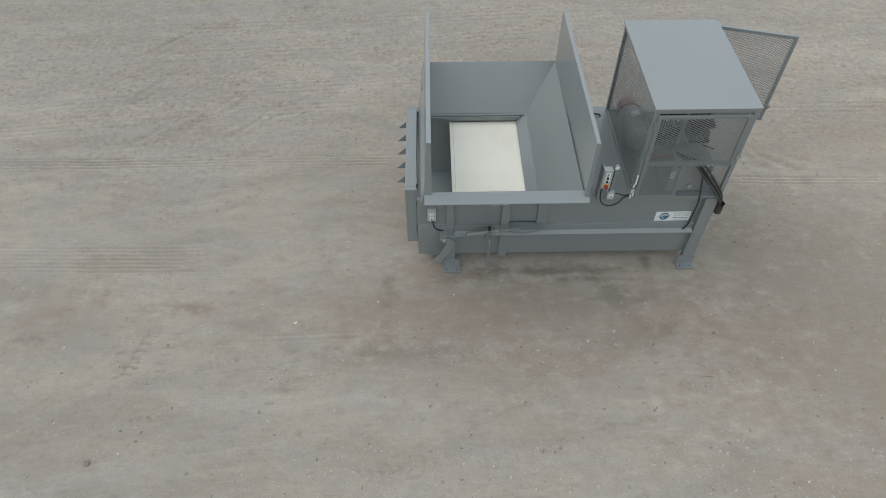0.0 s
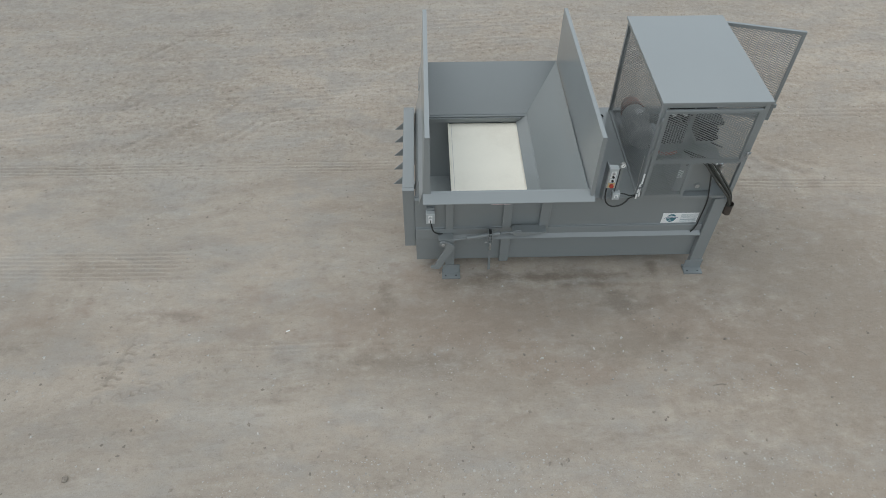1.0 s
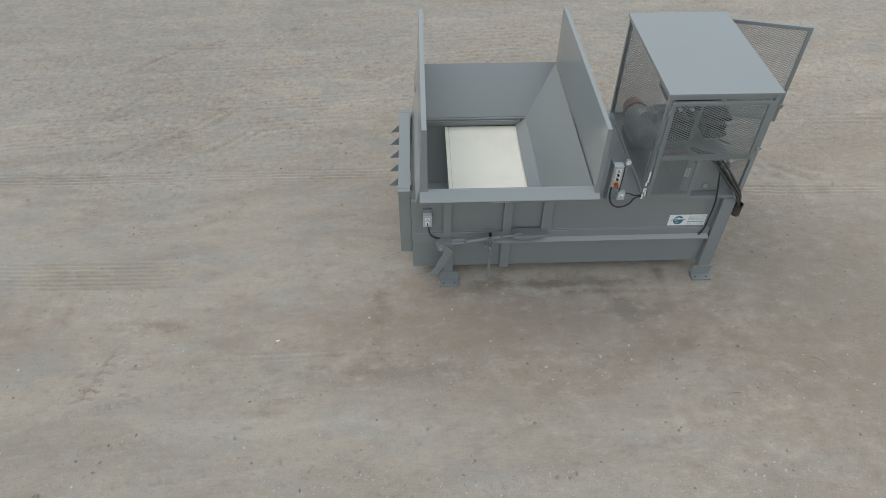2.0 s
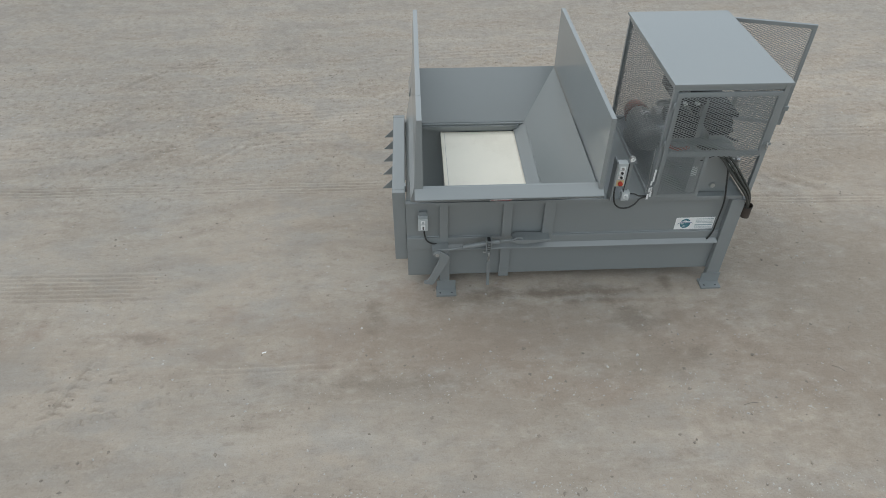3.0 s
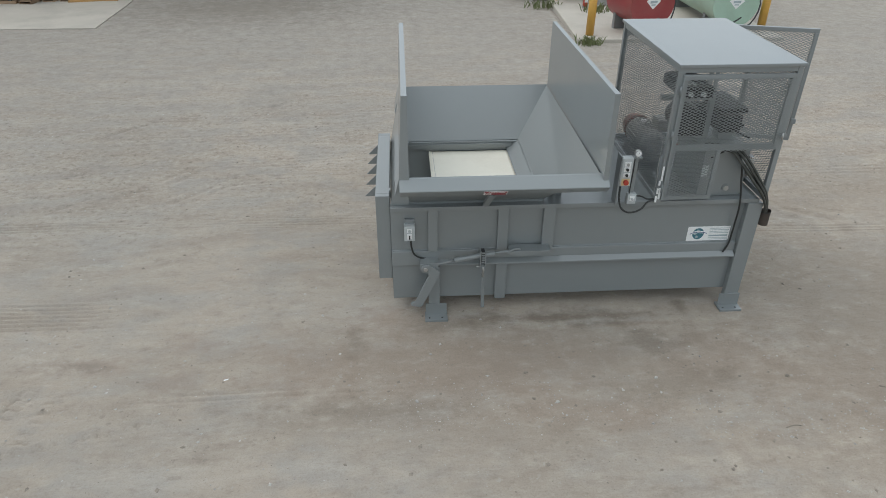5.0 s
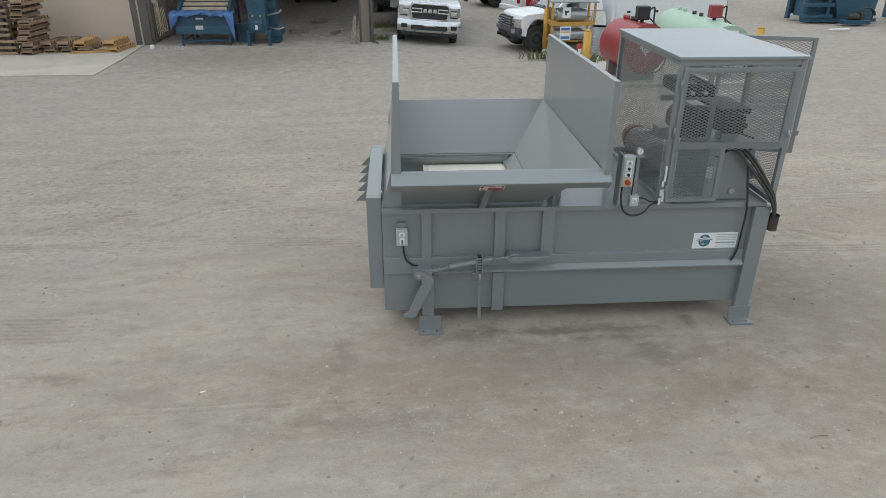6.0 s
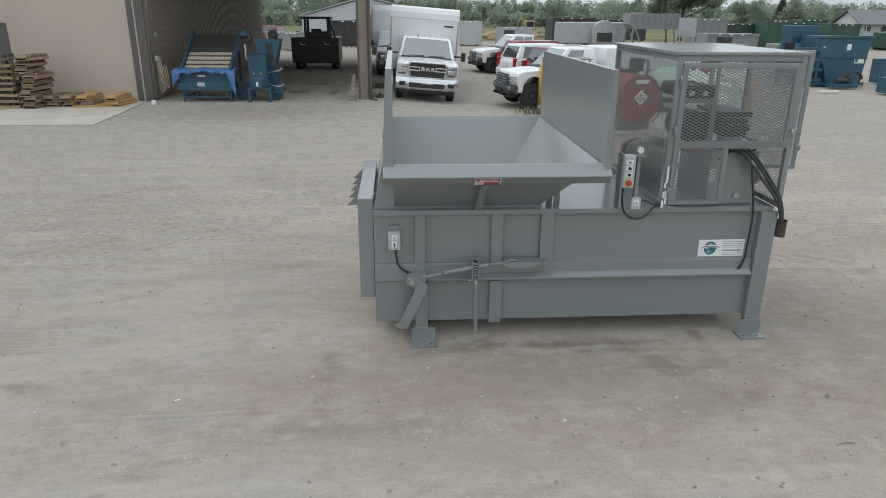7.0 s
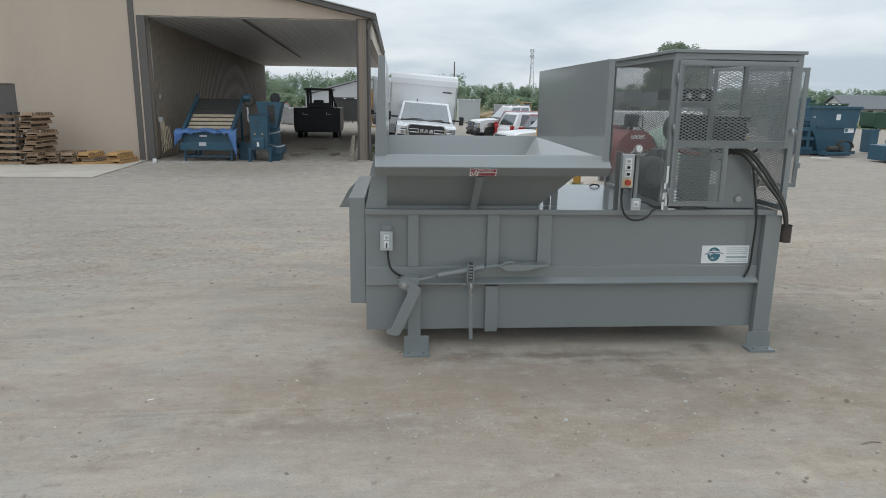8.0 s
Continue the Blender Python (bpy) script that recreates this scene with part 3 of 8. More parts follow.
def litter():
    """Single bits lying on the dirt."""
    r = random.Random(3)
    for x, y, s, m, lab in ((-3.64, 3.15, 0.036, DUSTY, "dark lump lying on packed dirt"), (1.67, 4.53, 0.018, STONE, "pale grey stone on packed dirt"), (0.35, 4.62, 0.016, STONE, "pale grey stone on packed dirt"), (4.0, 4.75, 0.022, DUSTY, "brown stone on packed dirt"), (2.7, 4.8, 0.018, STONE, "pale grey stone on packed dirt")):
        bm = bmesh.new()
        bmesh.ops.create_icosphere(bm, subdivisions=2, radius=1)
        for v in bm.verts:
            v.co = Vector((v.co.x * s * 1.2, v.co.y * s * 0.9, v.co.z * s * 0.7)) * (1 + 0.35 * noise.noise(v.co * 1.7 + Vector((x, y, 0))))
        e = part("stone", bm, m, None)
        e.matrix_world = pose(x, y, float(ground_height(np.array([x]), np.array([y]))[0]) + s * 0.3, 0, 0, r.uniform(0, 360))
        tagged(e, lab, "stone", group="stones lying on the dirt")
    for x, y, L, a in ((3.73, 4.1, 0.16, 8), (4.88, 4.52, 0.14, -35), (5.3, 5.1, 0.12, 50)):
        z = float(ground_height(np.array([x]), np.array([y]))[0])
        e = made("stick", DUSTY, None, tube, [(-L / 2, 0, 0.006), (0, 0.01, 0.010), (L / 2, -0.004, 0.006)], 0.0035, n=6)
        e.matrix_world = pose(x, y, z, 0, 0, a)
        tagged(e, "short dark stick lying on packed dirt", "stick", group="sticks on the dirt")
    e = made("paper_scrap", WHITE, None, sheet, [(-0.025, -0.007, 0.003), (0.018, -0.012, 0.010), (0.027, 0.007, 0.008), (-0.02, 0.009, 0.003)], 0.002)
    e.matrix_world = pose(-1.5, 5.02, float(ground_height(np.array([-1.5]), np.array([5.02]))[0]), 0, 0, 15)
    tagged(e, "small white paper scrap on packed dirt", "scrap")


litter()

# ---- the compactor ----
compactor = thing("trash_compactor", "grey steel stationary trash compactor with open hopper and caged power unit", "compactor", (2.0, 6.86, 0))
XL, XR, YF, YB, ZB, ZT = 0.14, 3.84, 6.00, 7.71, 0.21, 1.35


def compactor_body():
    bm = bmesh.new()
    box(bm, XL, XR, YF, YF + 0.008, ZB, ZT - 0.04)
    body = part("front_side_panel", bm, GREY, compactor)
    made("back_side_panel", GREY, compactor, box, XL, XR, YB - 0.008, YB, ZB, ZT - 0.04)
    made("bottom_panel", GREY, compactor, box, XL, XR, YF + 0.01, YB - 0.01, ZB, ZB + 0.01)
    made("end_panel", GREY, compactor, box, XR - 0.01, XR, YF + 0.01, YB - 0.01, ZB + 0.012, ZT - 0.045)
    # deck plates with a turned-down flange; the charge opening stays open
    bm = bmesh.new()
    box(bm, 1.72, 3.945, YF - 0.055, YB + 0.055, ZT - 0.012, ZT)
    box(bm, XL, 1.72, YF - 0.055, 6.03, ZT - 0.012, ZT)
    box(bm, XL, 1.72, 7.66, YB + 0.055, ZT - 0.012, ZT)
    part("deck_plate", bm, GREY, compactor)
    for y0, y1 in ((YF - 0.057, YF - 0.045), (YB + 0.045, YB + 0.057)):
        made("deck_flange", GREY, compactor, box, XL, 3.947, y0, y1, ZT - 0.045, ZT + 0.001, bev=0.003)
    made("deck_flange", GREY, compactor, box, 3.935, 3.948, YF - 0.043, YB + 0.043, ZT - 0.045, ZT - 0.013)
    for x0, x1 in ((0.52, 0.62), (1.24, 1.35), (1.71, 1.835)):
        made("stiffener_rib", GREY, compactor, box, x0, x1, YF - 0.045, YF, 0.822, ZT - 0.046, bev=0.006)
        made("stiffener_rib", GREY, compactor, box, x0, x1, YB, YB + 0.045, 0.822, ZT - 0.046, bev=0.006)
    made("stiffener_rib", GREY, compactor, box, 1.24, 1.36, YF - 0.045, YF, 0.19, 0.635, bev=0.006)
    made("stiffener_rib", GREY, compactor, box, 1.24, 1.36, YB, YB + 0.045, 0.19, 0.635, bev=0.006)
    for y0, y1, s in ((YF - 0.030, YF, 1), (YB, YB + 0.030, -1)):
        made("side_band", GREY, compactor, box, XL, XR - 0.005, y0, y1, 0.64, 0.82, bev=0.009)
    for s, y in ((-1, YF - 0.031), (1, YB + 0.031)):
        made("guide_rail", GREY, compactor, prism, [(y, 0.716), (y + s * 0.05, 0.676), (y + s * 0.05, 0.660), (y, 0.660)], 0.50, 3.825, "x", bev=0.002)
    # weld line under the band
    for k, (x0, x1) in enumerate(((0.52, 0.64), (3.835, 3.995))):
        for y0, y1, s in ((YF - 0.07, YF - 0.002, -1), (YB + 0.002, YB + 0.07, 1)):
            leg = made("leg", GREY, compactor, box, x0, x1, y0, y1, 0.012, 0.638 if k == 0 else ZT - 0.046, bev=0.005)
            fx0, fx1 = (0.485, 0.715) if k == 0 else (3.78, 4.012)
            ya = y0 - 0.012 if s < 0 else y1
            made("ankle_plate", GREY, leg, box, fx0, fx1, ya, ya + 0.012, 0.012, 0.172, bev=0.002)
            yb = YF - 0.185 if s < 0 else YB + 0.02
            made("foot_plate", GREY, leg, box, fx0 - 0.008, fx1 + 0.008, yb, yb + 0.165, -0.004, 0.024, bev=0.003)
            for bx in (fx0 + 0.04, fx1 - 0.05):
                made("bolt_hole", BLACK, leg, cyl, (bx, yb + 0.045, 0.0235), (bx, yb + 0.045, 0.0255), 0.011, n=12)
    # chamber lining, seen down the throat
    bm = bmesh.new()
    box(bm, XL + 0.02, 1.9, 6.07, 6.08, 0.25, ZT - 0.02)
    box(bm, XL + 0.02, 1.9, 7.62, 7.63, 0.25, ZT - 0.02)
    box(bm, XL + 0.02, 1.9, 6.08, 7.62, 0.24, 0.25)
    part("chamber_lining", bm, GREY, compactor)
    made("seam_weld", GREY, compactor, tube, [(XL, YF - 0.004, 0.822), (XR, YF - 0.004, 0.822)], 0.006, n=6, smooth=1)


def ram():
    r = made("ram_plate", CREAM, compactor, box, 0.62, 2.3, 6.10, 7.60, 1.205, 1.24, bev=0.004, label="cream painted ram top plate with scuffs")
    made("ram_face", GREY, compactor, box, 0.64, 0.67, 6.10, 7.60, 0.26, 1.203)
    made("wear_strip", CREAM, r, box, 0.60, 0.619, 6.10, 7.60, 1.20, 1.246, bev=0.003)
    made("seam_strip", STEEL, r, box, 0.645, 0.649, 6.10, 7.60, 1.2395, 1.2415)


def end_gate():
    x0, x1, y0, y1, z0, z1 = -0.005, 0.138, 6.02, 7.70, 0.46, 1.45
    bm = bmesh.new()
    box(bm, x0, x1, y0, y0 + 0.06, z0, z1, 0.006)
    box(bm, x0, x1, y1 - 0.06, y1, z0, z1, 0.006)
    box(bm, x0, x1, y0 + 0.06, y1 - 0.06, z1 - 0.10, z1, 0.006)
    gate = part("discharge_collar", bm, GREY, compactor)
    for k in range(5):
        y = 6.30 + 0.272 * k
        made("retaining_tooth", GREY, gate, prism, [(x0, 1.43), (x0, 1.315), (x0 - 0.115, 1.315)], y - 0.006, y + 0.006, "y")
    made("collar_edge", GREY, gate, box, x1 - 0.004, x1 + 0.012, y0 + 0.10, y0 + 0.16, 1.38, 1.465, bev=0.003)


def hopper():
    t = 0.006
    XI, XB, XO = 0.335, 1.695, 2.118
    # front, back and side slopes of the feed hopper
    made("hopper_front", GREY, compactor, sheet, [(XI, 6.04, 1.36), (XB, 6.04, 1.36), (XO, 5.545, 1.87), (XI, 5.545, 1.87)], t)
    made("hopper_back", GREY, compactor, sheet, [(XB, 7.635, 1.36), (XI, 7.635, 1.36), (XI, 8.12, 1.885), (XO, 8.12, 1.885)], t)
    made("hopper_side", GREY, compactor, sheet, [(XB, 6.04, 1.36), (XB, 7.635, 1.36), (XO - 0.009, 8.12, 1.878), (XO - 0.009, 5.545, 1.863)], t)
    # throat sill between the slopes and the chamber
    bm = bmesh.new()
    sheet(bm, [(XB - 0.002, 6.05, 1.356), (XB - 0.14, 6.09, 1.262), (XB - 0.14, 7.595, 1.262), (XB - 0.002, 7.63, 1.356)], 0.008)
    box(bm, XI, XB - 0.14, 7.596, 7.634, 1.25, 1.335, 0.003)
    box(bm, XI, XB - 0.14, 6.045, 6.09, 1.25, 1.335, 0.003)
    part("throat_sill", bm, GREY, compactor)
    made("throat_sill_bar", GREY, compactor, box, XI, XB - 0.08, 7.575, 7.594, 1.285, 1.338, bev=0.002)
    made("throat_ledge", GREY, compactor, box, XI, XB - 0.004, 7.596, 7.642, 1.3365, 1.359, bev=0.002)
    for a in ((XI, XB + 0.01, 6.02, 6.032), (XI, XB + 0.01, 7.645, 7.657), (XB - 0.002, XB + 0.010, 6.033, 7.644)):
        made("hopper_skirt", GREY, compactor, box, *a, 1.3505, 1.376)
    # folded rim along the feed edge
    made("feed_lip", GREY, compactor, prism, [(5.548, 1.872), (5.532, 1.868), (5.432, 1.790), (5.428, 1.783), (5.431, 1.776), (5.500, 1.706), (5.508, 1.712), (5.440, 1.781), (5.536, 1.857), (5.548, 1.862)], 0.247, 2.176, "x")
    made("feed_lip_end", GREY, compactor, prism, [(5.54, 1.862), (5.440, 1.784), (5.506, 1.716), (5.62, 1.716), (5.60, 1.80)], 2.166, 2.174, "x")
    made("lip_backing", GREY, compactor, prism, [(5.508, 1.712), (5.508, 1.718), (5.70, 1.718), (5.70, 1.712)], 0.34, 2.03, "x")
    # tall side shields with folded edges
    made("shield", GREY, compactor, prism, [(0.145, 1.352), (0.335, 1.352), (0.335, 1.86), (0.333, 2.648), (0.282, 2.648), (0.245, 1.88)], 6.0, 7.72, "y")
    for ya, yb in ((5.522, 5.9985), (7.7215, 8.145)):
        d = 1 if ya < 6 else -1
        made("shield", GREY, compactor, prism, [(0.200, 1.70), (0.335, 1.70), (0.333, 2.648), (0.282, 2.648), (0.245, 1.88)], ya, yb, "y")
    made("shield", GREY, compactor, box, 2.120, 2.126, 5.482, 8.145, 1.845, 2.646)
    bm = bmesh.new()
    box(bm, 2.1262, 2.168, 5.482, 8.145, 2.634, 2.646, 0.002)
    box(bm, 2.1262, 2.168, 5.482, 5.490, 1.80, 2.634)
    box(bm, 2.1262, 2.168, 8.137, 8.145, 1.80, 2.634)
    part("shield_fold", bm, GREY, compactor)
    # gussets under the hopper
    made("hopper_gusset", GREY, compactor, sheet, [(1.075, 5.53, 1.710), (1.135, 5.53, 1.710), (1.135, 5.985, 1.352), (1.075, 5.985, 1.352)], 0.03)
    made("hopper_gusset", GREY, compactor, prism, [(1.80, 1.352), (1.86, 1.352), (1.86, 1.54), (1.80, 1.47)], 6.2, 6.21, "y")
    for y in (6.15, 6.9, 7.5):
        made("hopper_gusset", GREY, compactor, box, 1.86, 1.92, y, y + 0.01, 1.352, 1.545)
    # hazard sticker on the undercut face of the lip
    T = pose(1.125, 5.4645, 1.7395, 90 + 45)

    def flat(bm, x0, x1, z0, z1, d0, d1):
        box(bm, x0, x1, z0, z1, d0, d1, 0, T)

    s = made("warning_sticker", WHITE, compactor, flat, -0.11, 0.11, -0.046, 0.046, 0.001, 0.003, label="white and red hazard sticker")
    made("sticker_header", REDSIGN, s, flat, -0.105, 0.105, 0.012, 0.042, 0.0035, 0.005)
    lettering("sticker_word", "DANGER", 0.032, T @ pose(0.018, 0.026, 0.0062), WHITE, s)
    bm = bmesh.new()
    prism(bm, [(-0.075, 0.016), (-0.05, 0.016), (-0.0625, 0.038)], 0.0052, 0.0066, "z")
    bm.transform(T)
    part("sticker_triangle", bm, WHITE, s)
    for nm, mt, r, d in (("sticker_disc", REDSIGN, 0.024, 0.0042), ("sticker_disc_field", WHITE, 0.018, 0.0052)):
        made(nm, mt, s, cyl, T @ Vector((-0.073, -0.017, 0.0032)), T @ Vector((-0.073, -0.017, d)), r, n=20)
    bm = bmesh.new()
    prism(bm, [(-0.088, -0.006), (-0.083, -0.001), (-0.058, -0.028), (-0.063, -0.033)], 0.0055, 0.0064, "z")
    bm.transform(T)
    part("sticker_slash", bm, REDSIGN, s)
    for z, h in ((-0.006, 0.013), (-0.024, 0.013), (-0.040, 0.009)):
        made("sticker_line", REDSIGN, s, flat, -0.038, 0.102, z - h / 2, z + h / 2, 0.0035, 0.0046)


def turnbuckle():
    y = 5.87
    hook = made("latch_hook", GREY, compactor, prism, [(0.452, 0.70), (0.47, 0.735), (0.52, 0.735), (0.56, 0.712), (0.632, 0.655), (0.638, 0.625), (0.452, 0.225), (0.425, 0.205), (0.335, 0.222), (0.322, 0.245), (0.335, 0.268), (0.372, 0.275), (0.515, 0.60), (0.51, 0.635), (0.465, 0.655)], y - 0.05, y - 0.026, "y", bev=0.004)
    made("hook_pin", STEEL, hook, cyl, (0.487, y - 0.065, 0.69), (0.487, y + 0.10, 0.69), 0.022, n=14, bev=0.003)
    made("hook_boss", GREY, hook, cyl, (0.487, y - 0.058, 0.69), (0.487, y - 0.022, 0.69), 0.045, n=20, bev=0.005)
    made("clevis_lug", GREY, compactor, prism, [(0.43, 0.65), (0.62, 0.65), (0.62, 0.745), (0.53, 0.745), (0.43, 0.73)], y - 0.018, YF - 0.017, "y", bev=0.004)
    rod = [(0.50, y, 0.695), (0.80, y - 0.005, 0.765)]
    made("threaded_rod", GREY, compactor, cyl, *rod, 0.015, n=12)
    made("rod_eye", GREY, compactor, tube, [(0.50 + 0.04 * math.cos(a), y, 0.70 + 0.028 * math.sin(a)) for a in np.linspace(0, 6.28, 10)], 0.011, n=8, smooth=1)
    barrel = made("binder_barrel", GREY, compactor, cyl, (0.79, y - 0.005, 0.763), (1.06, y - 0.008, 0.815), 0.028, n=16, bev=0.005)
    made("binder_barrel", GREY, compactor, cyl, (1.09, y - 0.008, 0.82), (1.21, y - 0.01, 0.842), 0.027, n=16, bev=0.005)
    made("threaded_rod", GREY, compactor, cyl, (1.20, y - 0.01, 0.84), (1.345, y - 0.01, 0.856), 0.014, n=12)
    made("grab_hook", GREY, compactor, tube, [(1.335, y - 0.01, 0.855), (1.375, y - 0.012, 0.862), (1.405, y - 0.012, 0.882), (1.44, y - 0.012, 0.885), (1.475, y - 0.012, 0.877)], 0.013, n=8)
    made("grab_hook", GREY, compactor, tube, [(1.335, y - 0.01, 0.852), (1.365, y - 0.012, 0.835), (1.40, y - 0.012, 0.832)], 0.014, n=8)
    made("pull_lug", GREY, compactor, prism, [(1.36, 0.845), (1.40, 0.865), (1.50, 0.868), (1.66, 0.862), (1.79, 0.868), (1.795, 0.852), (1.62, 0.815), (1.48, 0.80), (1.40, 0.808)], y - 0.03, YF - 0.017, "y", bev=0.004)
    ratchet = bmesh.new()
    for k in range(5):
        z = 0.745 + 0.028 * k
        box(ratchet, 1.068, 1.10, y - 0.055, y + 0.04, z, z + 0.016, 0.003)
    box(ratchet, 1.052, 1.064, y - 0.05, y + 0.035, 0.70, 0.88, 0.003)
    box(ratchet, 1.104, 1.116, y - 0.05, y + 0.035, 0.70, 0.88, 0.003)
    part("ratchet_body", ratchet, GREY, compactor)
    made("ratchet_gear", BLACK, compactor, box, 1.066, 1.102, y - 0.045, y + 0.03, 0.735, 0.875)
    made("ratchet_handle", GREY, compactor, prism, [(1.062, 0.71), (1.108, 0.71), (1.10, 0.55), (1.118, 0.16), (1.080, 0.16), (1.072, 0.55)], y - 0.035, y - 0.017, "y", bev=0.004)
    made("release_pawl", STEEL, compactor, tube, [(1.085, y - 0.05, 0.70), (1.09, y - 0.06, 0.66), (1.085, y - 0.05, 0.62), (1.09, y - 0.05, 0.58)], 0.012, n=8)
    made("pawl_pin", STEEL, compactor, cyl, (1.02, y - 0.02, 0.685), (1.06, y - 0.02, 0.685), 0.009, n=8)


def small_fittings():
    # outlet box on the side panel
    b = made("outlet_box", BOXGREY, compactor, box, 0.275, 0.385, 5.905, 5.985, 0.985, 1.155, bev=0.006, label="light grey electrical box")
    made("box_bracket", GREY, b, box, 0.283, 0.378, 5.965, 5.999, 1.1555, 1.205, bev=0.003)
    made("switch_plate", WHITE, b, box, 0.305, 0.355, 5.9, 5.904, 1.085, 1.132, bev=0.002)
    made("switch_plate", WHITE, b, box, 0.305, 0.355, 5.9, 5.904, 1.008, 1.072, bev=0.002)
    made("switch_button", BOXGREY, b, cyl, (0.33, 5.90, 1.105), (0.33, 5.89, 1.105), 0.015, n=14)
    made("selector_knob", BLACK, b, box, 0.324, 0.336, 5.883, 5.90, 1.015, 1.055, bev=0.003)
    made("cable", RUBBER, b, tube, [(0.34, 5.95, 0.985), (0.345, 5.95, 0.90), (0.365, 5.94, 0.82), (0.41, 5.95, 0.765), (0.47, 5.965, 0.735), (0.55, 5.975, 0.72)], 0.010, n=8)
    # control station on its bracket
    c = made("control_station", BOXGREY, compactor, box, 2.425, 2.532, 5.885, 5.965, 1.56, 1.86, bev=0.006, label="light grey push-button station")
    made("station_backplate", GREY, c, box, 2.41, 2.424, 5.89, 6.02, 1.352, 1.875, bev=0.002)
    for z, mtl in ((1.80, BOXGREY), (1.745, WHITE), (1.685, WHITE)):
        made("button_plate", WHITE, c, box, 2.448, 2.51, 5.881, 5.8845, z - 0.024, z + 0.024, bev=0.001)
        made("push_button", BLACK if mtl is WHITE else STEEL, c, cyl, (2.479, 5.881, z), (2.479, 5.862, z), 0.014, n=14, bev=0.002)
    made("button_plate", PEACH, c, box, 2.438, 2.520, 5.881, 5.8845, 1.572, 1.645, bev=0.001)
    made("stop_button", REDBTN, c, cyl, (2.479, 5.881, 1.61), (2.479, 5.85, 1.61), 0.026, n=18, bev=0.006)
    made("station_cable", RUBBER, c, tube, [(2.45, 5.92, 1.56), (2.445, 5.90, 1.44), (2.47, 5.88, 1.33), (2.54, 5.87, 1.275), (2.63, 5.875, 1.275), (2.70, 5.89, 1.31), (2.76, 5.92, 1.362), (2.86, 5.94, 1.378), (3.02, 5.955, 1.372)], 0.010, n=8)
    j = made("junction_box", BOXGREY, compactor, box, 2.535, 2.625, 5.90, 5.965, 1.352, 1.462, bev=0.006, label="light grey junction box")
    made("switch_plate", WHITE, j, box, 2.557, 2.605, 5.896, 5.8995, 1.385, 1.44, bev=0.002)
    made("toggle", BOXGREY, j, cyl, (2.581, 5.896, 1.41), (2.581, 5.875, 1.41), 0.012, n=12)
    made("jumper_cable", RUBBER, j, tube, [(2.625, 5.93, 1.43), (2.69, 5.93, 1.42), (2.75, 5.94, 1.385), (2.83, 5.955, 1.375)], 0.008, n=8)
    g = made("pressure_gauge", STEEL, compactor, cyl, (2.565, 5.915, 1.91), (2.565, 5.88, 1.91), 0.034, n=24, bev=0.004, label="round pressure gauge")
    made("gauge_dial", WHITE, g, cyl, (2.565, 5.8795, 1.91), (2.565, 5.877, 1.91), 0.027, n=24)
    made("gauge_needle", DARKINK, g, prism, [(2.563, 1.905), (2.567, 1.905), (2.576, 1.928), (2.574, 1.929)], 5.8755, 5.8765)
    made("gauge_bracket", GREY, g, box, 2.535, 2.625, 5.90, 5.96, 1.845, 1.857)
    made("gauge_post", GREY, g, box, 2.545, 2.60, 5.945, 5.958, 1.462, 1.846)
    made("gauge_stem", STEEL, g, cyl, (2.565, 5.91, 1.857), (2.565, 5.91, 1.88), 0.01, n=10)
    made("signal_cable", RUBBER, g, tube, [(2.555, 5.925, 1.85), (2.552, 5.91, 1.74), (2.548, 5.905, 1.62), (2.55, 5.92, 1.46)], 0.006, n=6)
    # maker's plate: globe, banner and rows of small print
    d = made("maker_decal", WHITE, compactor, box, 3.287, 3.745, 5.9955, 5.9992, 0.833, 1.005, label="white decal with teal globe and printed lines")
    gb = bmesh.new()
    prism(gb, [(3.405 + 0.062 * math.cos(a), 0.92 + 0.068 * math.sin(a)) for a in np.linspace(0, 2 * math.pi, 28, endpoint=False)], 5.9938, 5.9954)
    part("decal_globe", gb, TEALINK, d)
    for k in range(4):
        a = 0.5 + 1.3 * k
        made("globe_land", GREYINK, d, prism, [(3.405 + 0.034 * math.cos(a) + 0.016 * math.cos(q) * (1 + 0.4 * math.sin(3 * q + k)), 0.92 + 0.038 * math.sin(a) + 0.014 * math.sin(q)) for q in np.linspace(0, 2 * math.pi, 9, endpoint=False)], 5.9928, 5.9937)
    made("decal_banner", WHITE, d, prism, [(3.30, 0.905), (3.345, 0.925), (3.405, 0.932), (3.465, 0.925), (3.508, 0.912), (3.505, 0.935), (3.465, 0.95), (3.405, 0.956), (3.345, 0.948), (3.305, 0.93)], 5.9912, 5.9927)
    made("decal_banner_line", BLUEINK, d, prism, [(3.312, 0.915), (3.345, 0.931), (3.405, 0.938), (3.465, 0.931), (3.497, 0.920), (3.495, 0.928), (3.465, 0.939), (3.405, 0.946), (3.345, 0.939), (3.314, 0.923)], 5.990, 5.9911)
    for z, h, x1 in ((0.982, 0.007, 3.735), (0.963, 0.006, 3.735), (0.944, 0.006, 3.728), (0.926, 0.005, 3.735), (0.893, 0.018, 3.728), (0.866, 0.005, 3.735), (0.851, 0.004, 3.735)):
        made("decal_line", GREYINK, d, box, 3.525, x1, 5.9942, 5.9954, z - h / 2, z + h / 2)


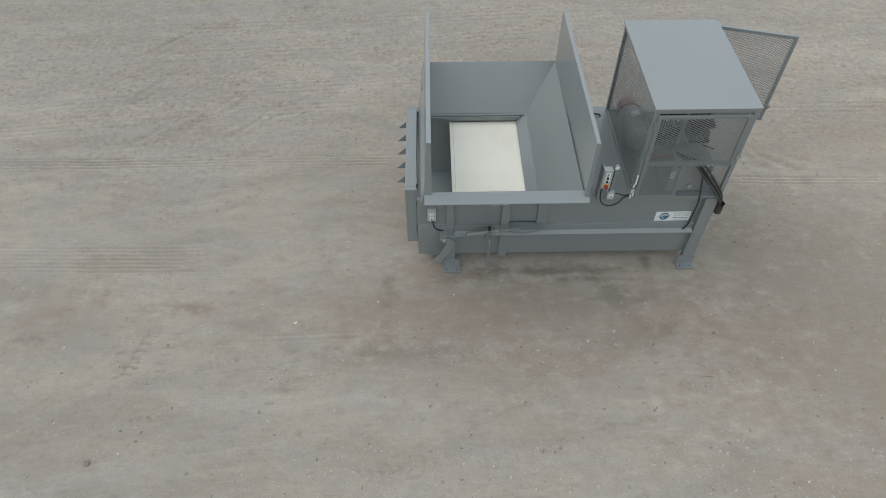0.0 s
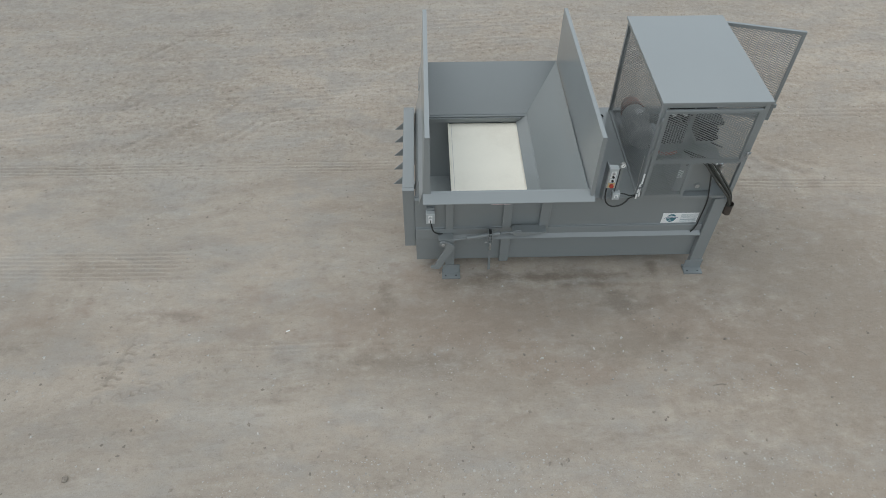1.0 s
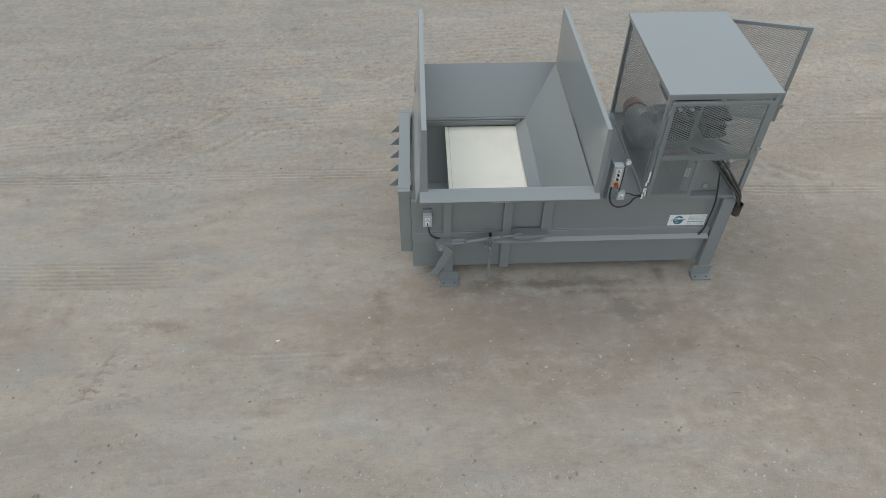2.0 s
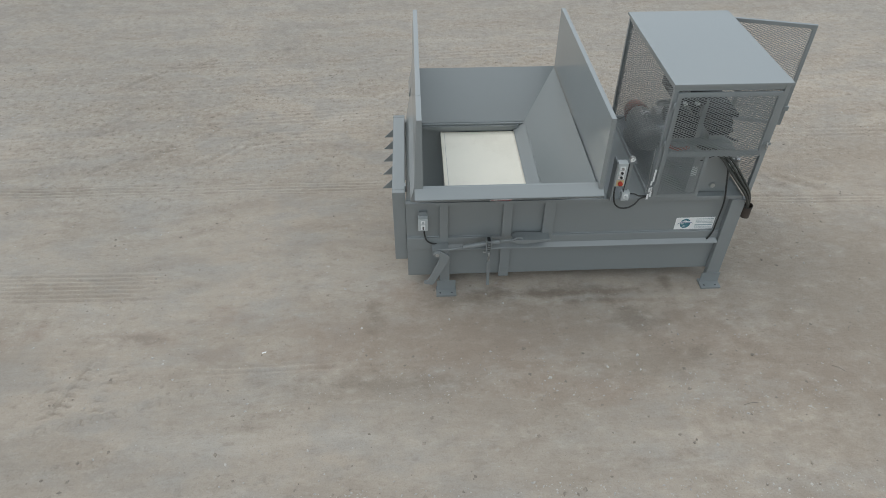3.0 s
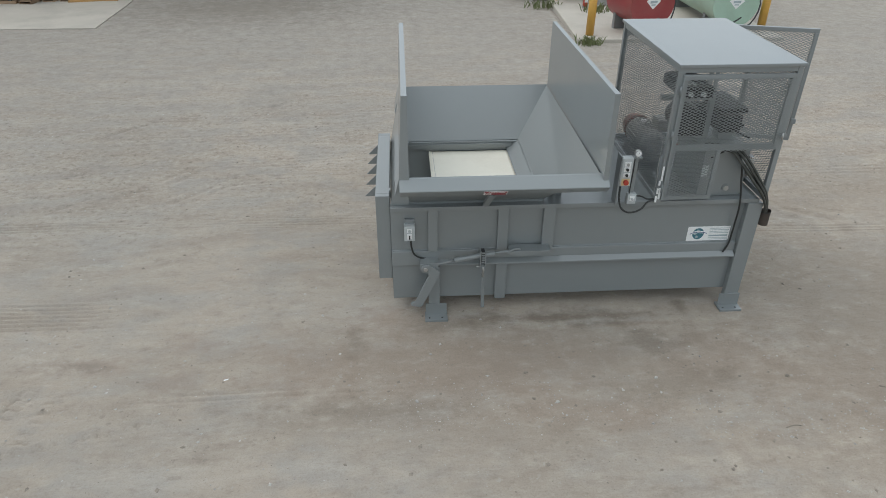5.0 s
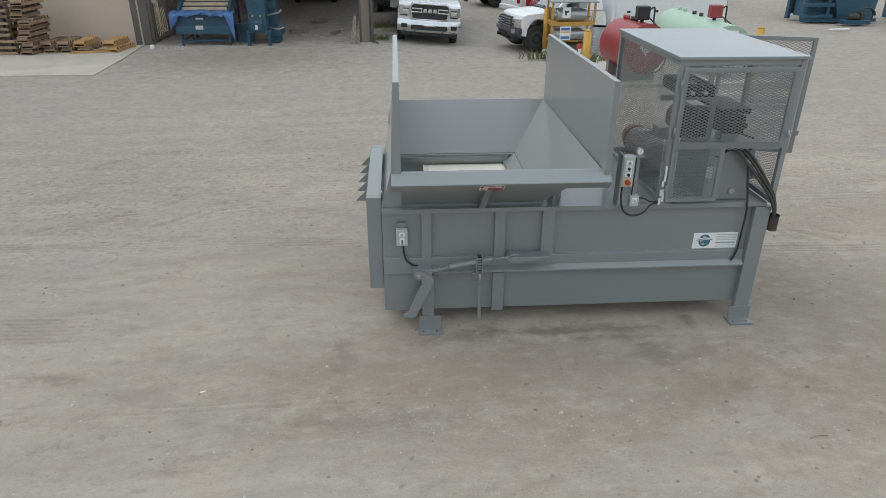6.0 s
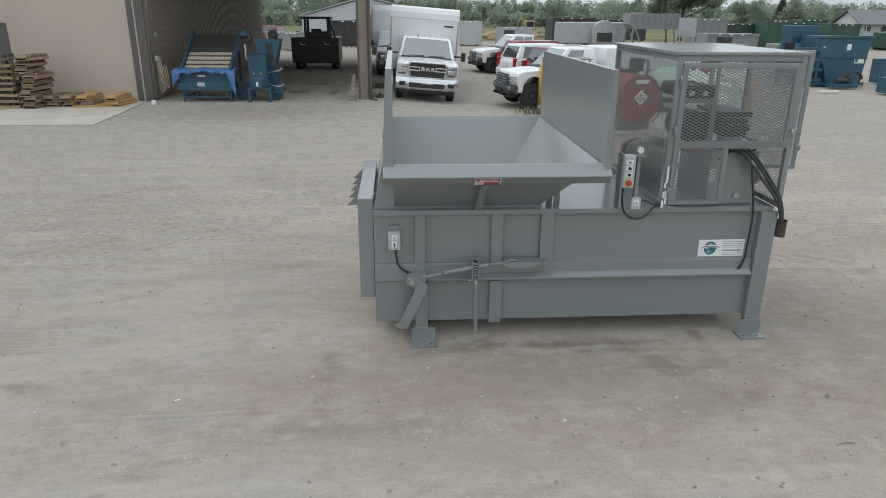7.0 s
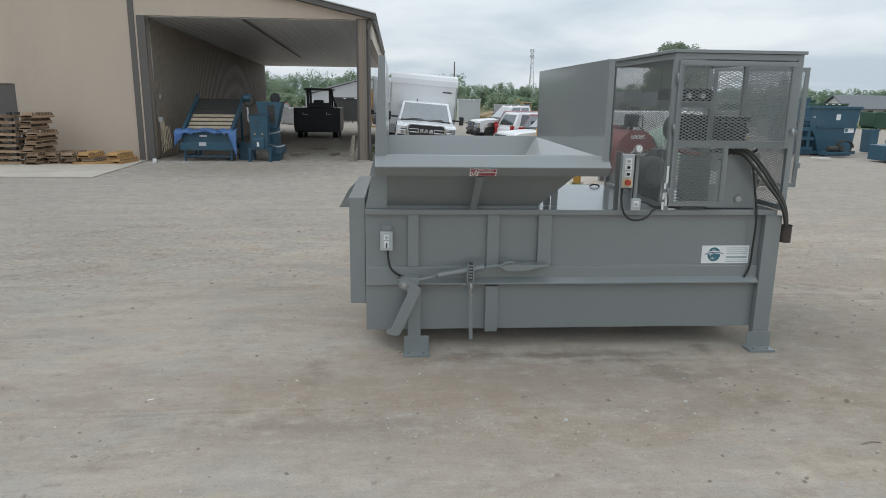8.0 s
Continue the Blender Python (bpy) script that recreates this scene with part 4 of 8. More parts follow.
def cage():
    x0, x1, y0, y1, z0, z1 = 2.84, 4.0, 5.915, 7.685, 1.352, 2.735
    s = 0.05
    for x in (x0, x1 - s):
        for y in (y0, y1 - s):
            made("cage_post", GREY, compactor, box, x, x + s, y, y + s, z0, z1, bev=0.003)
    made("cage_rail", GREY, compactor, box, x0 + s, x1 - s, y0 + 0.004, y0 + 0.048, z1 - 0.052, z1, bev=0.003)
    made("cage_rail", GREY, compactor, box, x0 + s, x1 - s, y1 - s, y1 - 0.005, z1 - s, z1, bev=0.003)
    made("cage_rail", GREY, compactor, box, x0 + s, x1 - s, y1 - s, y1 - 0.003, z0, z0 + s, bev=0.003)
    for x in (x0, x1 - s):
        made("cage_rail", GREY, compactor, box, x + 0.003, x + s - 0.003, y0 + s, y1 - s, z1 - s, z1, bev=0.003)
        made("cage_rail", GREY, compactor, box, x + 0.003, x + s - 0.003, y0 + s, y1 - s, z0, z0 + s, bev=0.003)
    bm = bmesh.new()
    box(bm, x0 - 0.02, x1 + 0.02, y0 - 0.02, y1 + 0.02, z1 + 0.001, z1 + 0.03, 0.004)
    roof = part("cage_roof", bm, GREY, compactor)
    # mesh sides; the far bay of the end is a door that stands open
    made("mesh_panel", GREY, compactor, lattice, (x0 + 0.02, y0 + s, z0 + s), (0, 1, 0), (0, 0, 1), y1 - y0 - 2 * s, z1 - z0 - 2 * s, 0.047, 0.0225, 0.0042)
    made("mesh_panel", GREY, compactor, lattice, (x0 + s, y1 - 0.02, z0 + s), (1, 0, 0), (0, 0, 1), x1 - x0 - 2 * s, z1 - z0 - 2 * s, 0.054, 0.026, 0.0040)
    ym = 6.82
    made("cage_post", GREY, compactor, box, x1 - s + 0.004, x1 - 0.004, ym, ym + s, z0 + s, z1 - s, bev=0.003)
    made("mesh_panel", GREY, compactor, lattice, (x1 - 0.02, y0 + s, z0 + s), (0, 1, 0), (0, 0, 1), ym - y0 - s, z1 - z0 - 2 * s, 0.054, 0.026, 0.0062)
    # open end door, hinged at the far corner
    hx, hy, ex, ey = 4.03, 7.665, 4.985, 7.39
    L = math.hypot(ex - hx, ey - hy)
    M = Matrix.Translation((hx, hy, 0)) @ Matrix.Rotation(math.atan2(ey - hy, ex - hx), 4, "Z")
    za, zb = 1.38, 2.705
    bm = bmesh.new()
    for a in ((0, L, za, za + 0.045), (0, L, zb - 0.045, zb), (0, 0.045, za + 0.045, zb - 0.045), (L - 0.045, L, za + 0.045, zb - 0.045)):
        box(bm, a[0], a[1], -0.02, 0.02, a[2], a[3], 0.003, M)
    door = part("end_door", bm, GREY, compactor, "open mesh side door")
    u = (M.to_3x3() @ Vector((1, 0, 0))).normalized()
    made("door_mesh", GREY, door, lattice, M @ Vector((0.045, 0, za + 0.045)), u, (0, 0, 1), L - 0.09, zb - za - 0.09, 0.058, 0.028, 0.0062)
    bm = bmesh.new()
    box(bm, L - 0.04, L + 0.015, -0.045, -0.021, 1.60, 1.66, 0.003, M)
    part("door_latch", bm, GREY, door)
    for z in (1.55, 2.5):
        made("hinge", GREY, door, cyl, (hx - 0.012, hy, z), (hx - 0.012, hy, z + 0.1), 0.014, n=10)
    # front door, cut away at one lower corner for the hoses
    a0, a1, b0, b1, xm, zm = 2.876, 3.935, 1.395, 2.672, 3.385, 1.925
    f = 0.045
    yd = y0 - 0.028
    bm = bmesh.new()
    box(bm, a0, a1, yd, yd + 0.03, b1 - f, b1, 0.003)
    box(bm, a0, a0 + f, yd, yd + 0.03, b0, b1 - f, 0.003)
    box(bm, a1 - f, a1, yd, yd + 0.03, zm, b1 - f, 0.003)
    box(bm, a0 + f, xm, yd, yd + 0.03, b0, b0 + f, 0.003)
    box(bm, a0 + f, a1 - f, yd, yd + 0.03, zm, zm + 0.06, 0.003)
    box(bm, xm - f, xm, yd, yd + 0.03, b0 + f, zm, 0.003)
    door = part("front_door", bm, GREY, compactor, "L-shaped mesh service door")
    made("door_mesh", GREY, door, lattice, (a0 + 0.022, yd - 0.006, zm - 0.01), (1, 0, 0), (0, 0, 1), a1 - a0 - 0.044, b1 - zm - 0.014, 0.058, 0.028, 0.0062)
    made("door_mesh", GREY, door, lattice, (a0 + 0.022, yd - 0.006, b0 + 0.024), (1, 0, 0), (0, 0, 1), xm - a0 - 0.044, zm - b0 - 0.036, 0.058, 0.028, 0.0062)
    for z in (1.52, 2.08, 2.52):
        made("hinge", GREY, door, cyl, (a0 - 0.010, yd + 0.004, z - 0.045), (a0 - 0.010, yd + 0.004, z + 0.045), 0.009, n=10)
    made("latch_tongue", GREY, door, box, a1 - 0.01, a1 + 0.06, yd - 0.012, yd - 0.002, 2.055, 2.085, bev=0.002)
    made("latch_ring", STEEL, door, cyl, (a1 + 0.01, yd - 0.03, 2.03), (a1 + 0.01, yd - 0.03, 2.10), 0.008, n=8)
    # pale inspection tags along the hinge post
    for z0t, z1t, dx in ((1.60, 1.755, 0.0), (1.55, 1.60, -0.014), (1.395, 1.52, 0.004), (1.36, 1.43, -0.024), (1.455, 1.515, -0.02)):
        made("paper_tag", WHITE, compactor, box, 2.845 + dx, 2.868 + dx - 0.004, 5.905, 5.9115, z0t, z1t)
    made("tag_wire", STEEL, compactor, tube, [(2.80, 5.93, 2.02), (2.79, 5.90, 1.9), (2.785, 5.89, 1.75), (2.80, 5.895, 1.62), (2.79, 5.90, 1.45)], 0.003, n=6)
    made("drop_handle", BLACK, compactor, tube, [(2.745, 7.55, 1.355), (2.73, 7.56, 1.372), (2.68, 7.57, 1.376), (2.65, 7.60, 1.36)], 0.010, n=8)


def power_unit():
    # oil tank
    t = made("oil_tank", GREY, compactor, box, 3.30, 3.77, 6.03, 6.72, 1.353, 1.87, bev=0.01)
    made("tank_plug", STEEL, t, cyl, (3.596, 6.03, 1.445), (3.596, 6.01, 1.445), 0.028, n=6)
    made("plug_boss", GREY, t, cyl, (3.596, 6.031, 1.445), (3.596, 6.018, 1.445), 0.04, n=20)
    made("tank_tag", WHITE, t, box, 3.70, 3.745, 6.0255, 6.0295, 1.69, 1.80)
    made("sight_glass", STEEL, t, box, 3.785, 3.81, 6.06, 6.085, 1.55, 1.80, bev=0.004)
    made("tank_cap", BLACK, t, cyl, (3.70, 6.55, 1.87), (3.70, 6.55, 1.95), 0.05, n=16)
    # electric motor lying on the deck
    mx, mz, r = 3.05, 1.61, 0.148
    m = made("motor", MOTOR, compactor, cyl, (mx, 6.78, mz), (mx, 7.30, mz), r, n=32, bev=0.04)
    for k in range(22):
        a = 2 * math.pi * k / 22
        c, s = math.cos(a), math.sin(a)
        made("cooling_fin", MOTOR, m, prism, [(mx + c * r * 0.98 - s * 0.004, mz + s * r * 0.98 + c * 0.004), (mx + c * (r + 0.016) - s * 0.004, mz + s * (r + 0.016) + c * 0.004), (mx + c * (r + 0.016) + s * 0.004, mz + s * (r + 0.016) - c * 0.004), (mx + c * r * 0.98 + s * 0.004, mz + s * r * 0.98 - c * 0.004)], 6.92, 7.24)
    made("fan_cowl", RUSTY, m, cyl, (mx, 7.301, mz), (mx, 7.50, mz), r + 0.012, r - 0.03, n=32, bev=0.015, label="faded rust-red fan cowl")
    made("end_bell", MOTOR, m, cyl, (mx, 6.66, mz), (mx, 6.78, mz), 0.11, 0.165, n=28)
    made("motor_foot", MOTOR, m, box, mx - 0.16, mx + 0.16, 6.90, 7.24, 1.352, 1.47, bev=0.01)
    made("terminal_box", MOTOR, m, box, mx + 0.10, mx + 0.25, 6.95, 7.15, mz + 0.08, mz + 0.22, bev=0.008)
    made("motor_plate", SILVERTAG, m, box, mx - 0.05, mx + 0.05, 7.02, 7.14, mz + r + 0.0165, mz + r + 0.019)
    made("lifting_eye", MOTOR, m, tube, [(mx - 0.03, 7.0, mz + r), (mx - 0.02, 7.0, mz + r + 0.05), (mx + 0.02, 7.0, mz + r + 0.05), (mx + 0.03, 7.0, mz + r)], 0.009, n=6)
    # starter box high up behind the door
    p = made("starter_box", BLACK, compactor, box, 3.04, 3.36, 6.24, 6.78, 2.325, 2.43, bev=0.01)
    made("starter_lid", PLASTIC_DARK, p, box, 3.05, 3.35, 6.25, 6.77, 2.431, 2.442, bev=0.003)
    made("starter_label", SILVERTAG, p, box, 3.09, 3.20, 6.30, 6.42, 2.4425, 2.4445)
    made("gland", BOXGREY, p, cyl, (3.12, 6.24, 2.375), (3.12, 6.20, 2.375), 0.022, n=12)
    made("gland", BOXGREY, p, cyl, (3.25, 6.24, 2.375), (3.25, 6.20, 2.375), 0.022, n=12)
    made("support_bar", GREY, compactor, box, 2.892, 3.45, 6.36, 6.42, 2.27, 2.315)
    made("support_post", GREY, compactor, box, 3.40, 3.45, 6.36, 6.42, 1.872, 2.27)
    # pump, valves and blower, all dark
    v = made("valve_manifold", BLACK, compactor, box, 3.50, 3.72, 6.24, 6.50, 1.96, 2.14, bev=0.01)
    for k in range(3):
        made("solenoid", BLACK, v, cyl, (3.54 + 0.07 * k, 6.17, 2.06), (3.54 + 0.07 * k, 6.58, 2.06), 0.03, n=14, bev=0.004)
    made("manifold_foot", GREY, v, box, 3.53, 3.68, 6.30, 6.44, 1.872, 1.96)
    made("valve_block", BLACK, v, box, 3.48, 3.79, 6.30, 6.86, 2.142, 2.19, bev=0.008)
    made("valve_lever", BLACK, v, tube, [(3.66, 6.2, 1.98), (3.74, 6.18, 1.95), (3.80, 6.17, 1.93)], 0.012, n=6)
    c = made("hydraulic_pump", BLACK, compactor, cyl, (3.20, 6.28, 2.06), (3.20, 6.62, 2.06), 0.15, n=22, bev=0.02)
    made("pump_flange", BLACK, c, box, 3.08, 3.34, 6.24, 6.28, 1.93, 2.20, bev=0.01)
    made("pump_bracket", GREY, c, box, 3.31, 3.40, 6.34, 6.56, 1.872, 2.0)
    made("pump_inlet", RUSTY, c, tube, [(3.05, 6.25, 1.98), (3.02, 6.18, 1.90), (3.12, 6.14, 1.86), (3.28, 6.2, 1.84)], 0.02, n=8)
    made("return_filter", BLACK, compactor, cyl, (3.42, 6.66, 1.87), (3.42, 6.66, 2.13), 0.09, n=20, bev=0.01)
    made("warning_plate", BOXGREY, compactor, box, 3.305, 3.37, 6.0245, 6.0295, 1.58, 1.70)
    # wiring looms down the corner post
    for k in range(5):
        r2 = random.Random(k)
        made("wiring_loom", RUBBER if k % 2 else MOTOR, compactor, tube, [(2.92 + 0.015 * k, 6.02, 2.66 - 0.02 * k), (2.93 + r2.uniform(-0.02, 0.05), 6.05 + r2.uniform(0, 0.08), 2.48), (2.92 + r2.uniform(-0.02, 0.05), 6.03 + r2.uniform(0, 0.1), 2.28), (2.93 + r2.uniform(-0.02, 0.06), 6.04 + r2.uniform(0, 0.1), 2.08), (2.95 + r2.uniform(-0.02, 0.04), 6.06, 1.88), (3.02, 6.4, 1.78)], 0.014, n=6)
    # hoses over the tank edge into the rubber sleeve
    for k, (dx, dy, dz) in enumerate(((0.0, 0.0, 0.0), (0.032, 0.022, 0.012), (-0.045, -0.022, -0.02), (-0.012, 0.03, -0.035))):
        made("hydraulic_hose", HOSE, compactor, tube, [(3.36, 6.16 + dy, 1.86 + dz), (3.46, 6.04 + dy, 1.895 + dz), (3.57 + dx * 0.6, 5.955 + dy, 1.895 + dz), (3.68 + dx, 5.91 + dy, 1.785 + dz), (3.82 + dx, 5.885 + dy, 1.605 + dz * 0.5), (3.95 + dx * 0.8, 5.885 + dy, 1.43), (4.03 + dx * 0.4, 5.92 + dy * 0.6, 1.25), (4.05 + dx * 0.3, 5.945 + dy * 0.5, 1.08)], 0.0135, n=8)
    f = made("breather_filter", STEEL, compactor, cyl, (3.81, 6.045, 1.58), (3.80, 6.045, 1.76), 0.032, n=18, bev=0.006, label="silver breather filter")
    made("filter_cap", CHROME, f, cyl, (3.80, 6.045, 1.761), (3.80, 6.045, 1.785), 0.026, n=14, bev=0.004)
    made("filter_band", WHITE, f, cyl, (3.807, 6.045, 1.63), (3.804, 6.045, 1.69), 0.0335, n=18, caps=False)
    made("hose_loop", RUBBER, compactor, tube, [(3.36, 6.0, 1.80), (3.44, 5.95, 1.88), (3.55, 5.93, 1.935), (3.66, 5.94, 1.935), (3.69, 5.98, 1.89), (3.62, 6.02, 1.86)], 0.010, n=8)
    sl = made("hose_sleeve", SLEEVE, compactor, cyl, (4.05, 5.945, 1.21), (4.052, 5.945, 1.05), 0.05, n=20, caps=False)
    made("sleeve_rim", RUBBER, sl, cyl, (4.05, 5.945, 1.212), (4.05, 5.945, 1.195), 0.053, n=20, caps=False)
    made("power_cable", RUBBER, compactor, tube, [(3.64, 6.0, 1.82), (3.66, 5.94, 1.74), (3.69, 5.92, 1.55), (3.73, 5.925, 1.36), (3.742, 5.925, 1.22), (3.745, 5.94, 1.0), (3.745, 5.95, 0.84), (3.73, 5.955, 0.76), (3.70, 5.95, 0.71)], 0.010, n=8)


compactor_body()
ram()
end_gate()
hopper()
turnbuckle()
small_fittings()
cage()
power_unit()
local(compactor)

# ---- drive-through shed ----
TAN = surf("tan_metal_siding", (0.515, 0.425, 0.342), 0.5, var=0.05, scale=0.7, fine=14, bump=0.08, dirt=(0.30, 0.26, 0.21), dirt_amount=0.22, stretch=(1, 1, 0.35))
# tan siding with bay shade put into the colour; plain brown on the post
SHADE_BROWN = surf("shade_brown_siding", (0.245, 0.20, 0.162), 0.5, var=0.08, scale=0.8, fine=14, bump=0.08, dirt=(0.20, 0.17, 0.14), dirt_amount=0.35, stretch=(1, 1, 0.35))
BROWN = surf("dark_brown_trim", (0.115, 0.105, 0.098), 0.5, var=0.08, scale=2)
SOFFIT = surf("grey_soffit_panel", (0.62, 0.62, 0.61), 0.36, var=0.02, scale=1.2, spec=0.6)
CONCRETE = surf("pale_concrete", (0.47, 0.435, 0.38), 0.9, var=0.10, scale=0.9, fine=30, bump=0.25, dirt=(0.28, 0.26, 0.23), dirt_amount=0.5, spec=0.2)
WOOD = surf("weathered_timber", (0.26, 0.18, 0.118), 0.85, dirt=(0.40, 0.33, 0.25), dirt_amount=0.6, var=0.35, scale=2.5, fine=40, bump=0.3, per_object=0.4, stretch=(1, 1, 4), spec=0.2)
FRESHWOOD = surf("fresh_timber", (0.42, 0.25, 0.11), 0.8, var=0.2, scale=2.5, fine=40, bump=0.3, per_object=0.15, spec=0.2)
PLANK = surf("pale_plank", (0.46, 0.38, 0.28), 0.8, var=0.2, scale=4, per_object=0.15)
MARINE = surf("blue_enamel", (0.028, 0.088, 0.135), 0.42, var=0.12, scale=1.5, dirt=(0.12, 0.15, 0.17), dirt_amount=0.4)
BELT = surf("dark_belt", (0.05, 0.048, 0.045), 0.7, var=0.2, scale=4)

FY, BYE = 24.6, 46.0


def shed():
    b = thing("industrial_building", "tan ribbed metal shed with covered drive-through bay and brown trim", "building", (-10, 30, 0))
    # front wall with a doorway's dark leaf, walls with thickness
    made("front_wall", TAN, b, prism, [(-26, 0), (-13.55, 0), (-13.55, 2.62), (-12.62, 2.62), (-12.62, 0), (-8.52, 0), (-8.52, 4.95), (-8.52, 8.6), (-26, 8.6)], FY, FY + 0.2)
    made("side_wall", SHADE_BROWN, b, box, -8.5, -8.22, FY + 0.05, BYE, 0, 4.95)
    made("gable_panel", TAN, b, prism, [(-8.52, 4.93), (-0.52, 4.93), (-0.52, 4.97), (-8.52, 6.72)], FY - 0.001, FY + 0.15)
    door = made("door", BROWN, b, box, -13.53, -12.64, FY + 0.06, FY + 0.11, 0.02, 2.60, bev=0.01, label="dark grey steel door")
    made("door_handle", STEEL, door, tube, [(-12.75, FY + 0.06, 1.05), (-12.75, FY, 1.05), (-12.87, FY, 1.05)], 0.012, n=8)
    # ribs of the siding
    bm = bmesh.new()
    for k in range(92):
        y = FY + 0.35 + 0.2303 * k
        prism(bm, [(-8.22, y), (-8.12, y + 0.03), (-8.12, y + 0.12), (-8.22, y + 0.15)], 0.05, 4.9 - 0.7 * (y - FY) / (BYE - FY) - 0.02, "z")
    tagged(part("side_ribs", bm, SHADE_BROWN, b), kind="stuff")
    # corner trims
    made("corner_trim", BROWN, b, box, -8.64, -8.44, FY - 0.035, FY - 0.004, 0.02, 8.0, bev=0.008)
    made("jamb_trim", BROWN, b, box, -8.385, -8.10, FY - 0.02, FY + 0.06, 0.02, 4.92, bev=0.01)
    made("corner_panel", TAN, b, box, -8.44, -8.388, FY - 0.012, FY + 0.18, 0.02, 4.93)
    # soffit: long panels with lap seams, falling towards the back
    n = 26
    for k in range(n):
        x0 = -8.2 + (7.6 / n) * k
        x1 = x0 + 7.6 / n - 0.012
        bm = bmesh.new()
        sheet(bm, [(x0, FY + 0.16, 4.90), (x1, FY + 0.16, 4.90), (x1, BYE, 4.20), (x0, BYE, 4.20)], -0.03)
        sheet(bm, [(x0 - 0.004, FY + 0.16, 4.880), (x0 + 0.022, FY + 0.16, 4.880), (x0 + 0.022, BYE, 4.180), (x0 - 0.004, BYE, 4.180)], -0.028)
        part("soffit_panel", bm, SOFFIT, b)
    made("soffit_seam", BROWN, b, sheet, [(-4.9, FY + 0.2, 4.868), (-4.78, FY + 0.2, 4.868), (-4.78, 39, 4.39), (-4.9, 39, 4.39)], -0.012)
    # roof edge along the slope and the eave
    made("roof_trim", BROWN, b, prism, [(-12.0, 7.50), (-0.30, 4.93), (-0.30, 5.10), (-12.0, 7.68)], FY - 0.25, FY + 0.35)
    made("roof", SOFFIT, b, prism, [(-12.0, 7.69), (-0.25, 5.105), (-0.25, 5.14), (-12.0, 7.73)], FY - 0.3, BYE + 0.3)
    made("eave_beam", TAN, b, box, -0.75, -0.42, FY + 0.16, BYE, 4.30, 4.92)
    made("gutter", BROWN, b, tube, [(-0.32, FY - 0.2, 4.93), (-0.32, BYE, 4.85)], 0.07, n=8, smooth=1)
    made("rear_fascia", TAN, b, box, -8.2, -0.75, BYE - 0.1, BYE, 4.205, 4.6)
    p = made("post", BROWN, b, box, -0.95, -0.55, FY - 0.02, FY + 0.30, -0.05, 4.95, bev=0.015)
    made("post_face", SHADE_BROWN, p, box, -0.87, -0.60, FY - 0.045, FY - 0.021, 0, 4.93, bev=0.004)
    made("post_rib", SHADE_BROWN, p, prism, [(-0.74, FY - 0.046), (-0.72, FY - 0.065), (-0.68, FY - 0.065), (-0.66, FY - 0.046)], 0, 4.93, "z")
    made("post_foot", CONCRETE, p, cyl, (-0.72, FY + 0.15, -0.08), (-0.72, FY + 0.15, 0.06), 0.36, n=20, bev=0.01)
    made("downpipe", BROWN, b, tube, [(-0.40, FY - 0.12, 4.88), (-0.56, FY - 0.10, 4.55), (-0.50, FY - 0.06, 4.3), (-0.50, FY - 0.06, 0.35), (-0.44, FY - 0.1, 0.12), (-0.3, FY - 0.3, 0.06)], 0.045, n=8)
    made("wall_socket", BOXGREY, b, box, -8.02, -7.9, FY + 0.32, FY + 0.50, 1.35, 1.52, bev=0.01)
    made("conduit", STEEL, b, cyl, (-8.1, FY + 0.4, 1.5), (-8.1, FY + 0.4, 4.7), 0.018, n=8)
    made("wall_socket", BOXGREY, b, box, -8.18, -8.08, FY + 0.9, FY + 1.0, 2.15, 2.3, bev=0.01)
    hose = bmesh.new()
    for k in range(5):
        tube(hose, [(-7.98 + 0.03 * k, FY + 0.42, 1.4), (-7.99 + 0.04 * k, FY + 0.4, 0.8), (-7.96 + 0.06 * k, FY + 0.38, 0.25 + 0.06 * k), (-7.88 + 0.06 * k, FY + 0.40, 0.5), (-7.9 + 0.05 * k, FY + 0.43, 1.2)], 0.012, n=6)
    part("hose_coil", hose, PLANK, b, "faded tan hose coil")
    # back wall and roof of the closed part
    made("back_wall", TAN, b, box, -26, -8.5, BYE - 0.2, BYE, 0, 5.0)
    made("end_wall", TAN, b, box, -26.2, -26.0, FY, BYE, 0, 8.6)
    local(b)
    return b


shed()


def concrete_pad():
    bm = bmesh.new()
    prism(bm, [(-26, 19.36), (-12, 19.36), (-8.06, 19.36), (-8.2, 22.4), (-8.4, FY - 0.05), (-26, FY - 0.05)], -0.1, 0.03, "z")
    tagged(part("pavement", bm, CONCRETE), "pale concrete apron before the shed wall", "pavement", kind="structure")


concrete_pad()


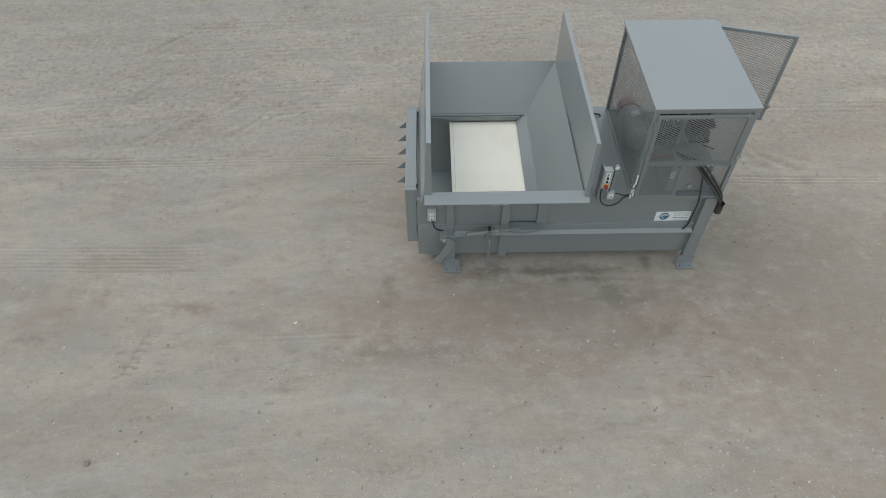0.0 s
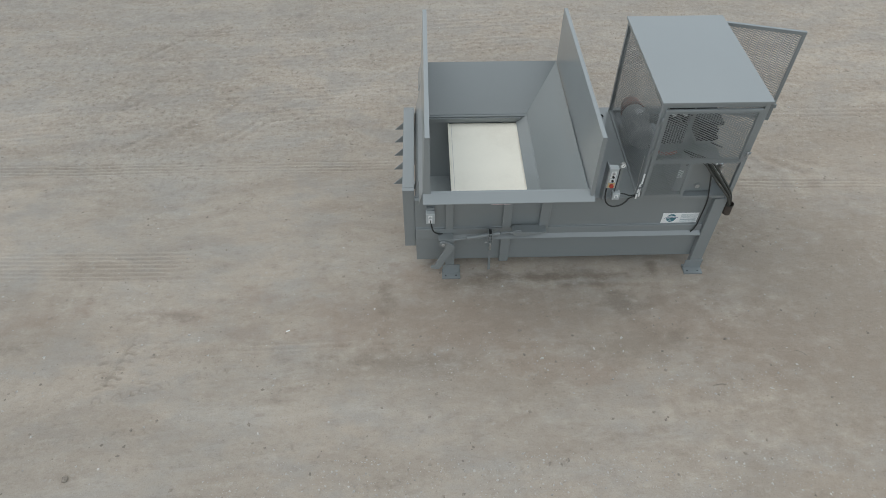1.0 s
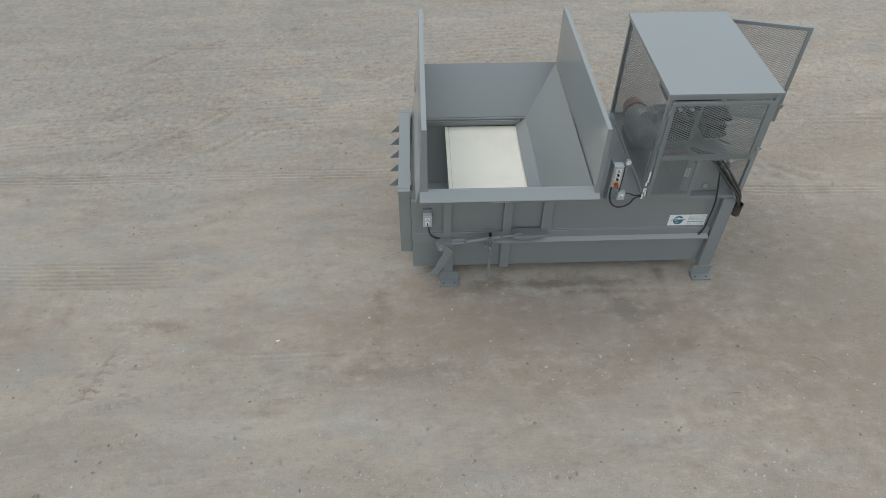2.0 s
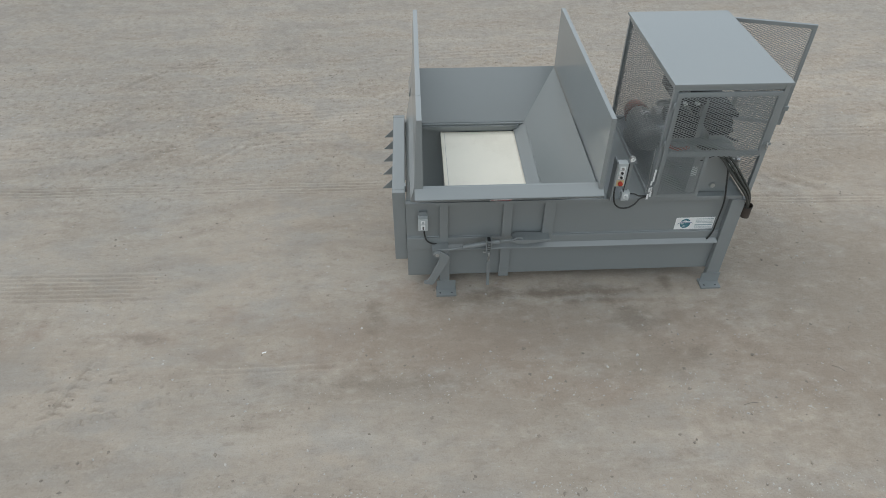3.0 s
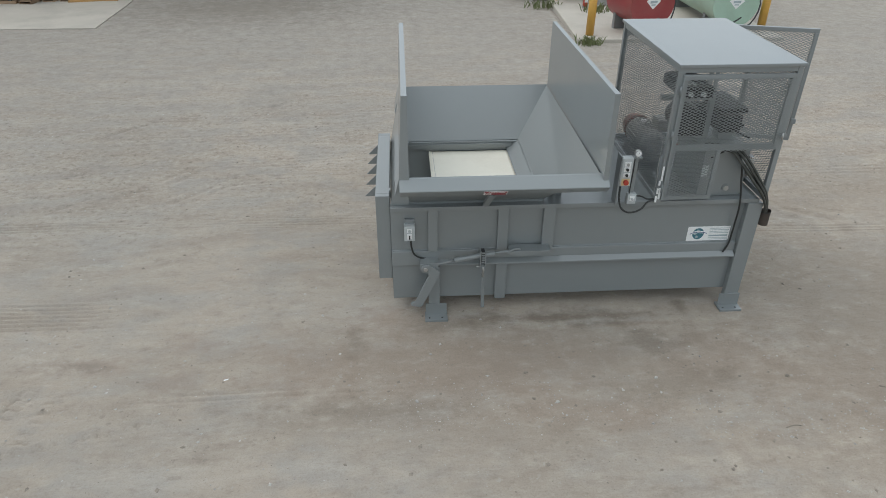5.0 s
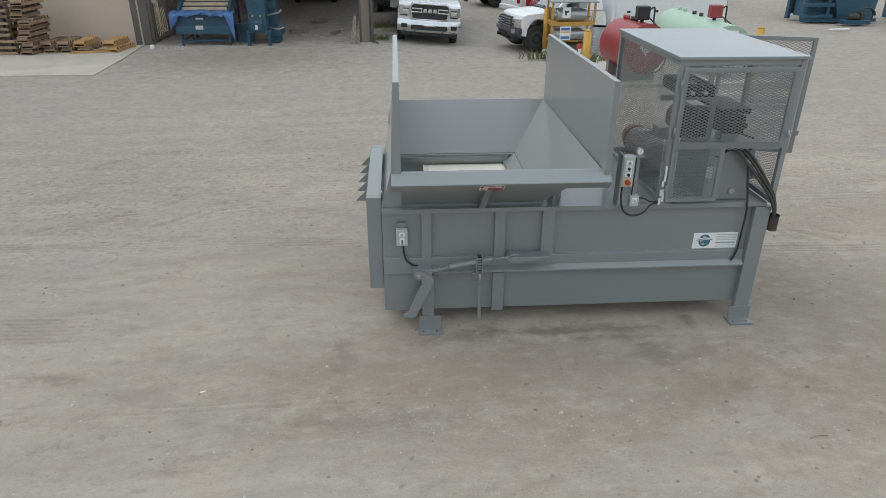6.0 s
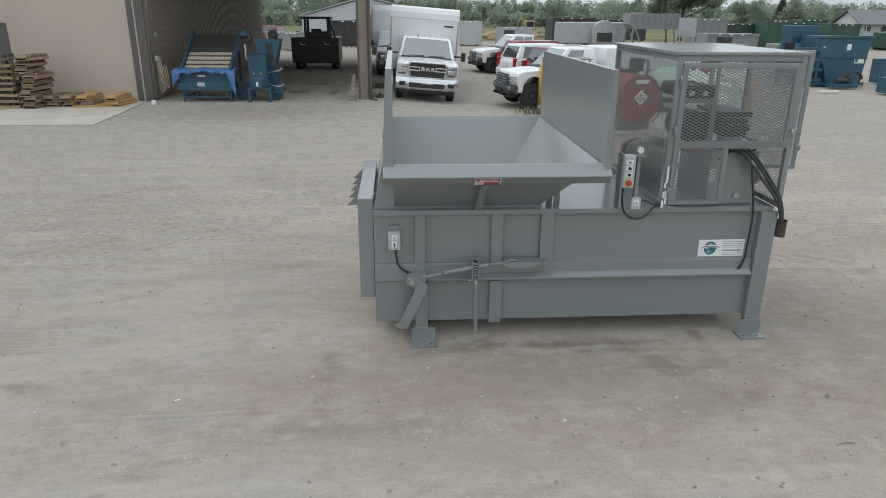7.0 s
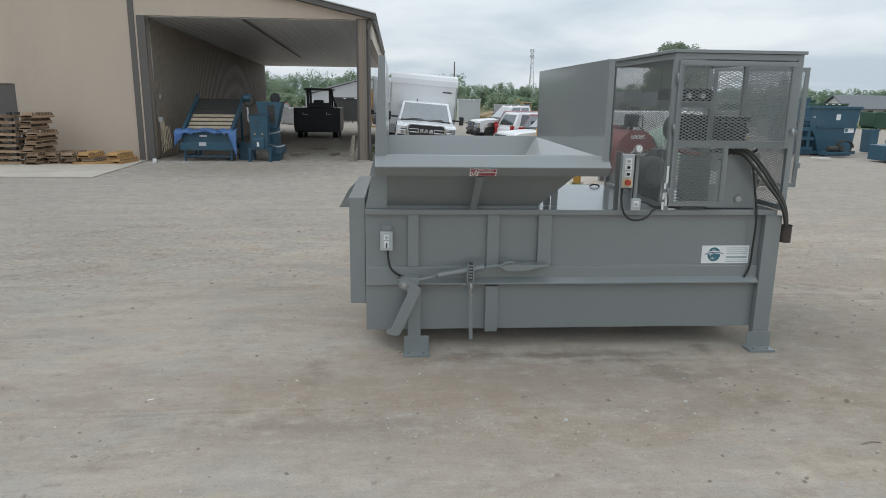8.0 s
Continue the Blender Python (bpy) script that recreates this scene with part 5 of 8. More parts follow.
def crib_beam(wood, dark, label, L=1.25, W=0.38, H=0.10):
    """A hollow timber beam along y, open at its near end, with wedge cleats on top."""
    e = thing("timber_crib", label, "timber crib", (0, 0, -50), group="timber cribs beside the shed")
    made("bottom_board", wood, e, box, -0.01, W + 0.012, 0.012, L, 0, 0.024, bev=0.004)
    made("top_board", wood, e, box, 0, W, 0, L, H - 0.024, H, bev=0.004)
    made("side_board", wood, e, box, 0, 0.026, 0.02, L, 0.024, H - 0.024)
    made("side_board", wood, e, box, W - 0.026, W, 0.02, L, 0.024, H - 0.024)
    # dark filling paints the shade inside the hollow beam
    made("core", dark, e, box, 0.028, W - 0.028, 0.22, L - 0.05, 0.026, H - 0.026)
    for k in range(7):
        y = 0.10 + k * (L - 0.2) / 6
        c = made("cleat", wood, e, prism, [(y - 0.062, H), (y + 0.062, H), (y + 0.010, H + 0.082), (y - 0.010, H + 0.082)], 0.02, W - 0.02, "x", bev=0.004)
        made("cleat_face", dark, c, prism, [(y - 0.044, H + 0.006), (y + 0.044, H + 0.006), (y, H + 0.070)], W - 0.0195, W - 0.016, "x")
    return e


crib_old = crib_beam(WOOD, BELT, "weathered brown timber crib beam with dark wedge cleats")
crib_new = crib_beam(FRESHWOOD, BELT, "fresh orange timber crib beam with dark wedge cleats")
rnd = random.Random(7)
for k in range(9):
    copy_thing(crib_old, pose(-11.50 + rnd.uniform(-0.13, 0.10), 22.62 + rnd.uniform(-0.05, 0.05), 0.03 + 0.184 * k, 0, rnd.uniform(-1.2, 1.2), -1 + rnd.uniform(-5, 5)))
for x, y, n, fresh in ((-11.02, 22.95, 2, 0), (-10.50, 22.95, 2, 0), (-9.98, 23.0, 1, 0), (-9.98, 23.0, 2, 1), (-9.08, 23.0, 2, 1)):
    for k in range(n):
        if x == -9.98 and n == 2 and k == 0:
            continue
        copy_thing(crib_new if fresh else crib_old, pose(x - 0.09 * k + rnd.uniform(-0.02, 0.02), y + rnd.uniform(-0.03, 0.03), 0.03 + 0.184 * k, 0, 0, -3 + rnd.uniform(-5, 5)))
crib_old.matrix_basis = pose(-15.2, 22.5, 0.03, 0, 0, 10)
crib_new.matrix_basis = pose(-15.25, 22.5, 0.214, 0, 0, 12)
plank = thing("timber_plank", "weathered brown plank spanning the stacked cribs", "plank", (0, 0, -50), group="planks in the crib stack")
made("board", WOOD, plank, box, -0.85, 0.85, -0.09, 0.09, 0, 0.085, bev=0.006)
made("spacer", BELT, plank, box, -0.80, -0.70, -0.08, 0.08, 0.085, 0.184)
made("spacer", BELT, plank, box, -0.10, 0.0, -0.08, 0.08, 0.085, 0.184)
made("spacer", BELT, plank, box, 0.62, 0.72, -0.08, 0.08, 0.085, 0.184)
for k in range(9):
    for y in (22.75, 23.35):
        if k or y > 23:
            copy_thing(plank, pose(-12.55 + rnd.uniform(-0.10, 0.08), y + rnd.uniform(-0.04, 0.04), 0.03 + 0.184 * k, 0, rnd.uniform(-0.8, 0.8), rnd.uniform(-3, 3)))
plank.matrix_basis = pose(-12.55, 22.75, 0.03, 0, 0, 2)
for dx, dy, a in ((-9.35, 23.35, 4), (-9.3, 24.15, -3), (-9.55, 22.95, 12)):
    e = made("loose_plank", FRESHWOOD, None, box, -0.62, 0.62, -0.05, 0.05, 0, 0.06, bev=0.004)
    e.matrix_world = pose(dx, dy, 0.03, 0, 0, a)
    tagged(e, "fresh orange plank lying on concrete", "plank", group="loose planks by the shed")


def conveyor():
    c = thing("conveyor", "blue inclined belt conveyor with wooden slats and draped blue tarpaulin", "conveyor", (-6.2, 25.1, 0))
    x0, x1 = -7.10, -5.36
    y0 = 24.45
    for x in (x0 + 0.03, x1 - 0.10):
        for y in (y0 + 0.02, y0 + 1.3):
            made("leg", MARINE, c, box, x, x + 0.07, y, y + 0.07, 0, 0.55, bev=0.004)
    made("cross_brace", MARINE, c, box, x0 + 0.1, x1 - 0.1, y0 + 0.03, y0 + 0.08, 0.14, 0.20)
    made("cross_brace", MARINE, c, box, x0 + 0.04, x0 + 0.09, y0 + 0.09, y0 + 1.3, 0.14, 0.20)
    made("cross_brace", MARINE, c, box, x1 - 0.09, x1 - 0.04, y0 + 0.09, y0 + 1.3, 0.14, 0.20)
    made("receiving_box", MARINE, c, prism, [(y0, 0.42), (y0 - 0.06, 0.46), (y0 - 0.06, 0.60), (y0 + 0.05, 0.66), (y0 + 0.05, 1.02), (y0 + 0.6, 1.05), (y0 + 0.9, 0.9), (y0 + 0.9, 0.42)], x0, x1, "x", bev=0.01)
    made("ledge", MARINE, c, box, x0 - 0.06, x1 + 0.06, y0 - 0.10, y0 - 0.06, 0.40, 0.66, bev=0.008)
    for (a, d) in ((0.86, 0.92), (0.55, 0.68)):
        made("plate_tag", SILVERTAG, c, box, -6.5, -6.25, y0 + 0.045 if a > 0.8 else y0 - 0.108, y0 + 0.049 if a > 0.8 else y0 - 0.102, a, d)
    # inclined frame
    ya, za, yb, zb = y0 + 0.1, 0.93, y0 + 2.25, 2.15
    for x in (x0 - 0.02, x1 - 0.06):
        made("side_rail", MARINE, c, prism, [(ya, za - 0.05), (ya, za + 0.20), (yb, zb + 0.20), (yb, zb - 0.10)], x, x + 0.08, "x", bev=0.006)
    made("belt", BELT, c, prism, [(ya, za), (ya, za + 0.02), (yb, zb + 0.02), (yb, zb)], x0 + 0.061, x1 - 0.061, "x")
    sl = (zb - za) / (yb - ya)
    for k in range(5):
        y = ya + 0.06 + 0.235 * k
        made("slat", PLANK, c, prism, [(y, za + 0.022 + sl * (y - ya)), (y, za + 0.05 + sl * (y - ya)), (y + 0.12, za + 0.05 + sl * (y + 0.12 - ya)), (y + 0.12, za + 0.022 + sl * (y + 0.12 - ya))], x0 + 0.09, x1 - 0.14, "x")
    made("belt_rib", BELT, c, prism, [(y0 + 1.45, za + 1.35 * sl), (y0 + 1.45, za + 1.35 * sl + 0.045), (y0 + 1.52, za + 1.42 * sl + 0.045), (y0 + 1.52, za + 1.42 * sl)], x0 + 0.07, x1 - 0.07, "x")
    for x in (x0 + 0.02, x1 - 0.10):
        made("rear_leg", MARINE, c, box, x, x + 0.08, y0 + 1.85, y0 + 1.95, 0, 1.85)
    m = made("drive_motor", MARINE, c, cyl, (x1 + 0.03, y0 + 2.0, 2.22), (x1 + 0.30, y0 + 2.0, 2.22), 0.14, n=18, bev=0.02)
    made("motor_cable", RUBBER, m, tube, [(x1 + 0.02, y0 + 1.95, 2.08), (x1 + 0.10, y0 + 1.9, 1.98), (x1 + 0.26, y0 + 1.85, 1.92), (x1 + 0.42, y0 + 1.85, 2.0), (x1 + 0.46, y0 + 1.85, 2.16), (x1 + 0.40, y0 + 1.9, 2.30)], 0.018, n=6)
    made("white_conduit", WHITE, m, tube, [(x1 + 0.20, y0 + 1.75, 1.86), (x1 + 0.23, y0 + 1.70, 1.7), (x1 + 0.22, y0 + 1.70, 1.5), (x1 + 0.25, y0 + 1.70, 1.32)], 0.035, n=8)
    # tarpaulin bunched over the receiving box
    r = np.random.RandomState(3)
    bm = bmesh.new()
    nu, nv = 44, 9
    grid = []
    for i in range(nu):
        u = i / (nu - 1)
        x = x0 - 0.22 + (x1 - x0 + 0.40) * u
        side = max(0, abs(u - 0.5) * 2 - 0.72) / 0.28
        drop = 0.03 + 0.02 * math.sin(u * 9) + 0.50 * side + (0.40 if u > 0.8 else 0) * side
        col = []
        for j in range(nv):
            v = j / (nv - 1)
            w = 0.035 * math.sin(u * 71 + 4 * math.sin(u * 11) + 2 * v) + 0.03 * math.sin(u * 29 + 5 * v + 1)
            yy = y0 + 0.32 - 0.42 * min(1, v * 2.4) + w * 0.6 - 0.05 * side
            zz = 1.12 + 0.025 * math.sin(u * 31 + 3 * math.sin(u * 7)) - drop * max(0, v - 0.35) / 0.65 - (0.1 * v) + 0.02 * r.uniform(-1, 1)
            col.append(bm.verts.new((x + 0.02 * r.uniform(-1, 1), yy, zz)))
        grid.append(col)
    for a, b in zip(grid, grid[1:]):
        for j in range(nv - 1):
            bm.faces.new((a[j], b[j], b[j + 1], a[j + 1]))
    t = part("tarpaulin", bm, TARP, c, "crumpled blue tarpaulin", smooth=True)
    md = t.modifiers.new("thickness", "SOLIDIFY")
    md.thickness = 0.012
    local(c)


conveyor()


def blue_feeder():
    c = thing("shredder", "blue upright industrial shredder on legs with hopper", "machine", (-4.5, 25.3, 0))
    x0, x1, y0 = -4.78, -4.06, 24.38
    for x in (x0 - 0.03, x1 - 0.04):
        made("leg", MARINE, c, box, x, x + 0.09, y0, y0 + 0.09, 0.012, 0.42, bev=0.004)
        made("leg", MARINE, c, box, x, x + 0.09, y0 + 0.7, y0 + 0.79, 0.012, 0.42, bev=0.004)
        made("foot", MARINE, c, box, x - 0.03, x + 0.12, y0 - 0.03, y0 + 0.12, 0, 0.012)
    made("base_rail", MARINE, c, box, x0 - 0.04, x1 + 0.06, y0 - 0.02, y0 + 0.8, 0.421, 0.50, bev=0.006)
    made("cabinet", MARINE, c, box, x0 + 0.06, x1 - 0.06, y0 + 0.04, y0 + 0.55, 0.501, 1.62, bev=0.01)
    made("top_cap", MARINE, c, box, x0 + 0.03, x1 - 0.03, y0 + 0.01, y0 + 0.58, 1.621, 1.65)
    made("discharge_spout", MARINE, c, prism, [(y0 + 0.04, 0.86), (y0 - 0.10, 0.78), (y0 - 0.10, 0.505), (y0 + 0.04, 0.505)], x0 + 0.16, x1 - 0.18, "x", bev=0.008)
    made("paper_tag", WHITE, c, box, -4.48, -4.40, y0 - 0.106, y0 - 0.101, 0.55, 0.70)
    for x in (-4.56, -4.30):
        made("knob", ORANGE, c, cyl, (x, y0 + 0.04, 0.98), (x, y0 + 0.02, 0.98), 0.025, n=12)
    bar = bmesh.new()
    for k in range(3):
        box(bar, -4.54 + 0.06 * k, -4.515 + 0.06 * k, y0 + 0.034, y0 + 0.0385, 1.33, 1.45)
    part("print_marks", bar, DARKINK, c)
    # rear hopper tower
    made("hopper", MARINE, c, prism, [(-4.62, 2.10), (-3.70, 2.10), (-3.93, 1.15), (-4.45, 1.15)], y0 + 0.8, y0 + 1.5, "y", bev=0.01)
    # a dark sheet on the face paints the shade of an opening
    made("hopper_opening", BELT, c, box, -4.22, -3.97, y0 + 0.79, y0 + 0.799, 1.35, 1.98)
    made("tower", MARINE, c, box, -4.5, -3.9, y0 + 0.85, y0 + 1.45, 0.5, 1.15)
    made("blower", BLACK, c, cyl, (-3.98, y0 + 1.0, 2.24), (-3.98, y0 + 1.3, 2.24), 0.17, n=18, bev=0.03)
    made("side_arm", STEEL, c, tube, [(-4.2, y0 + 0.4, 0.95), (-3.75, y0 + 0.3, 1.05), (-3.6, y0 + 0.3, 1.15)], 0.03, n=8, smooth=1)
    made("side_arm", STEEL, c, tube, [(-4.2, y0 + 0.4, 0.62), (-3.8, y0 + 0.2, 0.52), (-3.55, y0 + 0.2, 0.58)], 0.025, n=8, smooth=1)
    made("skid", MARINE, c, box, -4.2, -3.7, y0 + 0.4, y0 + 1.4, 0.25, 0.55, bev=0.01)
    made("skid_foot", MARINE, c, box, -4.15, -3.8, y0 + 0.5, y0 + 1.3, 0, 0.25)
    made("gearbox", MARINE, c, box, -5.28, -4.80, y0 + 0.7, y0 + 1.3, 0.0, 0.62, bev=0.02)
    local(c)


blue_feeder()


def forklift():
    c = thing("forklift", "large black forklift seen from behind in the shade", "forklift", (-4.15, 39.5, 0))
    x0, x1, y0 = -5.45, -2.9, 39.3
    made("counterweight", BLACK, c, prism, [(x0 + 0.05, 0.34), (x1 - 0.05, 0.34), (x1, 0.6), (x1, 1.68), (x0, 1.68), (x0, 0.6)], y0, y0 + 2.6, "y", bev=0.04)
    for x in (x0 + 0.15, x1 - 0.45):
        for y in (y0 + 0.6, y0 + 2.4):
            w = made("wheel", RUBBER, c, cyl, (x, y, 0.45), (x + 0.3, y, 0.45), 0.45, n=24, bev=0.05)
            made("rim", STEEL, w, cyl, (x - 0.004, y, 0.45), (x + 0.304, y, 0.45), 0.22, n=18)
    for x in (-4.78, -3.55):
        for y in (y0 + 0.55, y0 + 1.8):
            made("cab_post", BLACK, c, box, x, x + 0.13, y, y + 0.13, 1.68, 2.62)
    made("cab_roof", BLACK, c, box, -4.88, -3.32, y0 + 0.45, y0 + 2.0, 2.62, 2.74, bev=0.02)
    made("cab_wall", BLACK, c, box, -4.65, -3.55, y0 + 0.56, y0 + 0.60, 1.68, 1.95)
    made("seat", BLACK, c, box, -4.45, -3.9, y0 + 0.9, y0 + 1.3, 1.69, 2.1, bev=0.06)
    made("brace", BLACK, c, tube, [(-3.42, y0 + 0.5, 2.6), (-3.1, y0 + 0.3, 1.7)], 0.05, n=8, smooth=1)
    for x in (-4.95, -3.65):
        made("lamp_bracket", BOXGREY, c, box, x, x + 0.28, y0 - 0.01, y0 - 0.004, 1.30, 1.33)
        made("lamp_bracket", BOXGREY, c, box, x, x + 0.03, y0 - 0.012, y0 - 0.004, 1.33, 1.45)
    local(c)
    c.matrix_basis = pose(-3.92, 38.45, 0)


forklift()


def loose_boards():
    for k, (x, y, a, t) in enumerate(((-1.24, 24.45, 8, 12), (-1.14, 24.42, 3, 9), (-1.06, 24.48, 10, 14))):
        e = made("leaning_board", DUSTY, None, box, -0.045, 0.045, -0.012, 0.012, 0, 0.85 + 0.1 * (k % 3), bev=0.003)
        e.matrix_world = pose(x, y, 0.02, -t, a, 0)
        tagged(e, "weathered board leaning beside the shed post", "board", group="boards leaning by the post")
    e = made("white_jug", WHITE, None, cyl, (-7.85, 23.75, 0.0), (-7.85, 23.75, 0.15), 0.075, 0.07, n=16, bev=0.02)
    tagged(e, "small white plastic jug on the ground by the shed", "jug")
    for x, y, a in ((-3.4, 27.3, 20), (-2.0, 27.0, 70), (-3.0, 30.5, 10)):
        e = made("timber_block", DUSTY, None, box, -0.35, 0.35, -0.06, 0.06, 0, 0.12, bev=0.008)
        e.matrix_world = pose(x, y, 0.02, 0, 0, a)
        tagged(e, "short timber block lying on dirt", "timber", group="timber blocks under the roof")


loose_boards()

# ---- parked vehicles ----
GLASS = surf("dark_window_glass", (0.035, 0.042, 0.046), 0.04, var=0.1, bump=0.0, spec=1.0, coat=1.0)
# sky reflection is partly painted: a lighter grey base than GLASS
WINDSCREEN = surf("sky_grey_windscreen", (0.10, 0.117, 0.127), 0.06, var=0.25, scale=1.4, bump=0.0, spec=1.0, coat=1.0)
WINDSCREEN.node_tree.nodes["Principled BSDF"].inputs["IOR"].default_value = 1.85
LENS = surf("clear_lamp_lens", (0.55, 0.56, 0.57), 0.10, metal=0.55, var=0.35, scale=9, bump=0.0, spec=0.9, coat=1.0)
LAMPGLASS = surf("lamp_glass", (0.26, 0.27, 0.28), 0.12, var=0.1, scale=12, bump=0.0, spec=0.8)
REDLAMP = surf("red_lamp", (0.40, 0.02, 0.02), 0.2, var=0.1, bump=0.0)
MAROON = surf("maroon_car_paint", (0.20, 0.022, 0.035), 0.28, var=0.05, coat=0.4, bump=0.0)
SILVER = surf("silver_car_paint", (0.78, 0.79, 0.80), 0.25, metal=0.1, var=0.04, coat=0.3, coat_rough=0.15, bump=0.0)
PLASTIC = surf("dark_grey_plastic", (0.055, 0.057, 0.06), 0.55, var=0.1)
BOXWHITE = surf("white_fibreglass", (0.74, 0.75, 0.76), 0.35, var=0.03, scale=1.2, dirt=(0.55, 0.54, 0.52), dirt_amount=0.2)


def arch_profile(pts_front_top, length, sill, arches, r):
    """Side outline: the top edge as given, then back along the sill with half-round wheel openings."""
    pts = list(pts_front_top) + [(length, sill)]
    for y in sorted(arches, reverse=True):
        pts += [(y + r * math.cos(a), sill + r * math.sin(a) * 1.02) for a in np.linspace(0, math.pi, 9)]
    return pts


def frustum(bm, base, top, z0, z1):
    (ax0, ax1, ay0, ay1), (bx0, bx1, by0, by1) = base, top
    A = [(ax0, ay0, z0), (ax1, ay0, z0), (ax1, ay1, z0), (ax0, ay1, z0)]
    B = [(bx0, by0, z1), (bx1, by0, z1), (bx1, by1, z1), (bx0, by1, z1)]
    v, w = [bm.verts.new(p) for p in A], [bm.verts.new(p) for p in B]
    f = [bm.faces.new(v[::-1]), bm.faces.new(w)] + [bm.faces.new((v[i], v[(i + 1) % 4], w[(i + 1) % 4], w[i])) for i in range(4)]
    bmesh.ops.bevel(bm, geom=list({e for q in f for e in q.edges}), offset=0.05, segments=3, affect="EDGES", profile=0.5)
    return A, B


def window(name, parent, quad, s0, s1, t0, t1, out=0.012, glass=GLASS):
    """A pane on a sloping face: fractions s along its foot, t up it."""
    a, b, c, d = [Vector(q) for q in quad]
    def at(s, t):
        return (a.lerp(b, s)).lerp(d.lerp(c, s), t)
    n = (b - a).cross(d - a).normalized()
    q = [at(s0, t0), at(s1, t0), at(s1, t1), at(s0, t1)]
    return made(name, glass, parent, sheet, [p + n * out for p in q], 0.02)


def wheel_at(parent, x, y, r, w, side):
    t = made("wheel", RUBBER, parent, cyl, (x, y, r), (x + side * w, y, r), r, n=34, bev=0.04)
    rim = made("rim", PLASTIC, t, cyl, (x + side * (w - 0.05), y, r), (x + side * (w + 0.004), y, r), r * 0.60, r * 0.57, n=26)
    made("rim_dish", BLACK, rim, cyl, (x + side * (w - 0.04), y, r), (x + side * (w + 0.008), y, r), r * 0.53, r * 0.42, n=26)
    made("hub", PLASTIC, rim, cyl, (x + side * (w + 0.035), y, r), (x + side * w, y, r), r * 0.17, n=14)
    for k in range(8):
        a = math.pi * k / 4
        cy, cz = y + r * 0.34 * math.cos(a), r + r * 0.34 * math.sin(a)
        made("hand_hole", BLACK, rim, cyl, (x + side * (w + 0.006), cy, cz), (x + side * (w + 0.013), cy, cz), r * 0.075, n=8)


def bowed(bm, pts, W, nose_bow=0.20, crown=0.04, tumble=0.05, slices=9):
    """A side outline carried across the body; the nose is rounded in plan, the top crowned, the sides lean in."""
    top, low = max(p[1] for p in pts), min(p[1] for p in pts)
    rings = []
    for i in range(slices):
        q = -math.cos(math.pi * i / (slices - 1))
        ring = []
        for y, z in pts:
            up = (z - low) / (top - low)
            yy = y + nose_bow * abs(q) ** 3.5 * max(0.0, 1 - y / 0.9) if y < 0.9 else y
            zz = z - crown * q * q * max(0.0, up - 0.55) / 0.45
            ring.append(bm.verts.new((q * W * (1 - tumble * max(0.0, up - 0.35) ** 1.5), yy, zz)))
        rings.append(ring)
    n = len(pts)
    f = [bm.faces.new(rings[0]), bm.faces.new(rings[-1][::-1])]
    for a, b in zip(rings, rings[1:]):
        f += [bm.faces.new((a[k], b[k], b[(k + 1) % n], a[(k + 1) % n])) for k in range(n)]
    bmesh.ops.recalc_face_normals(bm, faces=f)


def bumper_bar(bm, W, z0, z1, y0, bow, depth):
    """A front bumper bowed in plan with rounded lips."""
    h = z1 - z0
    prof = [(0.0, z0 + 0.42 * h), (0.055, z0), (depth, z0), (depth, z1), (0.055, z1), (0.012, z0 + 0.70 * h)]
    rings = []
    for i in range(13):
        q = -1 + i / 6
        rings.append([bm.verts.new((q * W, y0 + bow * abs(q) ** 3 + y, z)) for y, z in prof])
    f = [bm.faces.new(rings[0]), bm.faces.new(rings[-1][::-1])]
    for a, b in zip(rings, rings[1:]):
        f += [bm.faces.new((a[k], b[k], b[(k + 1) % 6], a[(k + 1) % 6])) for k in range(6)]
    bmesh.ops.recalc_face_normals(bm, faces=f)


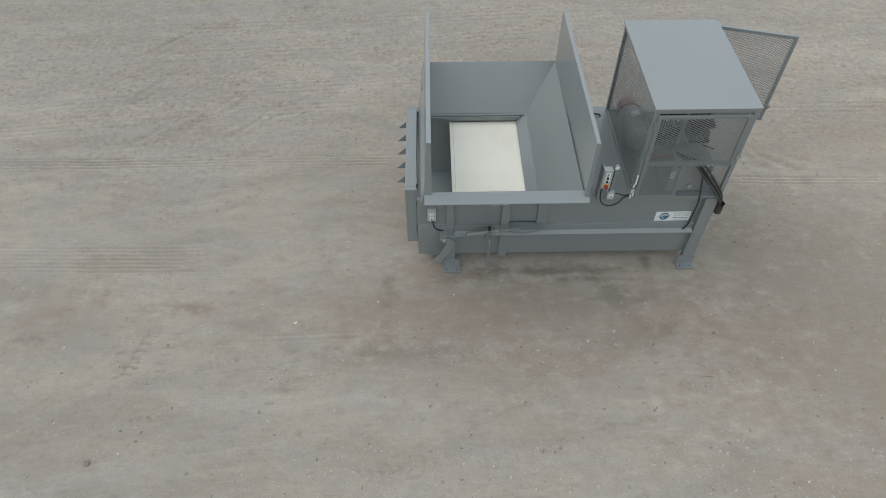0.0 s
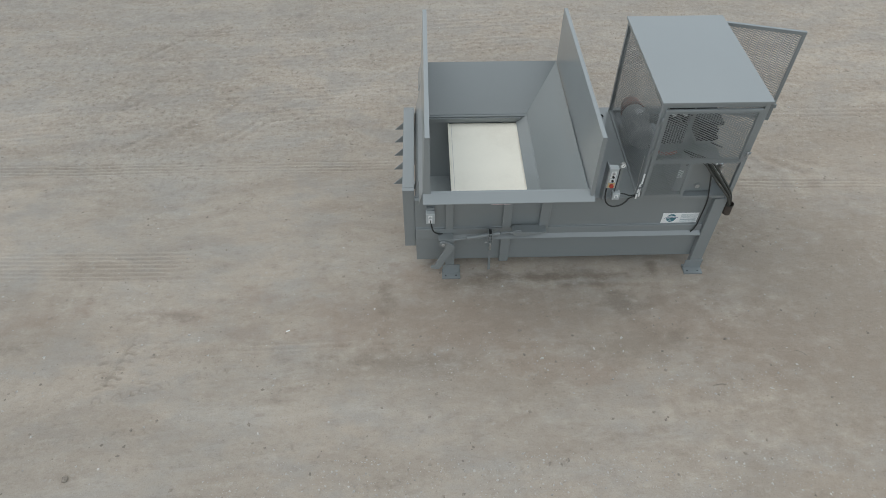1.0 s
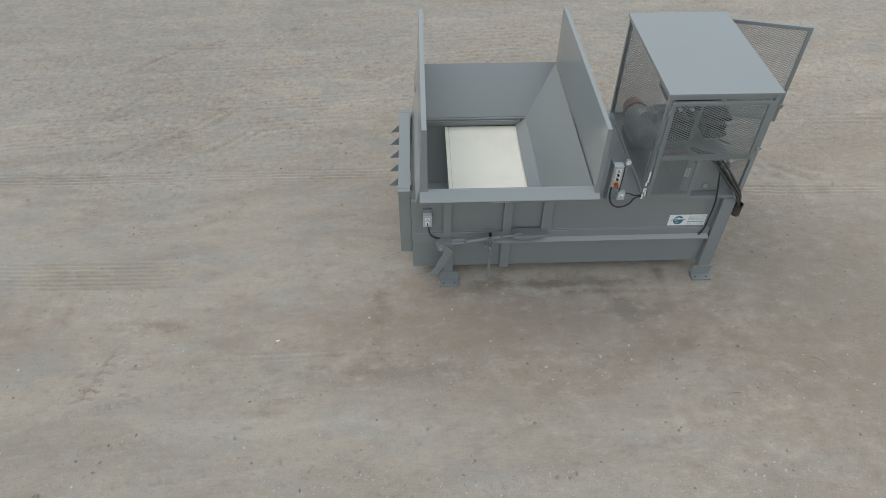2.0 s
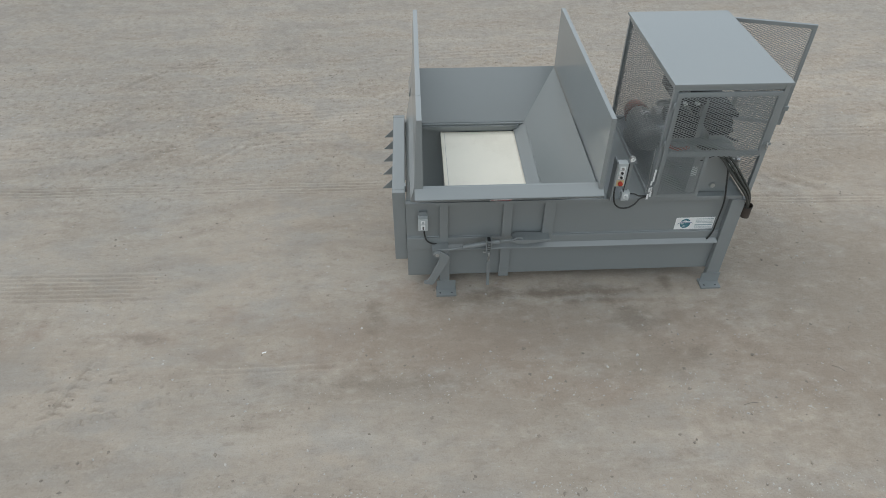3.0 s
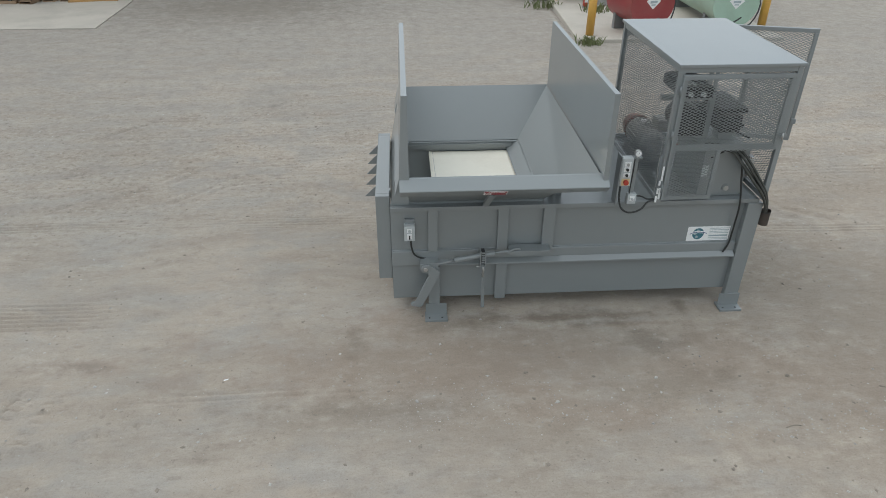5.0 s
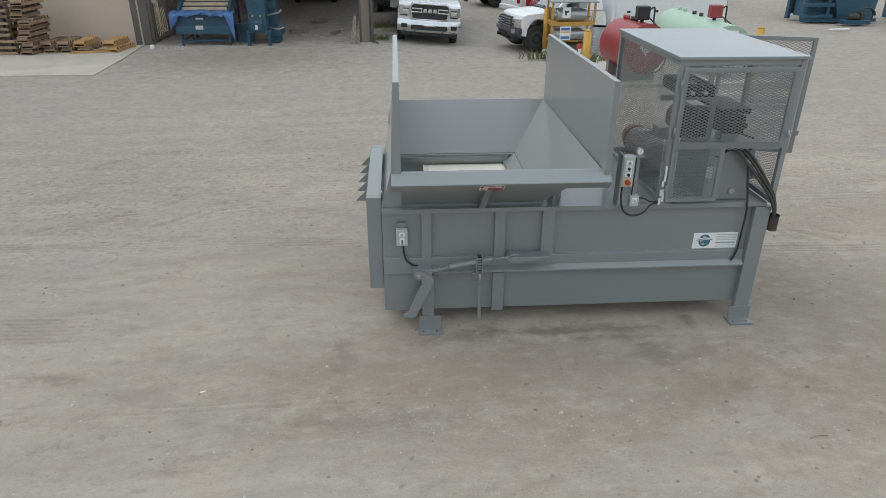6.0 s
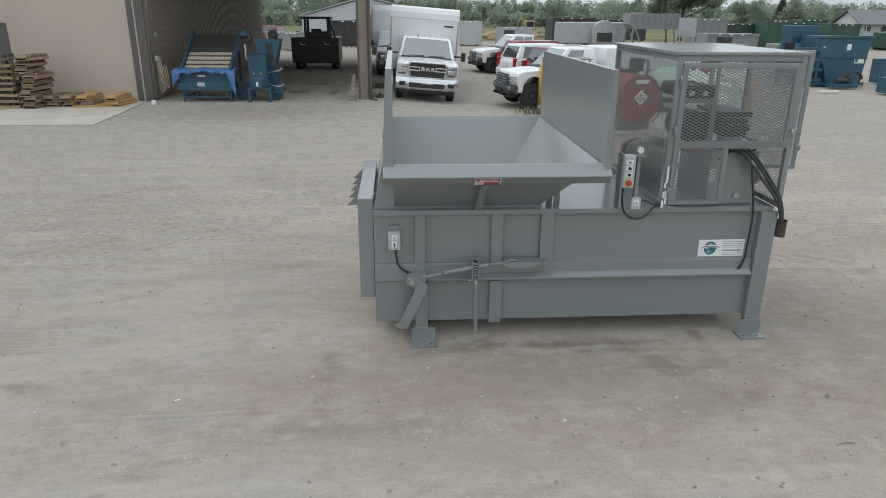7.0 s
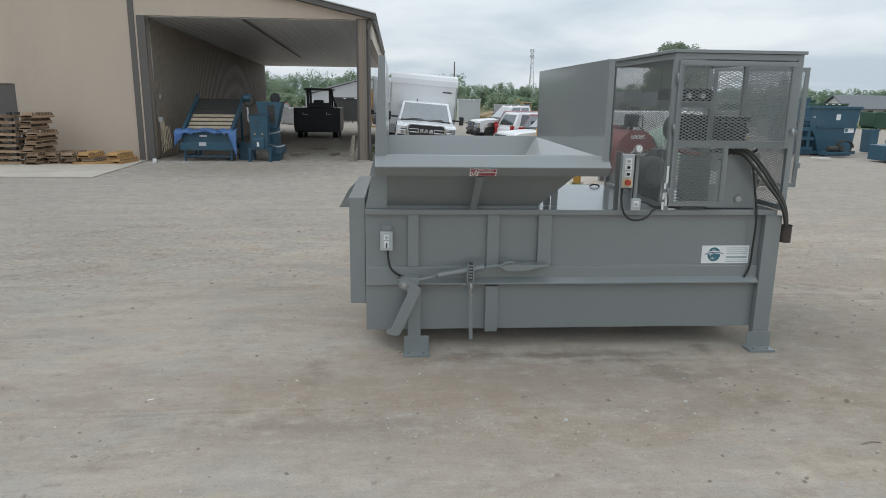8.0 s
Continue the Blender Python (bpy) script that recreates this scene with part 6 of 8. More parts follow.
def light_truck(name, label, paint, m, length=6.4, width=2.03, hood=1.28, roof=2.02, wheelbase=3.9, bumper=PLASTIC, cab_len=1.7, service_box=False, bed=True, chrome=False, fw=1.05, r=0.40):
    """A heavy pickup; its nose at y = 0 looks along -y."""
    v = thing(name, label, "truck", (0, 0, 0))
    W = width / 2
    low = 0.60 if chrome else 0.54
    nose = [(0.12, low), (0.07, low + 0.10), (0.05, hood - 0.40), (0.07, hood - 0.16), (0.13, hood - 0.07), (0.26, hood - 0.03), (0.6, hood), (1.1, hood + 0.04), (1.55, hood + 0.06), (1.9, hood + 0.06)]
    end = cab_len + 1.55
    tail = length if bed else end + 0.1
    top = nose + [(end, hood + 0.04), (tail, hood + 0.04 if bed else hood - 0.2)]
    made("body", paint, v, bowed, arch_profile(top, tail, low, [fw] + ([fw + wheelbase] if bed else []), r + 0.10), W, smooth=True)
    made("chassis", PLASTIC, v, box, -W + 0.28, W - 0.28, 0.3, length - 0.2, 0.40, 0.66)
    for s in (-1, 1):
        made("arch_lip", PLASTIC if chrome else paint, v, tube, [(s * (W + 0.004), fw + (r + 0.11) * math.cos(q), low + (r + 0.12) * math.sin(q)) for q in np.linspace(0.05, 3.09, 13)], 0.035 if chrome else 0.02, n=6, smooth=1)
    z0 = hood + 0.03
    A = [(-W + 0.05, 1.40, z0), (W - 0.05, 1.40, z0), (W - 0.05, end, z0), (-W + 0.05, end, z0)]
    B = [(-W + 0.21, 2.08, roof), (W - 0.21, 2.08, roof), (W - 0.21, end - 0.12, roof), (-W + 0.21, end - 0.12, roof)]
    cab = made("cab", paint, v, frustum, (-W + 0.05, W - 0.05, 1.40, end), (-W + 0.21, W - 0.21, 2.08, end - 0.12), z0, roof, smooth=True)
    ws = window("windscreen", cab, (A[0], A[1], B[1], B[0]), 0.055, 0.945, 0.05, 0.90, glass=WINDSCREEN)
    made("cowl", BLACK, cab, box, -W + 0.16, W - 0.16, 1.30, 1.42, hood + 0.03, hood + 0.075, bev=0.01)
    for sx in (-0.70, 0.06):
        made("wiper", BLACK, ws, tube, [(sx, 1.40, z0 + 0.06), (sx + 0.28, 1.42, z0 + 0.075), (sx + 0.60, 1.435, z0 + 0.085)], 0.012, n=6, smooth=1)
    bays = ((0.14, 0.50), (0.56, 0.90)) if cab_len > 1.6 else ((0.16, 0.62),)
    for a0, a1 in bays:
        for q, f0, f1 in (((A[1], A[2], B[2], B[1]), a0, a1), ((A[3], A[0], B[0], B[3]), 1 - a1, 1 - a0)):
            window("side_window", cab, q, f0, f1, 0.12, 0.88, glass=WINDSCREEN)
    for s in (-1, 1):
        for k in range(len(bays)):
            y = 1.75 + 0.95 * (k + 1)
            made("door_seam", BLACK, v, box, s * W - 0.004, s * W + 0.003, y, y + 0.012, low + 0.12, hood - 0.02)
            made("door_handle", PLASTIC, v, box, s * W - 0.01, s * W + 0.025, y - 0.22, y - 0.06, hood - 0.16, hood - 0.12, bev=0.008)
    if chrome:
        gz = hood - 0.58
        g = made("grille", CHROME, v, prism, [(-0.60, hood - 0.02), (0.60, hood - 0.02), (0.70, hood - 0.10), (0.70, hood - 0.24), (0.63, gz), (-0.63, gz), (-0.70, hood - 0.24), (-0.70, hood - 0.10)], -0.02, 0.10, "y", bev=0.025)
        made("grille_mesh", BLACK, g, prism, [(-0.57, hood - 0.075), (0.57, hood - 0.075), (0.645, hood - 0.14), (0.645, hood - 0.24), (0.585, gz + 0.045), (-0.585, gz + 0.045), (-0.645, hood - 0.24), (-0.645, hood - 0.14)], -0.030, -0.019, "y")
        for sx in (-1, 1):
            for za in (0.345, 0.235):
                made("grille_bar", CHROME, g, box, min(sx * 0.27, sx * 0.63), max(sx * 0.27, sx * 0.63), -0.052, -0.031, hood - za, hood - za + 0.042, bev=0.010)
            made("grille_bar", CHROME, g, box, min(sx * 0.27, sx * 0.305), max(sx * 0.27, sx * 0.305), -0.050, -0.032, hood - 0.345, hood - 0.195, bev=0.006)
        for x in (-0.17, 0.0, 0.17):
            made("grille_badge", CHROME, g, prism, [(x - 0.07, hood - 0.335), (x - 0.02, hood - 0.335), (x, hood - 0.29), (x + 0.02, hood - 0.335), (x + 0.07, hood - 0.335), (x + 0.055, hood - 0.205), (x - 0.055, hood - 0.205)], -0.055, -0.031, "y", bev=0.005)
        for k in range(5):
            made("grille_slat", PLASTIC, g, box, -0.57, 0.57, -0.036, -0.0305, gz + 0.075 + 0.036 * k, gz + 0.087 + 0.036 * k)
    else:
        g = made("grille", PLASTIC, v, box, -0.56, 0.56, 0.0, 0.10, hood - 0.52, hood - 0.13, bev=0.04)
        for k in range(4):
            z = hood - 0.47 + 0.082 * k
            made("grille_bar", STEEL, g, box, -0.51, 0.51, -0.014, 0.004, z, z + 0.030, bev=0.006)
        made("grille_badge", BLUEINK, g, cyl, (0, -0.02, hood - 0.31), (0, -0.004, hood - 0.31), 0.075, n=18, bev=0.006)
    for s in (-1, 1):
        xa, xb = (0.70, W - 0.03) if chrome else (0.60, W - 0.05)
        za, zb = (hood - 0.44, hood - 0.13) if chrome else (hood - 0.47, hood - 0.17)
        lo, hi = min(s * xa, s * xb), max(s * xa, s * xb)
        hl = made("headlight", LENS, v, prism, [(s * xa, 0.02), (s * (xa + 0.18), 0.035), (s * xb, 0.17), (s * xb, 0.36), (s * xa, 0.36)], za, zb, "z", bev=0.02)
        made("lamp_bezel", BLACK, hl, box, lo + 0.02, hi - 0.07, 0.03, 0.06, za - 0.035, za + 0.004, bev=0.006)
        made("reflector", CHROME, hl, box, s * (xa + 0.13) - 0.10, s * (xa + 0.13) + 0.10, 0.012, 0.05, za + 0.05, zb - 0.14, bev=0.015)
        made("lamp_shroud", PLASTIC, hl, box, s * (xa + 0.12) - 0.10, s * (xa + 0.12) + 0.10, 0.014, 0.05, zb - 0.12, zb - 0.085, bev=0.006)
        made("turn_lamp", ORANGE, hl, box, s * (xb - 0.015) - 0.035, s * (xb - 0.015) + 0.03, 0.20, 0.30, za + 0.03, za + (0.10 if chrome else 0.20), bev=0.01)
        out = 0.30 if chrome else 0.22
        mir = made("mirror", BLACK, v, box, s * (W + out) - 0.085, s * (W + out) + 0.085, 1.68, 1.80, hood + (-0.02 if chrome else 0.06), hood + 0.30, bev=0.03)
        made("mirror_arm", BLACK, mir, box, min(s * (W - 0.05), s * (W + out)), max(s * (W - 0.05), s * (W + out)), 1.71, 1.76, hood + 0.10, hood + 0.16, bev=0.01)
        wheel_at(v, s * (W - 0.28), fw, r, 0.26, s)
        wheel_at(v, s * (W - 0.28), fw + wheelbase, r, 0.26, s)
    za, zb = (0.44, hood - 0.585) if chrome else (0.50, 0.78)
    b = made("front_bumper", CHROME if chrome else bumper, v, bumper_bar, W + 0.01, za, zb, -0.10, 0.20, 0.14, smooth=True)
    if chrome:
        made("bumper_slot", BLACK, b, prism, [(-0.60, za + 0.08), (0.60, za + 0.08), (0.64, za + 0.13), (0.62, za + 0.24), (-0.62, za + 0.24), (-0.64, za + 0.13)], -0.112, -0.04, "y", bev=0.008)
        made("slot_bar", CHROME, b, box, -0.20, 0.20, -0.118, -0.10, za + 0.205, za + 0.25, bev=0.008)
        for k in range(3):
            made("slot_slat", PLASTIC, b, box, -0.58, 0.58, -0.118, -0.110, za + 0.11 + 0.035 * k, za + 0.122 + 0.035 * k)
    else:
        made("bumper_slot", BLACK, b, box, -0.36, 0.36, -0.112, -0.04, za + 0.05, za + 0.17, bev=0.01)
    made("valance", BLACK, b, box, -W + 0.14, W - 0.14, 0.0, 0.2, za - 0.13, za - 0.001, bev=0.02)
    for s in (-1, 1):
        made("fog_pocket" if chrome else "fog_lamp", BLACK if chrome else LAMPGLASS, b, box, s * (W - 0.23) - 0.11, s * (W - 0.23) + 0.11, -0.035, 0.05, za + 0.12, za + 0.26, bev=0.02)
        made("tow_hook", BLACK, b, box, s * 0.5 - 0.03, s * 0.5 + 0.03, -0.12, 0.1, za - 0.08, za - 0.01, bev=0.01)
    if service_box:
        bx = made("service_box", BOXWHITE, v, box, -W - 0.02, W + 0.02, end + 0.25, length + 0.9, 0.62, 1.98, bev=0.03)
        for k in range(3):
            for sx in (-1, 1):
                ya = end + 0.4 + 1.05 * k
                xa, xb = sorted((sx * (W + 0.021), sx * (W + 0.035)))
                d = made("box_door", BOXWHITE, bx, box, xa, xb, ya, ya + 0.95, 0.75, 1.85, bev=0.006)
                made("paddle_latch", BLACK, d, box, xa - 0.004, xb + 0.004, ya + 0.42, ya + 0.54, 1.20, 1.27)
    if chrome:
        for k in range(5):
            made("marker_lamp", WHITE, cab, box, -0.50 + 0.25 * k - 0.03, -0.50 + 0.25 * k + 0.03, 2.12, 2.22, roof - 0.005, roof + 0.03, bev=0.01)
        made("antenna_fin", BLACK, cab, prism, [(2.3, roof), (2.5, roof), (2.48, roof + 0.09)], -0.34, -0.31, "x")
    v.matrix_basis = m
    return v


def box_truck():
    v = light_truck("box_truck", "silver and white box truck with chrome grille parked on dirt", SILVER, pose(1.43, 24.25, -0.01, 0, 4.2, 0), length=8.2, width=2.18, hood=1.42, roof=2.16, wheelbase=4.6, bed=False, chrome=True, r=0.41)
    bx = bmesh.new()
    prism(bx, [(3.1, 0.85), (2.78, 1.2), (2.78, 2.82), (2.82, 3.00), (2.92, 3.12), (3.08, 3.18), (8.4, 3.21), (8.4, 0.85)], -1.38, 1.22, "x", bev=0.05)
    c = part("cargo_box", bx, BOXWHITE, v, "white cargo box")
    for x in (-1.365, 1.205):
        made("box_corner", STEEL, c, box, x - 0.03, x + 0.03, 2.762, 2.84, 1.1, 2.80, bev=0.012)
    made("roof_cap", BOXWHITE, c, prism, [(2.755, 2.80), (2.795, 3.01), (2.90, 3.16), (3.075, 3.225), (3.3, 3.23), (3.3, 3.10), (3.1, 3.08), (2.85, 2.80)], -1.395, 1.235, "x", bev=0.006)
    made("box_mark", DARKINK, c, box, 0.66, 1.02, 2.764, 2.776, 2.56, 2.61)
    made("step_board", PLASTIC, v, box, -1.12, 1.12, 1.75, 3.0, 0.40, 0.46, bev=0.01)
    return v


box_truck()
w2 = light_truck("box_truck", "white box truck parked behind the silver one", WPAINT, pose(0.5, 33.5, 0.0, 0, 1.0, 2), length=8.0, bed=False, hood=1.35, roof=2.1, wheelbase=4.5)
made("cargo_box", BOXWHITE, w2, prism, [(3.1, 0.85), (2.8, 1.2), (2.8, 3.1), (3.0, 3.3), (8.2, 3.35), (8.2, 0.85)], -1.22, 1.22, "x", bev=0.06)
light_truck("service_truck", "white service truck with utility box and grey bumper", WPAINT, pose(4.07, 23.75, -0.05, 0, 0, -80), length=6.9, cab_len=1.6, service_box=True, bed=False, wheelbase=3.9, hood=1.26, roof=1.98, fw=0.78, r=0.43)
light_truck("pickup_truck", "white heavy pickup truck with grey bumper", WPAINT, pose(4.55, 37.25, -0.02, 0, 0, -80), fw=0.85, r=0.42, length=6.2, cab_len=1.7, wheelbase=3.6, hood=1.22, roof=1.93)


def suv(label, paint, m):
    """A family car seen from its tail; the tail at y = 0 looks along -y."""
    v = thing("parked_car", label, "car", (0, 0, 0), group="cars parked in a row")
    top = [(0.06, 0.45), (0.02, 0.60), (0.06, 0.95), (0.16, 1.05), (3.5, 1.05), (3.7, 1.0), (4.55, 0.88), (4.72, 0.70), (4.72, 0.40)]
    made("body", paint, v, prism, arch_profile(top, 4.72, 0.32, [0.95, 3.75], 0.37), -0.92, 0.92, "x", bev=0.06)
    A = [(-0.88, 0.10, 1.0), (0.88, 0.10, 1.0), (0.88, 3.75, 1.0), (-0.88, 3.75, 1.0)]
    B = [(-0.70, 0.45, 1.68), (0.70, 0.45, 1.68), (0.70, 2.65, 1.68), (-0.70, 2.65, 1.68)]
    c = made("cabin", paint, v, frustum, (-0.88, 0.88, 0.10, 3.75), (-0.70, 0.70, 0.45, 2.65), 1.0, 1.68)
    window("rear_window", c, (A[0], A[1], B[1], B[0]), 0.10, 0.90, 0.15, 0.85)
    window("windscreen", c, (A[2], A[3], B[3], B[2]), 0.06, 0.94, 0.12, 0.92)
    for s0, s1 in ((0.08, 0.30), (0.34, 0.58), (0.62, 0.80)):
        window("side_window", c, (A[1], A[2], B[2], B[1]), s0, s1, 0.15, 0.85)
        window("side_window", c, (A[3], A[0], B[0], B[3]), 1 - s1, 1 - s0, 0.15, 0.85)
    for s in (-1, 1):
        made("tail_light", REDLAMP, v, box, s * 0.80 - 0.10, s * 0.80 + 0.10, -0.01, 0.14, 0.72, 1.10, bev=0.03)
        for y in (0.95, 3.75):
            wheel_at(v, s * 0.70, y, 0.335, 0.21, s)
    made("rear_bumper", paint, v, box, -0.92, 0.92, -0.06, 0.12, 0.36, 0.60, bev=0.05)
    made("number_plate", WHITE, v, box, -0.16, 0.16, 0.005, 0.02, 0.72, 0.84)
    v.matrix_basis = m
    return v


suv("white family car with dark rear window", WPAINT, pose(5.45, 31.6, 0, 0, 0, -72))
suv("maroon family car with sloping rear window", MAROON, pose(6.1, 28.9, 0, 0, 0, -74))
suv("dark red estate car", MAROON, pose(5.95, 35.3, 0, 0, 0, -74))

# ---- fuel pad beside the vehicles ----
YELLOW = surf("ochre_yellow_paint", (0.55, 0.31, 0.06), 0.5, var=0.12, scale=4, dirt=(0.3, 0.2, 0.1), dirt_amount=0.4)
TANKRED = surf("tank_red", (0.29, 0.045, 0.048), 0.38, var=0.12, scale=1.5, dirt=(0.30, 0.12, 0.10), dirt_amount=0.4)
TANKGREEN = surf("tank_mint_green", (0.36, 0.50, 0.40), 0.45, var=0.1, scale=1.5, dirt=(0.30, 0.36, 0.28), dirt_amount=0.5)
GALV = surf("galvanised_steel", (0.42, 0.43, 0.44), 0.42, metal=0.6, var=0.15, scale=4)
DKGREEN = surf("dark_green_container", (0.035, 0.085, 0.06), 0.55, var=0.2, scale=1.0, dirt=(0.09, 0.09, 0.07), dirt_amount=0.4)
CONTGREY = surf("grey_container", (0.215, 0.225, 0.225), 0.55, var=0.1, scale=1.0, dirt=(0.22, 0.19, 0.16), dirt_amount=0.3)
DARKCONT = surf("dark_container", (0.05, 0.048, 0.046), 0.6, var=0.2, scale=1.0)
LEAF_W = surf("weed_green", (0.17, 0.195, 0.09), 0.8, var=0.3, scale=8, spec=0.2)


def fuel_pad():
    bm = bmesh.new()
    prism(bm, [(4.86, 17.20), (10.32, 17.20), (10.32, 25.0), (5.75, 25.0), (5.12, 22.4)], -0.12, 0.10, "z", bev=0.02)
    tagged(part("kerb", bm, CONCRETE), "worn pale concrete kerb pad under fuel tanks", "kerb", kind="structure")
    post = thing("bollard", "ochre yellow steel bollard on concrete pad", "bollard", (5.27, 17.66, 0.10), group="bollards round the fuel pad")
    made("tube", YELLOW, post, cyl, (0, 0, 0), (0, 0, 1.25), 0.105, n=20)
    made("cap", YELLOW, post, cyl, (0, 0, 1.25), (0, 0, 1.30), 0.105, 0.05, n=20)
    for x, y in ((10.08, 18.05), (5.30, 22.85)):
        copy_thing(post, pose(x, y, 0.10))


fuel_pad()


def fuel_tank(label, paint, face, back, r, mark):
    """A lying steel tank on saddles; its domed face at face, its axis running to back."""
    f, b = Vector(face), Vector(back)
    d = (b - f).normalized()
    v = thing("fuel_tank", label, "tank", (f.x, f.y, 0), group="fuel tanks on the pad")
    made("shell", paint, v, cyl, f, b, r, n=48, bev=0.05)
    side = Vector((d.y, -d.x, 0))
    for t in (0.2, 0.8):
        p = f.lerp(b, t)
        bm = bmesh.new()
        box(bm, -r * 0.75, r * 0.75, -0.06, 0.06, 0.10, f.z - r * 0.55, 0.0, Matrix.Translation((p.x, p.y, 0)) @ Matrix.Rotation(math.atan2(side.y, side.x), 4, "Z"))
        part("saddle", bm, CONTGREY, v)
    top = f.lerp(b, 0.28) + Vector((0, 0, r))
    pump = made("transfer_pump", mark, v, box, top.x - 0.16, top.x + 0.16, top.y - 0.14, top.y + 0.14, top.z + 0.06, top.z + 0.40, bev=0.03)
    made("pump_pipe", BLACK, pump, cyl, top - Vector((0, 0, 0.1)), top + Vector((0, 0, 0.1)), 0.05, n=12)
    made("pump_handle", BLACK, pump, tube, [(top.x + 0.18, top.y, top.z + 0.3), (top.x + 0.30, top.y, top.z + 0.35), (top.x + 0.32, top.y, top.z + 0.02), (top.x + 0.30, top.y - 0.3, top.z - 0.4)], 0.022, n=8)
    for t in (0.5, 0.62, 0.8, 0.9):
        p = f.lerp(b, t) + Vector((0, 0, r))
        made("fitting", paint if t > 0.7 else BLACK, v, cyl, p - Vector((0, 0, 0.05)), p + Vector((0, 0, 0.09)), 0.06, n=14)
    # hazard diamond on the domed face
    n = -d
    u = side
    c = f + n * 0.012 + Vector((0, 0, 0.05))
    k = 0.20
    q = [c - u * k, c - Vector((0, 0, k)), c + u * k, c + Vector((0, 0, k))]
    tag = made("hazard_diamond", WHITE, v, sheet, q if (q[1] - q[0]).cross(q[2] - q[0]).dot(n) > 0 else q[::-1], 0.006)
    bars = bmesh.new()
    for z, h in ((-0.02, 0.06), (0.07, 0.03), (-0.09, 0.03)):
        hw = (k - abs(z)) * 0.55
        a = [c + n * 0.004 + u * sx * hw + Vector((0, 0, z + sz * h / 2)) for sx, sz in ((-1, -1), (1, -1), (1, 1), (-1, 1))]
        sheet(bars, a if (a[1] - a[0]).cross(a[2] - a[0]).dot(n) > 0 else a[::-1], 0.002)
    part("diamond_marks", bars, GREYINK, tag)
    lb = f + n * 0.012 + Vector((0, 0, r * 0.72))
    a = [lb + u * sx * 0.2 + Vector((0, 0, sz * 0.05)) for sx, sz in ((-1, -1), (1, -1), (1, 1), (-1, 1))]
    made("tank_label", WHITE, v, sheet, a if (a[1] - a[0]).cross(a[2] - a[0]).dot(n) > 0 else a[::-1], 0.004)
    hz = f.lerp(b, 0.1)
    made("fuel_hose", RUBBER, v, tube, [top + Vector((0.2, 0, 0.1)), f + n * 0.15 + u * 0.5 + Vector((0, 0, 0.2)), f + n * 0.25 + u * 0.35 - Vector((0, 0, r - 0.15)), f + n * 0.3 - u * 0.2 - Vector((0, 0, r - 0.12)), f + n * 0.2 + u * 0.1 - Vector((0, 0, r - 0.3))], 0.02, n=8)
    local(v)


fuel_tank("red steel fuel tank with pump on concrete saddles", TANKRED, (6.78, 17.45, 0.93), (6.50, 18.75, 0.93), 0.63, BLACK)
fuel_tank("mint green steel fuel tank with red pump", TANKGREEN, (9.12, 17.75, 0.85), (9.15, 21.8, 0.85), 0.62, TANKRED)


def cylinder_rack():
    v = thing("storage_rack", "ochre yellow steel rack holding gas cylinders", "rack", (5.6, 22.4, 0.1))
    x0, x1, y0, y1 = 5.28, 6.70, 22.05, 22.85
    for x in (x0, x1 - 0.06):
        for y in (y0, y1 - 0.06):
            made("upright", YELLOW, v, box, x, x + 0.06, y, y + 0.06, 0.10, 1.62)
    for z in (0.42, 0.93, 0.99):
        made("shelf", YELLOW, v, box, x0, x1, y0 + 0.062, y1 - 0.062, z, z + 0.04)
    made("shelf_edge", YELLOW, v, box, x0 + 0.06, x1 - 0.06, y0, y0 + 0.05, 0.92, 1.03)
    made("roof_sheet", CONTGREY, v, prism, [(y0 - 0.1, 1.625), (y1, 1.64), (y1, 1.67), (y0 - 0.1, 1.655)], x0 - 0.05, x1 + 0.05, "x")
    made("notice", WHITE, v, box, 5.62, 5.88, y0 - 0.012, y0 - 0.002, 1.16, 1.48)
    made("notice_mark", DARKINK, v, prism, [(5.67, 1.38), (5.83, 1.38), (5.80, 1.31), (5.76, 1.31), (5.75, 1.22), (5.72, 1.22)], y0 - 0.016, y0 - 0.013)
    made("notice", WHITE, v, box, 5.58, 5.93, y0 - 0.012, y0 - 0.002, 0.48, 0.90)
    made("notice_band", TARP, v, box, 5.61, 5.90, y0 - 0.016, y0 - 0.013, 0.78, 0.86)
    made("notice_band", ORANGE, v, box, 5.61, 5.90, y0 - 0.016, y0 - 0.013, 0.70, 0.75)
    made("notice_band", TARP, v, box, 5.61, 5.90, y0 - 0.016, y0 - 0.013, 0.52, 0.60)
    local(v)
    for z in (1.45, 0.75):
        for k in range(3 if z < 1 else 2):
            r = 0.19 if z > 1 else 0.16
            y = 22.23 + 0.33 * k if z < 1 else 22.28 + 0.40 * k
            zc = (1.031 if z > 1 else 0.461) + r
            g = thing("gas_cylinder", "grey gas cylinder lying on rack shelf", "gas cylinder", (5.95, y, zc), group="gas cylinders on the rack")
            made("shell", GALV, g, cyl, (-0.48, 0, 0), (0.48, 0, 0), r, n=24, bev=0.06)
            made("collar", GALV, g, cyl, (-0.56, 0, 0), (-0.47, 0, 0), r * 0.55, n=18, caps=False)


